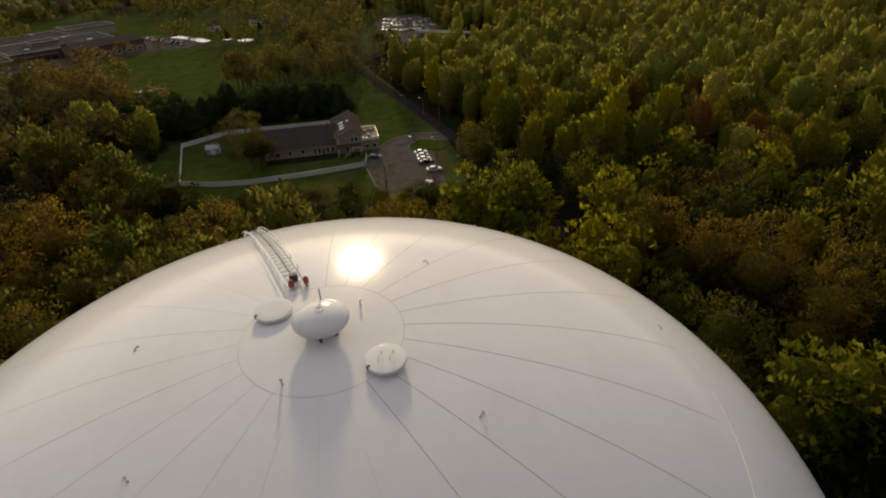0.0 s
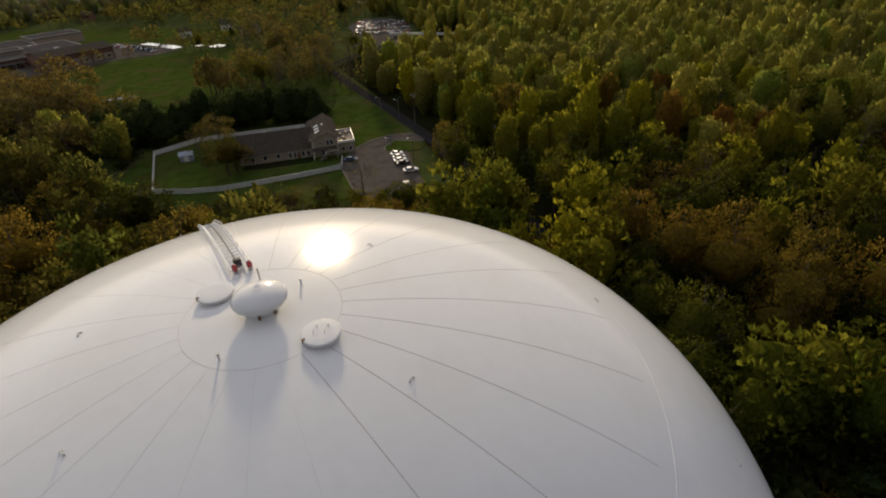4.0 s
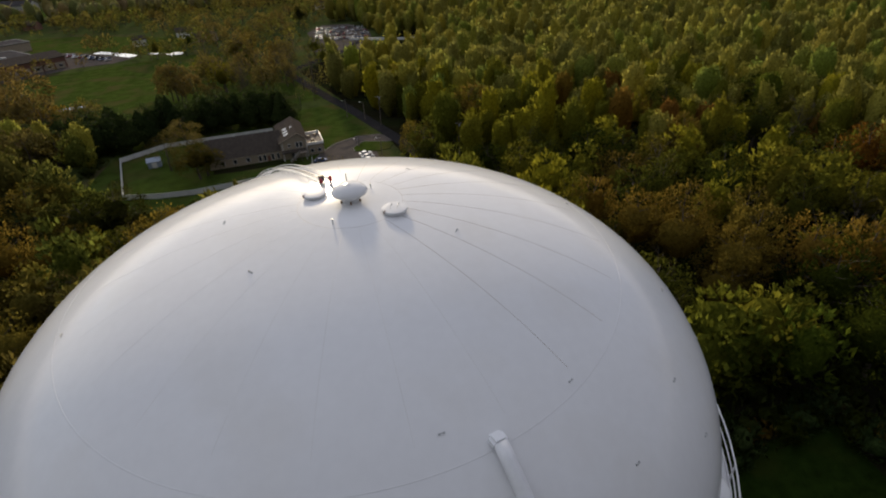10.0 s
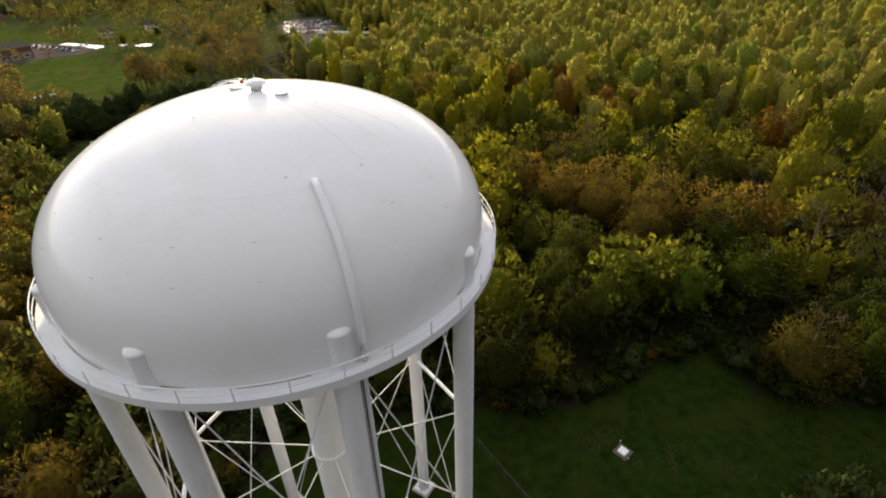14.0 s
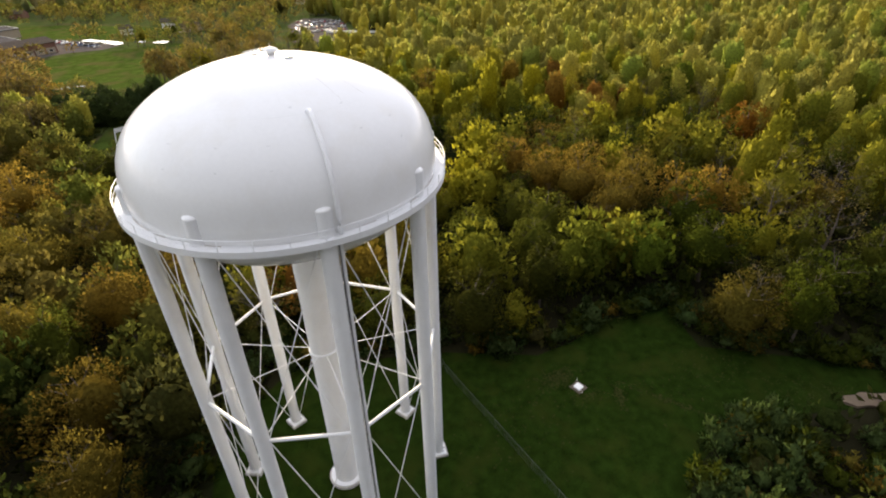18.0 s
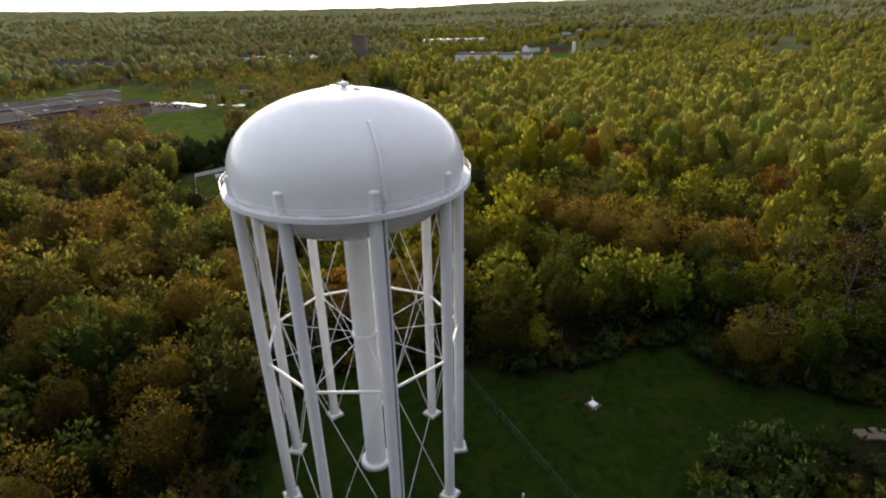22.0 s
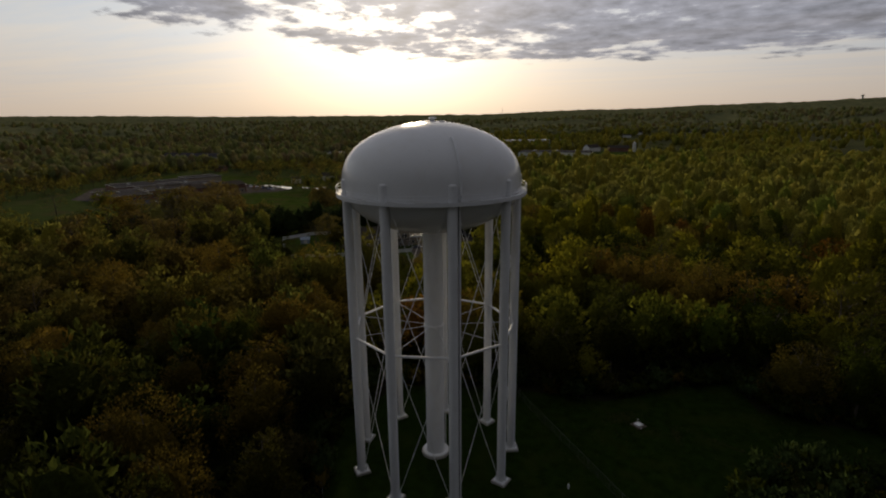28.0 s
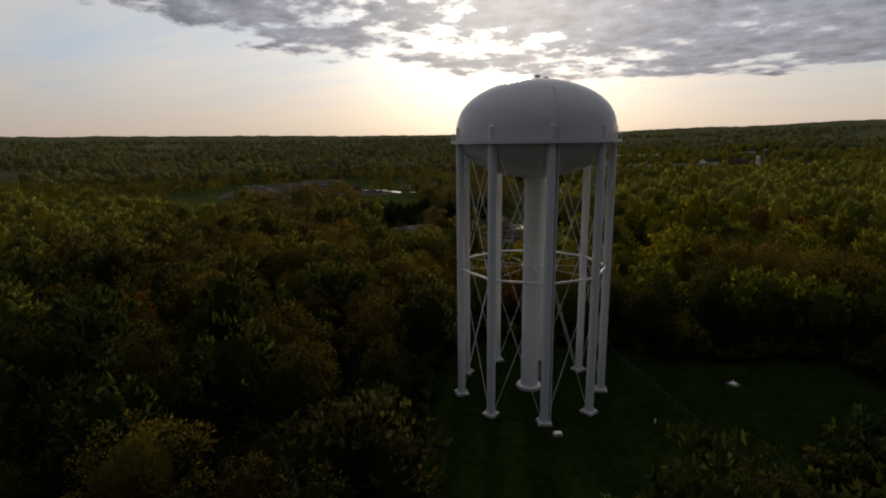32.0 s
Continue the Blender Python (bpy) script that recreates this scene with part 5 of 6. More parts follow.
for ix in range(-24, 27):
    for iy in range(-11, 22):
        x, y = ix * 5.3 + rng.uniform(-2.2, 2.2), iy * 5.3 + rng.uniform(-2.2, 2.2)
        if (abs(x) < 12 and y < -30) or any(inside(x + a, y + b, CLEARING) for a, b in ((2, 0), (-2, 0), (0, 2), (0, -2))) or inside(x, y, LODGE_LAWN) or inside(x, y, LOT) or (15 < x < 45 and y > 90) or (30 < x < 112 and -46 < y < -4 and rng.uniform() < 0.2):
            continue
        low_pts.append((x, y, 0.0, rng.uniform(0.6, 1.3)))
low_pts += [(x, y, 0.0, rng.uniform(0.5, 1.4)) for x, y in ((rng.uniform(-250, -86), rng.uniform(106, 250)) for _ in range(900)) if inside(x, y, AIRY)]
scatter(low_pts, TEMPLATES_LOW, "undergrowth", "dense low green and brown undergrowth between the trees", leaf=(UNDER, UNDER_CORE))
# near woods drawn in dark undergrowth colours to carry their shaded look
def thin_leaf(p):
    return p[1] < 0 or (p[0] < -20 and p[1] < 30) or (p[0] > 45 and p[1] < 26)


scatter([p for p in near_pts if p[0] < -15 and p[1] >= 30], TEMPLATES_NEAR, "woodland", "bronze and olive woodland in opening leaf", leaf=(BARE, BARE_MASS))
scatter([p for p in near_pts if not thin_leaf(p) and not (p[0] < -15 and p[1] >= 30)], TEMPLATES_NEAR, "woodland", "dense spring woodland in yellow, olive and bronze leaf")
scatter([p for p in near_pts if thin_leaf(p)], TEMPLATES_NEAR, "woodland", "olive and brown near woodland, darkened for shade", leaf=(UNDER, UNDER_CORE))
scatter([p for p in mid_pts if p[0] >= -20], TEMPLATES_MID, "woodland", "dense spring woodland beside the road and lodge")
scatter([p for p in mid_pts if p[0] < -20], TEMPLATES_NEAR, "woodland", "bronze woodland past the lodge fence", leaf=(BARE, BARE_MASS))
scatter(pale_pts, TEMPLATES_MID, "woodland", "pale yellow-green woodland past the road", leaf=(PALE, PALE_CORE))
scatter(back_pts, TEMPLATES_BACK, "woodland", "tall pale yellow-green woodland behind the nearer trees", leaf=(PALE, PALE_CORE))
scatter(far_pts, TEMPLATES_FAR, "woodland", "spring woodland paled by haze beyond the car lot", leaf=(PALE, PALE_CORE))
scatter([p for p in dull_pts if p[1] < 330], TEMPLATES_ROUND, "woodland", "scattered half-bare brown and olive trees round the meadow", leaf=(BARE, BARE_CORE))
scatter([p for p in dull_pts if p[1] >= 330], TEMPLATES_WIDE, "woodland", "scattered half-bare brown and olive trees round the school", leaf=(BARE, BARE_CORE))

pts, dim_pts = [], []
for i in range(8500):
    d = 600 + 1100 * rng.uniform() ** 1.4
    b = radians(rng.uniform(-54, 56))
    x, y = d * math.sin(b), d * math.cos(b) - 30
    if d < 660 and -380 < x < 600 and y < 670:
        continue
    if any(x0 < x < x1 and y0 < y < y1 for x0, x1, y0, y1 in FAR_OPEN):
        continue
    clear = noise.noise(Vector((x / 160, y / 160, 9.0)))
    if clear > (0.26 if x < 60 else 0.20):
        continue
    (dim_pts if x < 60 else pts).append((x, y, swell(x, y), rng.uniform(0.8, 1.4)))
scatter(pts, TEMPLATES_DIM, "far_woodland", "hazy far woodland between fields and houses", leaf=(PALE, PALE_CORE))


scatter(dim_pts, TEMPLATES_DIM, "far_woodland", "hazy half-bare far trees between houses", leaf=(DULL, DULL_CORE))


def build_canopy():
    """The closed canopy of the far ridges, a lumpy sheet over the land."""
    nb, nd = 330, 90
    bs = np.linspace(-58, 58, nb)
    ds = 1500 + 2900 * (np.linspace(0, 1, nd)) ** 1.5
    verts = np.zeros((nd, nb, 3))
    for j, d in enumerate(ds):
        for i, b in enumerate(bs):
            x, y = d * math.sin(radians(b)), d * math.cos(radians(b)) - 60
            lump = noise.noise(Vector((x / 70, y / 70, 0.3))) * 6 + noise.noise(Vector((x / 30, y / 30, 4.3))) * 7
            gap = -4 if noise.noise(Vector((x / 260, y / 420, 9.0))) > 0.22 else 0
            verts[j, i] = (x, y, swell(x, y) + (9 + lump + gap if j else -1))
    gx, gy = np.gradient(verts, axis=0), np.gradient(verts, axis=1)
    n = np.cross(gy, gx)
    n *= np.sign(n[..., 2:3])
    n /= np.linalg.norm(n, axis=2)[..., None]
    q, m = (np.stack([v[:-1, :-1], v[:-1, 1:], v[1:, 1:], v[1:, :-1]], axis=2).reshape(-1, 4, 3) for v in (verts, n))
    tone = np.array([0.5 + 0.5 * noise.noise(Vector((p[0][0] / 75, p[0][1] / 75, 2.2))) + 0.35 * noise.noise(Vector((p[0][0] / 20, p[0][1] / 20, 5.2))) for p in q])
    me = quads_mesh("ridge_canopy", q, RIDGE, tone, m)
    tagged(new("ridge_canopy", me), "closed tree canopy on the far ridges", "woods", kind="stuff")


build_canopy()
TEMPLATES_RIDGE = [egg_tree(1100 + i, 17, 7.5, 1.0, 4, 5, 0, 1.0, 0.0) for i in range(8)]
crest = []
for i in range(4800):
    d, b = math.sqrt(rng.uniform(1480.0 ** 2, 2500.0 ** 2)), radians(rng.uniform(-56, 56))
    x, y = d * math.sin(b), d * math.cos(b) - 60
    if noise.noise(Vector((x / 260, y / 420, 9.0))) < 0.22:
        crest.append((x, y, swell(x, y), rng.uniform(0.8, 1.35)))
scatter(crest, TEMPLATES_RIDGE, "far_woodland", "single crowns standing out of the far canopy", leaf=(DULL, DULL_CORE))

# ---- lodge, fences, cars and everything small ----


def window(parent, x, y, z, w, h, rz=0.0):
    """A framed window set proud of a wall; x, y, z is its middle on the wall, facing -Y turned by rz."""
    m = Matrix.Translation((x, y, z)) @ Matrix.Rotation(rz, 4, "Z")
    bm = bmesh.new()
    for c, s in (((0, 0, h / 2), (w + 0.12, 0.1, 0.1)), ((0, 0, -h / 2), (w + 0.12, 0.12, 0.1)), ((-w / 2, 0, 0), (0.1, 0.1, h)), ((w / 2, 0, 0), (0.1, 0.1, h))):
        box(bm, c, s)
    fr = part("window_frame", bm, WHITE, parent, "white window frame")
    fr.matrix_basis = m
    part("pane", box(bmesh.new(), (0, 0.01, 0), (w - 0.1, 0.04, h - 0.1)), GLASS, fr, "dark glass pane")
    return fr


def gable(bm, x0, x1, y0, y1, z0, z1, axis="x", over=0.4, thick=0.25):
    """Two roof slabs over a rectangle; the ridge runs along the axis."""
    if axis == "x":
        ym = (y0 + y1) / 2
        prof = [(y0 - over, z0), (ym, z1), (y1 + over, z0), (y1 + over, z0 - thick), (ym, z1 - thick), (y0 - over, z0 - thick)]
        ends = [[bm.verts.new((x, a, b)) for a, b in prof] for x in (x0 - over, x1 + over)]
    else:
        xm = (x0 + x1) / 2
        prof = [(x0 - over, z0), (xm, z1), (x1 + over, z0), (x1 + over, z0 - thick), (xm, z1 - thick), (x0 - over, z0 - thick)]
        ends = [[bm.verts.new((a, y, b)) for a, b in prof] for y in (y0 - over, y1 + over)]
    n = len(prof)
    for i in range(n):
        bm.faces.new((ends[0][i], ends[0][(i + 1) % n], ends[1][(i + 1) % n], ends[1][i]))
    for e in ends:
        bm.faces.new((e[0], e[1], e[4], e[5]))
        bm.faces.new((e[1], e[2], e[3], e[4]))
    bmesh.ops.recalc_face_normals(bm, faces=bm.faces)
    return bm


def gable_wall(bm, x0, x1, y0, y1, z, z1, axis="x"):
    """Walls of a rectangle with the gable triangles."""
    box(bm, ((x0 + x1) / 2, (y0 + y1) / 2, z / 2), (x1 - x0, y1 - y0, z))
    if axis == "x":
        ym = (y0 + y1) / 2
        tri = [[(x, y0, z), (x, y1, z), (x, ym, z1)] for x in (x0, x1)]
    else:
        xm = (x0 + x1) / 2
        tri = [[(x0, y, z), (x1, y, z), (xm, y, z1)] for y in (y0, y1)]
    a, b = [[bm.verts.new(p) for p in t] for t in tri]
    bm.faces.new(a)
    bm.faces.new(b)
    for i in range(3):
        bm.faces.new((a[i], a[(i + 1) % 3], b[(i + 1) % 3], b[i]))
    bmesh.ops.recalc_face_normals(bm, faces=bm.faces)
    return bm


def build_lodge():
    m = Matrix.Translation((-47.4, 161.3, 0)) @ Matrix.Rotation(radians(9), 4, "Z")
    lodge = thing("lodge", "low tan lodge with a dark shingle roof", "house", m=m)
    part("long_wing_wall", gable_wall(bmesh.new(), -1, 24, 0, 15, 3.2, 8.0), SIDING, lodge, "tan siding wall")
    part("long_wing_roof", gable(bmesh.new(), -1, 24, 0, 15, 3.25, 8.3, over=0.35), SHINGLE, lodge, "dark brown shingle roof")
    for x in (3.4, 7.4, 11.8):
        window(lodge, x, -0.05, 1.75, 1.3, 1.5)
    for x in (15.8, 17.4, 20.2, 22.0):
        window(lodge, x, -0.05, 1.45, 0.95, 2.1)
    part("door", box(bmesh.new(), (18.8, -0.06, 1.05), (1.0, 0.1, 2.05), 0, 0.01), BRICK, lodge, "dark red door")
    part("gutter", rod(bmesh.new(), (-1.2, -0.42, 3.08), (23.9, -0.42, 3.08), 0.07), SIDING, lodge)
    for x in (-0.9, 23.8):
        part("downpipe", rod(bmesh.new(), (x, -0.12, 0.1), (x, -0.12, 3.0), 0.05), WHITE, lodge)
    for x in (8.5, 20.0):
        vent = part("roof_vent", rod(bmesh.new(), (x, 7.3, 8.0), (x, 7.3, 8.65), 0.16), SKYLIGHT, lodge, "pale roof vent")
        part("cowl", rod(bmesh.new(), (x, 7.3, 8.65), (x, 7.3, 8.85), 0.30, 0.16, 12), SKYLIGHT, vent)
    # two-storey block with a long west slope and a ridge near its east side
    x0, xr, x1, y0, y1, ze, zr = 22.8, 29.6, 32.6, -2.0, 19.0, 6.1, 8.9
    bm = bmesh.new()
    prof = [(x0 + 0.6, 0), (x1 - 0.2, 0), (x1 - 0.2, ze - 0.15), (xr, zr - 0.25), (x0 + 0.6, ze - 0.05)]
    ends = [[bm.verts.new((x, y, z)) for x, z in prof] for y in (y0 + 0.4, y1 - 0.4)]
    for k in range(5):
        bm.faces.new((ends[0][k], ends[0][(k + 1) % 5], ends[1][(k + 1) % 5], ends[1][k]))
    bm.faces.new(ends[0])
    bm.faces.new(ends[1])
    bmesh.ops.recalc_face_normals(bm, faces=bm.faces)
    part("block_wall", bm, SIDING, lodge, "two-storey tan wall")
    bm = bmesh.new()
    prof = [(x0, ze), (xr, zr), (x1 + 0.4, ze), (x1 + 0.4, ze + 0.22), (xr, zr + 0.24), (x0, ze + 0.22)]
    ends = [[bm.verts.new((x, y, z)) for x, z in prof] for y in (y0, y1)]
    for k in range(6):
        bm.faces.new((ends[0][k], ends[0][(k + 1) % 6], ends[1][(k + 1) % 6], ends[1][k]))
    for e in ends:
        bm.faces.new((e[0], e[1], e[4], e[5]))
        bm.faces.new((e[1], e[2], e[3], e[4]))
    bmesh.ops.recalc_face_normals(bm, faces=bm.faces)
    roof = part("block_roof", bm, SHINGLE, lodge, "dark shingle roof")
    pitch = math.atan2(zr - ze, xr - x0)
    for x, y, w, d in ((26.0, 2.6, 1.7, 1.1), (26.0, 5.6, 1.7, 1.1), (26.0, 8.6, 1.7, 1.1), (28.3, 7.4, 0.8, 0.7)):
        sk = part("skylight", box(bmesh.new(), (0, 0, 0), (w, d, 0.16), 0, 0.03), SKYLIGHT, roof, "white skylight")
        sk.matrix_basis = Matrix.Translation((x, y, ze + 0.27 + (x - x0) * math.tan(pitch))) @ Matrix.Rotation(-pitch, 4, "Y")
    part("barge_board", rod(bmesh.new(), (x0, y0 - 0.03, ze + 0.1), (xr, y0 - 0.03, zr + 0.12), 0.12, seg=4), SIDING, roof)
    part("barge_board", rod(bmesh.new(), (xr, y0 - 0.03, zr + 0.12), (x1 + 0.4, y0 - 0.03, ze + 0.1), 0.12, seg=4), SIDING, roof)
    for x, w, h in ((29.0, 1.0, 1.9), (30.3, 1.0, 1.9), (26.3, 0.8, 1.0)):
        window(lodge, x, -1.65, 4.9, w, h)
    for x in (24.0, 32.3):
        part("corner_board", box(bmesh.new(), (x, -1.66, 3.0), (0.2, 0.1, 6.0)), WHITE, lodge)
    # dark covered porch below, with a stair up to it
    porch = part("porch_roof", box(bmesh.new(), (27.6, -3.0, 3.3), (8.4, 2.8, 0.2)), SHINGLE, lodge, "dark porch roof")
    for x in (23.7, 27.6, 31.5):
        part("post", box(bmesh.new(), (x, -4.2, 1.6), (0.16, 0.16, 3.2)), WHITE, porch)
    part("porch_door", box(bmesh.new(), (27.2, -1.66, 1.1), (1.1, 0.1, 2.1)), DARK, lodge, "dark porch door")
    stair = part("outside_stair", rod(bmesh.new(), (29.4, -5.0, 3.2), (25.6, -5.0, 0.1), 0.12, seg=4), POLEWOOD, lodge, "wooden outside stair")
    part("stringer", rod(bmesh.new(), (29.4, -6.1, 3.2), (25.6, -6.1, 0.1), 0.12, seg=4), POLEWOOD, stair)
    part("handrail", rod(bmesh.new(), (29.4, -6.1, 4.1), (25.6, -6.1, 1.0), 0.05), VINYL, stair, "pale handrail")
    part("landing", box(bmesh.new(), (30.6, -5.5, 3.2), (2.6, 1.5, 0.15)), POLEWOOD, stair)
    for x in (29.6, 31.7):
        part("landing_post", box(bmesh.new(), (x, -6.1, 1.6), (0.14, 0.14, 3.2)), POLEWOOD, stair)
    for i in range(11):
        part("step", box(bmesh.new(), (29.2 - 0.33 * i, -5.55, 3.0 - 0.27 * i), (0.30, 1.1, 0.05)), POLEWOOD, stair)
    # roof deck over the east porch
    part("porch_wall", box(bmesh.new(), (35.4, 5, 1.75), (5.6, 12, 3.5)), SIDING, lodge, "tan porch wall")
    for x in (34.0, 36.6):
        window(lodge, x, -1.05, 1.7, 1.2, 1.4)
    deck = part("porch_deck", box(bmesh.new(), (35.4, 5, 3.62), (6.0, 12.4, 0.24)), POLEWOOD, lodge, "brown boarded roof deck")
    for ax, ay, bx, by in ((32.7, -1.1, 38.3, -1.1), (38.3, -1.1, 38.3, 11.1), (32.7, 11.1, 38.3, 11.1)):
        part("railing", box(bmesh.new(), ((ax + bx) / 2, (ay + by) / 2, 4.25), (max(0.12, bx - ax), max(0.12, by - ay), 1.0)), VINYL, deck, "white solid parapet railing")
    for x, y in ((34.2, 7.5), (36.4, 8.6), (35.0, 3.0)):
        part("roof_unit", box(bmesh.new(), (x, y, 4.15), (1.1, 0.9, 0.8), 0.3, 0.05), SIDING, deck, "small tan roof unit")
    return lodge


build_lodge()


def build_shed():
    shed = thing("garden_shed", "small pale blue garden shed on the fenced lawn", "shed", m=pose(-69, 171.5, 0, 0, 0, 12) @ Matrix.Diagonal((1.25, 1.25, 1.1, 1)))
    part("wall", gable_wall(bmesh.new(), -1.7, 1.7, -1.4, 1.4, 2.0, 2.9), SHEDBLUE, shed)
    part("roof", gable(bmesh.new(), -1.7, 1.7, -1.4, 1.4, 2.05, 3.0, over=0.2, thick=0.1), SHEDBLUE, shed, "pale blue-grey roof")
    part("door", box(bmesh.new(), (0, -1.44, 0.95), (1.3, 0.06, 1.8)), WHITE, shed)


build_shed()


def board_fence(points, label):
    """White vinyl fence of panels between posts."""
    fence = thing("fence", label, "fence", "lodge fence")
    panel = post = None
    for (ax, ay), (bx, by) in zip(points, points[1:]):
        ln = math.hypot(bx - ax, by - ay)
        n = max(1, round(ln / 2.4))
        a = math.atan2(by - ay, bx - ax)
        for i in range(n):
            t = (i + 0.5) / n
            m = Matrix.Translation((ax + (bx - ax) * t, ay + (by - ay) * t, 0)) @ Matrix.Rotation(a, 4, "Z")
            if panel is None:
                bm = box(bmesh.new(), (0, 0, 0.95), (2.28, 0.04, 1.6))
                for z in (0.2, 1.72):
                    box(bm, (0, 0, z), (2.3, 0.07, 0.14))
                panel = part("panel", bm, VINYL, fence)
                panel.matrix_basis = m
                bm = box(bmesh.new(), (0, 0, 0.95), (0.13, 0.13, 1.9))
                bmesh.ops.create_cone(bm, cap_ends=True, segments=4, radius1=0.12, radius2=0.0, depth=0.1, matrix=Matrix.Translation((0, 0, 1.94)) @ Matrix.Rotation(radians(45), 4, "Z"))
                post = part("post", bm, VINYL, fence)
            else:
                again("panel", panel, fence, m)
            pm = m @ Matrix.Translation((-ln / n / 2, 0, 0))
            if i == 0 and post.matrix_basis == Matrix.Identity(4):
                post.matrix_basis = pm
            else:
                again("post", post, fence, pm)


board_fence([(-14, 151.3), (-26, 147.6), (-37, 144.9), (-50.5, 142.2), (-60, 142.2), (-71.5, 144.4)], "white vinyl board fence along the lodge lawn")
board_fence([(-71.5, 144.4), (-82.6, 178.5), (-69.5, 190.0), (-30, 196)], "white vinyl board fence behind the lodge")
board_fence([(-13.6, 151.6), (-13.8, 160)], "short white vinyl fence at the lodge corner")


def chain_fence(points, label):
    fence = thing("chain_link_fence", label, "fence", "tower compound fence")
    for (ax, ay), (bx, by) in zip(points, points[1:]):
        ln = math.hypot(bx - ax, by - ay)
        n = max(1, round(ln / 3.0))
        a = Vector((ax, ay, 0))
        d = (Vector((bx, by, 0)) - a) / n
        for i in range(n):
            p, q = a + d * i, a + d * (i + 1)
            part("post", rod(bmesh.new(), p, p + Vector((0, 0, 2.05)), 0.035, seg=8), WIRE, fence)
            part("top_rail", rod(bmesh.new(), p + Vector((0, 0, 1.98)), q + Vector((0, 0, 1.98)), 0.022, seg=6), WIRE, fence)
            verts = []
            u = d.normalized()
            cells = 22
            for s in (-1, 1):
                for k in range(-13, cells):
                    t0, t1 = k / cells, (k + 13) / cells
                    z0, z1 = 0.05, 1.95
                    if t0 < 0:
                        z0 += (0 - t0) / (t1 - t0) * 1.9
                        t0 = 0
                    if t1 > 1:
                        z1 -= (t1 - 1) / (13 / cells) * 1.9
                        t1 = 1
                    if s < 0:
                        t0, t1 = 1 - t0, 1 - t1
                    A0, B0 = p + d * t0 + Vector((0, 0, z0)), p + d * t1 + Vector((0, 0, z1))
                    w = Vector((0, 0, 0.004))
                    verts.append([A0 - w, B0 - w, B0 + w, A0 + w])
            me = quads_mesh("wire_mesh", np.array(verts), WIRE)
            o = new("wire_mesh", me)
            o.parent = fence
    return fence


chain_fence([(17.5, 21.5), (20.0, 14), (29.2, -11), (36, -29)], "grey chain-link fence beside the tower lawn")
chain_fence([(-25, 6), (-24, 0.3), (-18.6, -12), (-14, -30)], "grey chain-link fence along the wood edge")

# the well cover on the lawn
cover = thing("well_cover", "white square cover on a dark gravel pad in the grass", "cover", m=pose(41, 7.8, 0.05, 0, 0, -62))
part("gravel_pad", box(bmesh.new(), (0, 0, 0.03), (2.3, 2.3, 0.1), 0, 0.04), BARK, cover, "dark gravel surround")
part("slab", box(bmesh.new(), (0, 0, 0.2), (1.3, 1.3, 0.3), 0, 0.04), VINYL, cover, "weathered white slab")
for x, y in ((-1.25, 1.25), (1.25, -0.6)):
    part("marker_post", rod(bmesh.new(), (x, y, 0), (x, y, 0.4), 0.05), WHITE, cover)
sheet("soil", [(82.6, -6.0), (83.6, -4.9), (85.4, -5.2), (87, -4.9), (89.5, -5.9), (92, -6.4), (95, -7.6), (99, -9), (98, -11.5), (94, -10.0), (91, -9.0), (88.6, -8.8), (86, -7.6), (84, -7.4)], 0.55, DIRT, label="pale bare soil bank beside the lawn", category="soil")
part_hydrant = thing("yard_hydrant", "small white hydrant standing in the grass", "hydrant", m=pose(22.5, -10.5, 0.05))
part("barrel", rod(bmesh.new(), (0, 0, 0), (0, 0, 0.75), 0.14, 0.12, 14), WHITE, part_hydrant)
part("bonnet", rod(bmesh.new(), (0, 0, 0.75), (0, 0, 0.92), 0.16, 0.05, 14), WHITE, part_hydrant)
part("nozzle", rod(bmesh.new(), (-0.25, 0, 0.55), (0.25, 0, 0.55), 0.06), GALV, part_hydrant)
valve = thing("valve_box", "grey concrete valve chamber beside the tower leg", "chamber", m=pose(5.5, -17.5, 0.05, 0, 0, 15))
part("chamber", box(bmesh.new(), (0, 0, 0.25), (1.5, 1.2, 0.5), 0, 0.04), CONC, valve)
part("lid", box(bmesh.new(), (0, 0, 0.53), (1.2, 0.9, 0.06), 0, 0.01), GALV, valve)


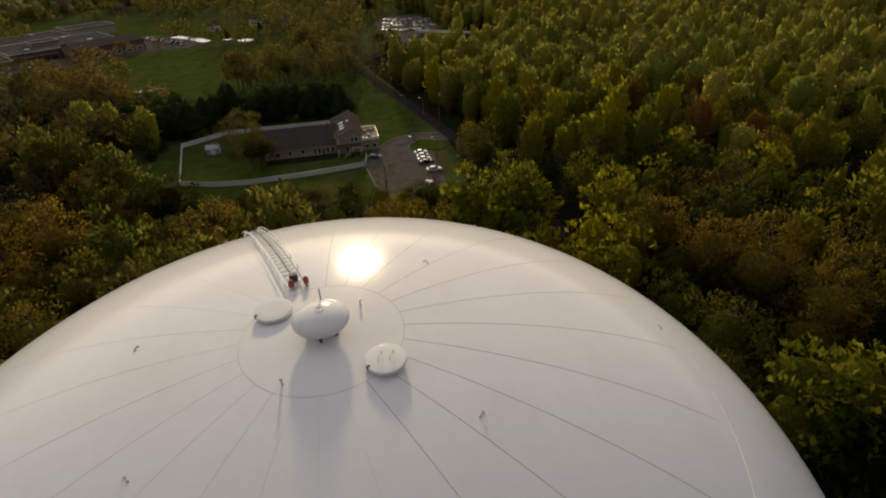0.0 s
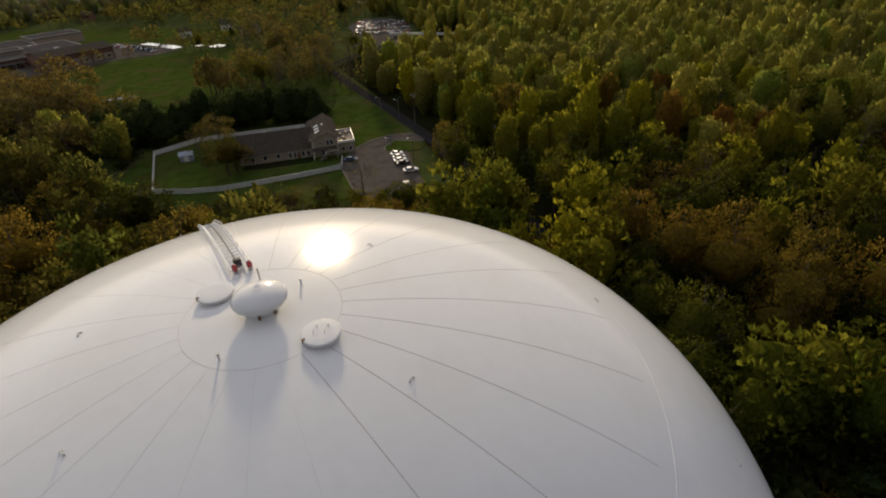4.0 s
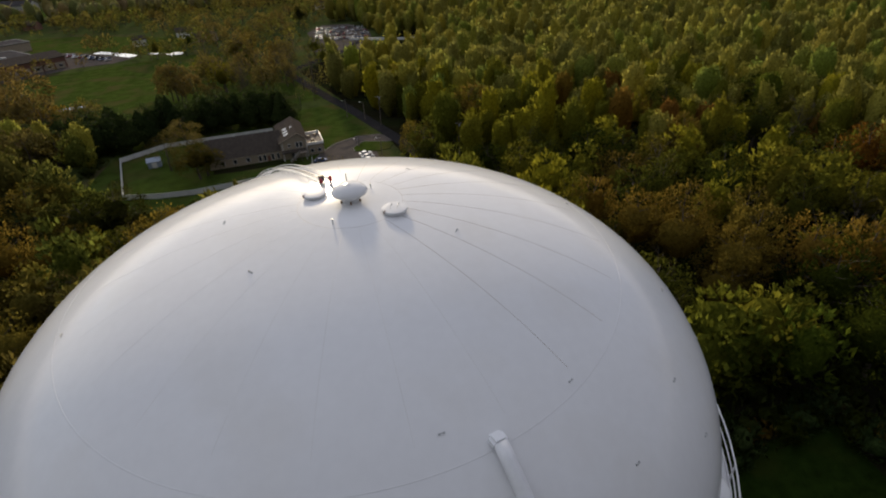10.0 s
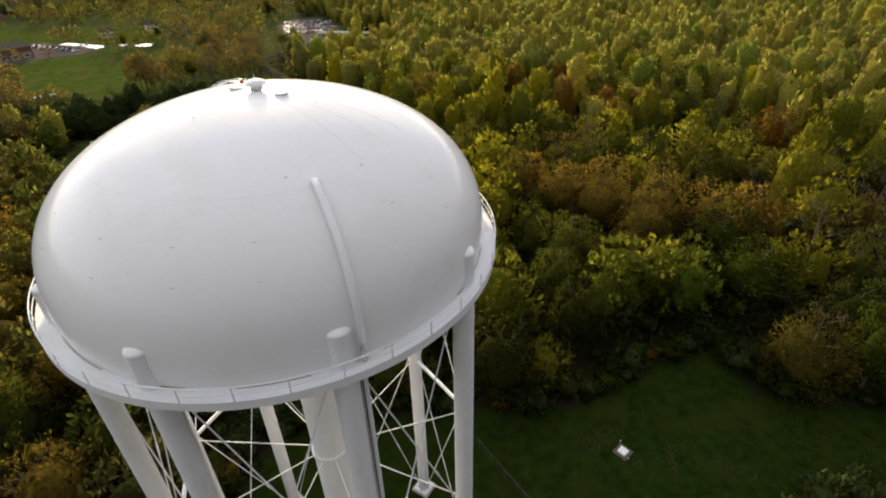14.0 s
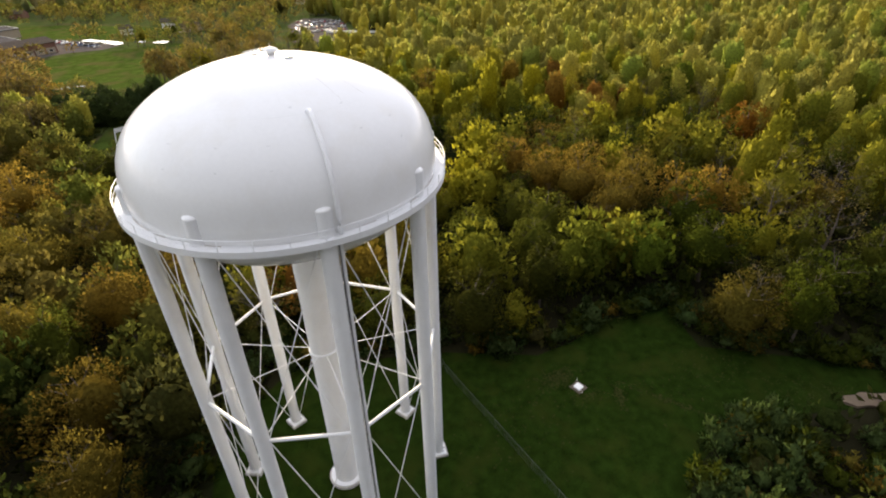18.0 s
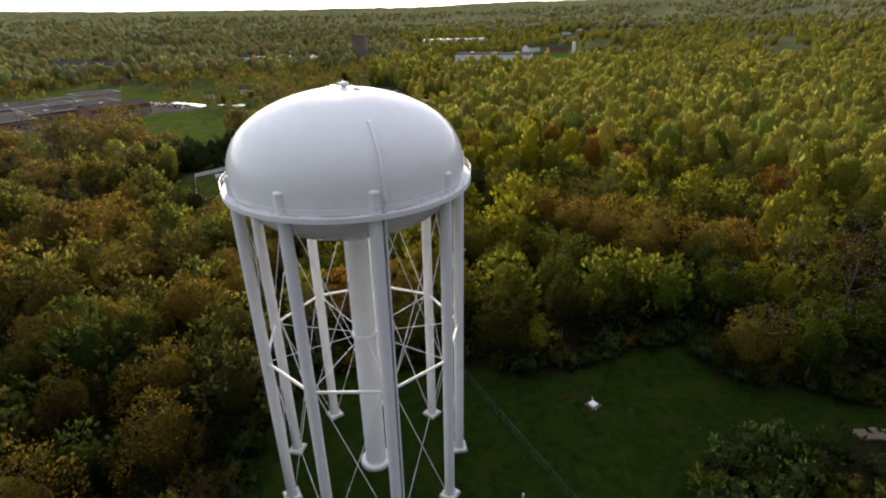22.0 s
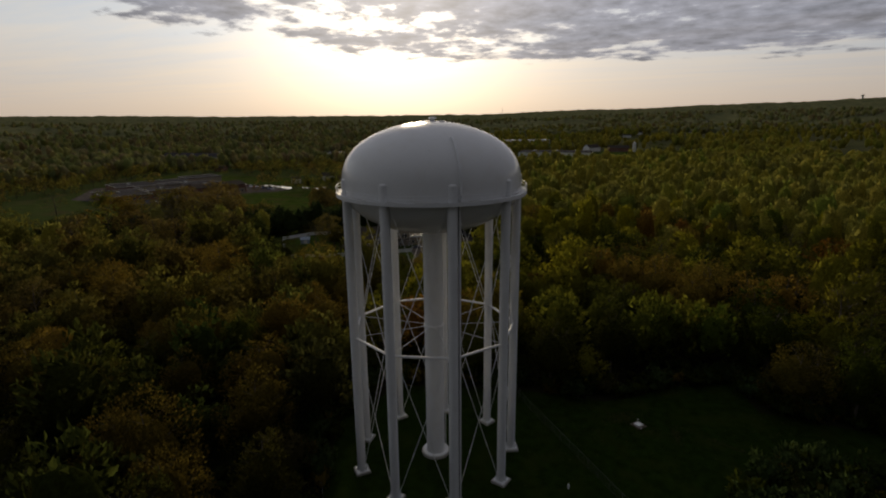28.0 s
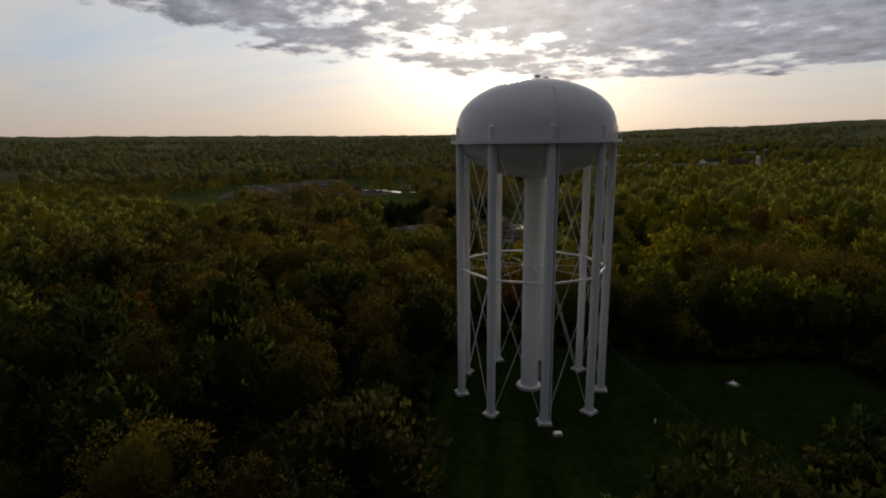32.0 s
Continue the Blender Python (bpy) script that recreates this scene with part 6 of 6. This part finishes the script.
def car_proto(paint):
    """A saloon about 4.6 m long, nose towards +X."""
    body = bmesh.new()
    side = [(-2.3, 0.35), (-2.32, 0.8), (-2.15, 0.98), (-1.2, 1.0), (0.75, 0.98), (1.9, 0.86), (2.28, 0.68), (2.3, 0.35)]
    rows = [[body.verts.new((x, y, z)) for x, z in side] for y in (-0.88, 0.88)]
    for i in range(len(side)):
        j = (i + 1) % len(side)
        body.faces.new((rows[0][i], rows[0][j], rows[1][j], rows[1][i]))
    body.faces.new(rows[0])
    body.faces.new(rows[1])
    bmesh.ops.recalc_face_normals(body, faces=body.faces)
    bmesh.ops.bevel(body, geom=list(body.edges), offset=0.05, segments=2, affect="EDGES")
    cab = bmesh.new()
    lo = [cab.verts.new(p) for p in ((-1.85, -0.82, 0.96), (1.05, -0.82, 0.96), (1.05, 0.82, 0.96), (-1.85, 0.82, 0.96))]
    hi = [cab.verts.new(p) for p in ((-1.15, -0.62, 1.42), (0.25, -0.62, 1.42), (0.25, 0.62, 1.42), (-1.15, 0.62, 1.42))]
    for i in range(4):
        cab.faces.new((lo[i], lo[(i + 1) % 4], hi[(i + 1) % 4], hi[i]))
    cab.faces.new(hi)
    bmesh.ops.recalc_face_normals(cab, faces=cab.faces)
    roof = box(bmesh.new(), (-0.45, 0, 1.44), (1.44, 1.26, 0.05), 0, 0.02)
    wheel = rod(bmesh.new(), (0, -0.11, 0), (0, 0.11, 0), 0.33, seg=16)
    rim = rod(bmesh.new(), (0, -0.12, 0), (0, 0.12, 0), 0.2, seg=12)
    return body, cab, roof, wheel, rim


CARS = {}


def car(color, x, y, rz, label, group, big=1.0, z=0.1):
    key = color
    if key not in CARS:
        names = ("body", "cabin_glass", "roof", "wheel", "rim")
        mats = (CAR_COLORS[color], GLASS, CAR_COLORS[color], RUBBER, GALV)
        meshes = []
        for n, bm, mt in zip(names, car_proto(color), mats):
            me = bpy.data.meshes.new(n)
            bm.to_mesh(me)
            bm.free()
            me.materials.append(mt)
            meshes.append(me)
        CARS[key] = meshes
    c = thing("car", label, "car", group, m=Matrix.Translation((x, y, z)) @ Matrix.Rotation(radians(rz), 4, "Z") @ Matrix.Diagonal((big, big, big, 1)))
    me = CARS[key]
    for n, d in (("body", me[0]), ("cabin_glass", me[1]), ("roof", me[2])):
        o = new(n, d)
        o.parent = c
    for wx in (-1.4, 1.42):
        for wy in (-0.8, 0.8):
            w = new("wheel", me[3])
            w.parent, w.location = c, (wx, wy, 0.33)
            r = new("rim", me[4])
            r.parent = w
    return c


PAINTS = ("white", "silver", "black", "blue", "red")
for c, x, y in ((0, 5.0, 159.6), (1, 5.6, 156.6), (0, 5.9, 153.6)):
    car(c, x, y, 12, PAINTS[c] + " saloon car parked on the lodge car park", "cars by the lodge")
car(2, 6.6, 151.2, 14, "black saloon car parked on the lodge car park", "cars by the lodge")
car(0, 8.8, 144.5, 8, "white van-like car parked on the lodge car park", "cars by the lodge", 1.08)
car(2, 6.8, 133.6, 95, "dark pickup parked at the car park edge", "cars by the lodge", 1.1)
car(3, -10.8, 157.8, 5, "dark blue car parked beside the white fence", "cars by the lodge")
for i in range(17):
    c = int(rng.choice([0, 0, 1, 1, 2, 3, 4]))
    t = i / 16
    car(c, -190 + 38 * t + rng.uniform(-.5, .5), 410 - 28 * t + 4.2 * (i % 2), 50 + rng.uniform(-4, 4), PAINTS[c] + " car in the row beside the school", "cars by the school")
for i in range(22):
    c = int(rng.choice([0, 1, 1, 2, 3, 4]))
    car(c, -262 + 4.4 * (i % 11) + rng.uniform(-1, 1), 348 - 2.4 * (i % 11) - 14 * (i // 11), 70 + rng.uniform(-4, 4), PAINTS[c] + " car parked before the school", "cars by the school")
for i in range(48):
    c = int(rng.choice([0, 0, 0, 1, 1, 2, 3, 4]))
    car(c, -14 + 3.3 * (i % 12) + rng.uniform(-.9, .9), 396 + 15 * (i // 12) + rng.uniform(-3, 3), float(rng.choice([80, 95, 20, 120])) + rng.uniform(-12, 12), PAINTS[c] + " car on the crowded car lot", "cars on the car lot")


wall = thing("barrier", "long pale concrete barrier before the car lot", "barrier")
for i in range(12):
    part("panel", box(bmesh.new(), (11 + 3.85 * i, 386.0 - 1.5 * i, 0.85), (4.05, 0.5, 1.7), math.atan2(-1.5, 3.85), 0.04), VINYL, wall)


def pole(x, y, h, label, lamp=False, wood=True):
    p = thing("street_lamp" if lamp else "utility_pole", label, "lamp" if lamp else "pole", "roadside poles", m=pose(x, y, 0))
    part("pole", rod(bmesh.new(), (0, 0, -0.3), (0, 0, h), 0.16, 0.10, 10), POLEWOOD if wood else GALV, p)
    if lamp:
        part("arm", rod(bmesh.new(), (0, 0, h - 0.2), (-1.3, 0, h + 0.1), 0.04), GALV, p)
        part("lamp_head", box(bmesh.new(), (-1.5, 0, h + 0.08), (0.6, 0.3, 0.16), 0, 0.04), WHITE, p, "pale lamp head")
    else:
        part("cross_arm", box(bmesh.new(), (0, 0, h - 0.7), (2.2, 0.12, 0.12)), POLEWOOD, p)
        part("transformer", rod(bmesh.new(), (0.32, 0, h - 1.8), (0.32, 0, h - 0.9), 0.22, seg=12), GALV, p, "grey can transformer")
        for dx in (-0.9, -0.3, 0.9):
            part("insulator", rod(bmesh.new(), (dx, 0, h - 0.64), (dx, 0, h - 0.45), 0.05), WHITE, p)


pole(13.4, 190, 12.5, "tall wooden utility pole beside the road")
pole(37, 150, 12.0, "wooden utility pole among the trees")
pole(7.5, 200, 7.5, "wooden lamp post beside the road", True)
pole(0.3, 205, 7.5, "wooden lamp post on the lawn edge", True)
pole(10.4, 155, 7.5, "lamp post at the grass island", True)
pole(3.0, 168.5, 3.2, "short lamp post at the grass island", True)


def build_school():
    s = thing("school", "sprawling low brick school with grey flat roofs", "school", m=pose(-178.7, 366.3, 0, 0, 0, 45))

    def block(x0, y0, x1, y1, h, wall, roof, name, label=""):
        part(name + "_wall", box(bmesh.new(), ((x0 + x1) / 2, (y0 + y1) / 2, h / 2), (x1 - x0, y1 - y0, h)), wall, s)
        part(name + "_roof", box(bmesh.new(), ((x0 + x1) / 2, (y0 + y1) / 2, h + 0.25), (x1 - x0 + 0.8, y1 - y0 + 0.8, 0.5), 0, 0.05), roof, s, label)
        # pale strips added round the roof edges as bright rim lines
        bm = bmesh.new()
        for y in (y0 - 0.2, y1 + 0.2):
            box(bm, ((x0 + x1) / 2, y, h + 0.62), (x1 - x0 + 0.9, 0.35, 0.35))
        for x in (x0 - 0.2, x1 + 0.2):
            box(bm, (x, (y0 + y1) / 2, h + 0.622), (0.35, y1 - y0 + 0.05, 0.34))
        part(name + "_edge_strip", bm, CONC, s, "pale parapet edge")

    part("gym_wall", gable_wall(bmesh.new(), -34, 8, 0, 26, 7.0, 9.0), BRICK, s, "red brick wall")
    part("gym_band", box(bmesh.new(), (-13, -0.06, 1.9), (42.1, 0.3, 3.8)), SIDING, s, "pale lower wall band")
    for i in range(7):
        part("pier", box(bmesh.new(), (-33.5 + 6.8 * i, -0.15, 3.2), (0.9, 0.5, 6.4)), BRICK, s, "red brick pier")
    part("gym_roof", gable(bmesh.new(), -34, 8, 0, 26, 7.0, 9.3, over=0.8), SHINGLE, s, "dark brown roof")
    for i in range(6):
        window(s, -30 + 6.8 * i, -0.3, 2.0, 2.2, 1.5)
    block(-62, 30, 4, 74, 4.6, BRICK, ROOFGREY, "wing")
    block(-74, 78, -12, 116, 4.2, BRICK, ROOFGREY, "wing")
    block(-96, 14, -64, 62, 4.2, BRICK, ROOFGREY, "wing")
    block(-10, 92, 24, 116, 6.0, SIDING, ROOFGREY, "hall")
    block(-44, 50, -28, 64, 6.6, SIDING, ROOFGREY, "hall")
    for i in range(6):
        window(s, -60 + 4.2 * i, 29.9, 2.1, 2.6, 1.6)
    for i in range(7):
        window(s, -94 + 4.2 * i, 13.9, 2.1, 2.4, 1.6)
    part("canopy", box(bmesh.new(), (-47, 26.5, 3.2), (22, 6, 0.3)), ROOFGREY, s, "grey entrance canopy")
    for i in range(5):
        part("canopy_post", rod(bmesh.new(), (-56.5 + 4.8 * i, 24, 0), (-56.5 + 4.8 * i, 24, 3.1), 0.12), WHITE, s)
    for x, y, z in ((-50, 38, 5.6), (-12, 40, 5.6), (-20, 66, 5.6), (-60, 96, 5.2), (-30, 104, 5.2), (-82, 40, 5.2)):
        part("roof_unit", box(bmesh.new(), (x, y, z), (3, 2.2, 1.5), 0, 0.1), GALV, s, "roof ventilation unit")


build_school()
sheet("water", [(-173, 413), (-158, 403), (-150, 395), (-141, 387), (-136, 391), (-140, 397), (-150, 405), (-168, 418)], 0.17, WATER, label="shallow still water reflecting the sky", category="pond")
sheet("water", [(-133, 395), (-124, 391), (-122, 394), (-131, 398)], 0.17, WATER, label="narrow pool reflecting the sky", category="pond")
sheet("water", [(-117, 388), (-113, 383), (-106, 383), (-105, 389), (-111, 394)], 0.17, WATER, label="small pool reflecting the sky", category="pond")
sheet("water", [(-137, 262), (-132, 260.5), (-121, 265.5), (-125, 267), (-133, 265)], 0.1, WATER, label="puddle in the meadow", category="pond")


def house(x, y, w, d, h, rz, wall, roof, label, storeys=1):
    g = thing("house", label, "house", "far houses", m=pose(x, y, swell(x, y), 0, 0, rz))
    part("wall", gable_wall(bmesh.new(), -w / 2, w / 2, -d / 2, d / 2, h, h + d * 0.3), wall, g)
    part("roof", gable(bmesh.new(), -w / 2, w / 2, -d / 2, d / 2, h + 0.05, h + d * 0.3 + 0.15), roof, g)
    n = max(2, int(w / 4))
    for s in range(storeys):
        for i in range(n):
            window(g, -w / 2 + (i + 0.5) * w / n, -d / 2 - 0.05, 1.6 + 2.8 * s, 1.2, 1.3)
    part("door", box(bmesh.new(), (w * 0.1, -d / 2 - 0.05, 1.05), (1.0, 0.12, 2.1)), DARK, g)


def flat_block(name, x, y, w, d, h, rz, wall, roof, label, rows, cols, cat):
    g = thing(name, label, cat, "far buildings", m=pose(x, y, swell(x, y), 0, 0, rz))
    part("wall", box(bmesh.new(), (0, 0, h / 2), (w, d, h)), wall, g)
    part("roof", box(bmesh.new(), (0, 0, h + 0.3), (w + 0.6, d + 0.6, 0.6), 0, 0.05), roof, g)
    for r in range(rows):
        for c in range(cols):
            window(g, -w / 2 + (c + 0.5) * w / cols, -d / 2 - 0.05, 2.0 + r * (h - 2) / rows, w / cols * 0.55, min(1.6, h / rows * 0.5))
    for i in range(3):
        part("roof_unit", box(bmesh.new(), (-w * 0.3 + w * 0.3 * i, 0, h + 1.2), (w * 0.06, d * 0.12, 1.4)), GALV, g)


house(-146, 434, 9, 8, 4.5, 20, WHITE, SHINGLE, "small white gabled house by the water", 1)
house(-98, 430, 16, 9, 4.5, -10, SIDING, ROOFGREY, "tan house with a grey roof among trees")
house(-118, 455, 12, 9, 5, 15, WHITE, SHINGLE, "pale house among trees")
flat_block("apartment_tower", -19, 755, 19, 18, 36, -12, DARKBRICK, ROOFGREY, "dark brown apartment tower over the trees", 11, 6, "building")
flat_block("warehouse", 168, 694, 104, 40, 12, -18, WHITE, ROOFGREY, "long pale warehouse with a grey roof", 1, 12, "warehouse")
flat_block("warehouse", 168, 1085, 130, 30, 9, 4, WHITE, SKYLIGHT, "long white industrial hall", 1, 16, "warehouse")
for i, (x, y, w) in enumerate(((-196, 828, 26), (-164, 812, 34), (-128, 806, 28), (-92, 800, 22), (70, 815, 30), (104, 806, 24))):
    flat_block("shop", x, y, w, 16, 6, -8 + 5 * (i % 3), WHITE, [ROOFGREY, CONC][i % 2], "low white shop building among far trees", 1, 6, "building")
house(262, 840, 26, 16, 8, 30, WHITE, SHINGLE, "white gabled barn at the fields")
house(306, 832, 34, 14, 7, -12, BRICK, SHINGLE, "dark red barn beside a silo")
silo = thing("silo", "white farm silo beside a barn", "silo", "far buildings", m=pose(330, 822, swell(330, 822)))
part("shaft", rod(bmesh.new(), (0, 0, -1), (0, 0, 15), 3, 3, 20), WHITE, silo)
part("dome", rod(bmesh.new(), (0, 0, 15), (0, 0, 17), 3, 0.6, 20), GALV, silo)
for i in range(4):
    house(-425 + 25 * i, 742 - 6 * i + rng.uniform(-5, 5), 22, 15, 8.0, -16 + rng.uniform(-6, 6), [SIDING, CONC][i % 2], ROOFGREY, "grey apartment row behind blossoming trees", 2)
for i in range(26):
    x, y = rng.uniform(-300, 60), rng.uniform(560, 980)
    if abs(x + 19) < 40 and abs(y - 760) < 40:
        continue
    house(x, y, rng.uniform(11, 20), rng.uniform(8, 11), rng.uniform(4, 6), rng.uniform(-30, 30), [WHITE, SIDING, BRICK, WHITE][i % 4], [SHINGLE, ROOFGREY][i % 2], ["small white house among far trees", "small tan house among far trees", "small brick house among far trees", "pale house among far trees"][i % 4], 1 + i % 2)
for i in range(16):
    x, y = rng.uniform(240, 900), rng.uniform(1000, 1900)
    house(x, y, rng.uniform(12, 26), rng.uniform(8, 12), 5, rng.uniform(-30, 30), WHITE, ROOFGREY, "pale house on the far slope")
mast = thing("radio_mast", "thin far radio mast on the horizon", "mast", m=pose(375, 3300, swell(375, 3300)))
part("lattice", rod(bmesh.new(), (0, 0, 0), (0, 0, 62), 1.2, 0.4, 4), GALV, mast)
part("beacon", rod(bmesh.new(), (0, 0, 62), (0, 0, 64), 0.6, seg=6), DARK, mast)
fx, fy = 2400, 3000
ridge_tower = thing("far_water_tank", "tiny far water tank on the ridge", "tank", m=pose(fx, fy, swell(fx, fy)))
part("shaft", rod(bmesh.new(), (0, 0, 0), (0, 0, 24), 4, 4, 10), CONC, ridge_tower)
part("bowl", rod(bmesh.new(), (0, 0, 24), (0, 0, 33), 8, 8, 12), CONC, ridge_tower)

for x0, x1, y0, y1 in FAR_OPEN:
    bm = bmesh.new()
    grid = [[bm.verts.new((x, y, swell(x, y) + (0.6 if x0 < x < x1 and y0 < y < y1 else -0.6))) for x in np.linspace(x0, x1, 12)] for y in np.linspace(y0, y1, 10)]
    for a, b in zip(grid, grid[1:]):
        for k in range(11):
            bm.faces.new((a[k], a[k + 1], b[k + 1], b[k]))
    tagged(part("field", bm, LAWN, None, smooth=True), "far green field among the woods", "field", kind="structure")

# shrubs along the edge of the clearing
SHRUB = [(quads_mesh("foliage", q[0], [LEAVES[k], CROWNS[k]], normals=q[1], mats=q[2])) for k, q in (("s", crown_quads(71, 3.2, 2.3, 0.1, 14, 180, 0.37, slim=0.75)), ("g", crown_quads(72, 2.8, 2.1, 0.1, 14, 170, 0.35, slim=0.75)), ("b", crown_quads(73, 2.6, 1.9, 0.3, 14, 170, 0.31, slim=0.75)))]
bm = bmesh.new()
for i in range(5):
    rod(bm, (0, 0, -0.1), (math.cos(i * 1.26) * 1.1, math.sin(i * 1.26) * 1.1, 2.0), 0.05, 0.015, 5)
STEMS = bpy.data.meshes.new("stem")
bm.to_mesh(STEMS)
bm.free()
STEMS.materials.append(BARK)


def shrub(x, y, s):
    k = int(rng.choice([0, 0, 0, 1, 1, 2]))
    e = thing("shrub", ["leafy green shrub in rough grass", "bright green shrub in rough grass", "bronze shrub in rough grass"][k], "shrub", "shrubs round the lawns",
              m=Matrix.Translation((x, y, 0)) @ Matrix.Rotation(rng.uniform(0, 6.28), 4, "Z") @ Matrix.Diagonal((s, s, s * rng.uniform(0.8, 1.2), 1)))
    for n, me in (("stem", STEMS), ("foliage", SHRUB[k])):
        o = new(n, me)
        o.parent = e


EDGE = CLEARING + CLEARING[:1]
for (ax, ay), (bx, by) in zip(EDGE, EDGE[1:]):
    ln = math.hypot(bx - ax, by - ay)
    for i in range(int(ln / 1.1)):
        t = rng.uniform()
        x, y = ax + (bx - ax) * t, ay + (by - ay) * t
        cx, cy = x - 25, y + 3
        c = math.hypot(cx, cy)
        off = rng.uniform(0.2, 6.5)
        x, y = x + cx / c * off, y + cy / c * off
        if inside(x, y, CLEARING) or (abs(x) < 12 and y < -28):
            continue
        shrub(x, y, rng.uniform(0.6, 1.5))
# rough bushes before the lodge
rough = [(x, y, 0.0, rng.uniform(1.4, 2.3)) for x, y in low_spots] + [(rng.uniform(-74, 18), rng.uniform(99, 128), 0.0, rng.uniform(0.9, 2.0)) for i in range(80)]
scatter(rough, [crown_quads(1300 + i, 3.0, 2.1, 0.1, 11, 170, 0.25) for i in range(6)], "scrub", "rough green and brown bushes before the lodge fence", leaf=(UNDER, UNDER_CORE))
# low scrub in the corner of the lawn
for i in range(95):
    x, y = rng.uniform(46, 94), rng.uniform(-32, -6)
    if not any(inside(x + a, y + b, CLEARING) for a, b in ((0, 0), (0, 1.5), (-1.5, 0))) and not (x > 79 and y > -12):
        shrub(x, y, rng.uniform(0.7, 1.5))

# uneven tufts on the tower lawn
tufts = []
for i in range(14000):
    x, y = rng.uniform(-20, 95), rng.uniform(-38, 25)
    if not inside(x, y, CLEARING):
        continue
    a, h, w = rng.uniform(0, 3.14), rng.uniform(0.03, 0.10), rng.uniform(0.06, 0.18)
    dx, dy = math.cos(a) * w, math.sin(a) * w
    lx, ly = rng.uniform(-.1, .1), rng.uniform(-.1, .1)
    tufts.append([(x - dx, y - dy, 0.04), (x + dx, y + dy, 0.04), (x + dx * 0.6 + lx, y + dy * 0.6 + ly, 0.04 + h), (x - dx * 0.6 + lx, y - dy * 0.6 + ly, 0.04 + h)])
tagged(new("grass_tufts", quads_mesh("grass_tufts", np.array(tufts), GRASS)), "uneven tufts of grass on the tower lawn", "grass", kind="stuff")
# dry and trampled grass round the cover and along an old track
dry = []
for cx, cy, sx, sy, turn, n in ((38.6, 10.6, 1.9, 1.0, 0.3, 520), (47.2, 4.2, 0.5, 1.5, -0.3, 200), (41.5, 6.0, 1.6, 1.2, 0.0, 120), (56, 0, 5.5, 0.35, -0.75, 260), (66, 6, 9, 3, 0.2, 260), (30, 2, 7, 5, 0.4, 260), (80, -3, 5, 2.2, -0.3, 320)):
    for i in range(n):
        u, v = rng.normal() * sx, rng.normal() * sy
        x, y = cx + u * math.cos(turn) - v * math.sin(turn), cy + u * math.sin(turn) + v * math.cos(turn)
        a, h, w = rng.uniform(0, 3.14), rng.uniform(0.03, 0.09), rng.uniform(0.08, 0.24)
        dx, dy, lx, ly = math.cos(a) * w, math.sin(a) * w, rng.uniform(-.25, .25), rng.uniform(-.25, .25)
        if inside(x, y, CLEARING):
            dry.append([(x - dx, y - dy, 0.06), (x + dx, y + dy, 0.06), (x + dx * 0.7 + lx, y + dy * 0.7 + ly, 0.06 + h), (x - dx * 0.7 + lx, y - dy * 0.7 + ly, 0.06 + h)])
tagged(new("dry_grass", quads_mesh("dry_grass", np.array(dry), WORN)), "dry trampled grass in patches on the tower lawn", "grass", kind="stuff")
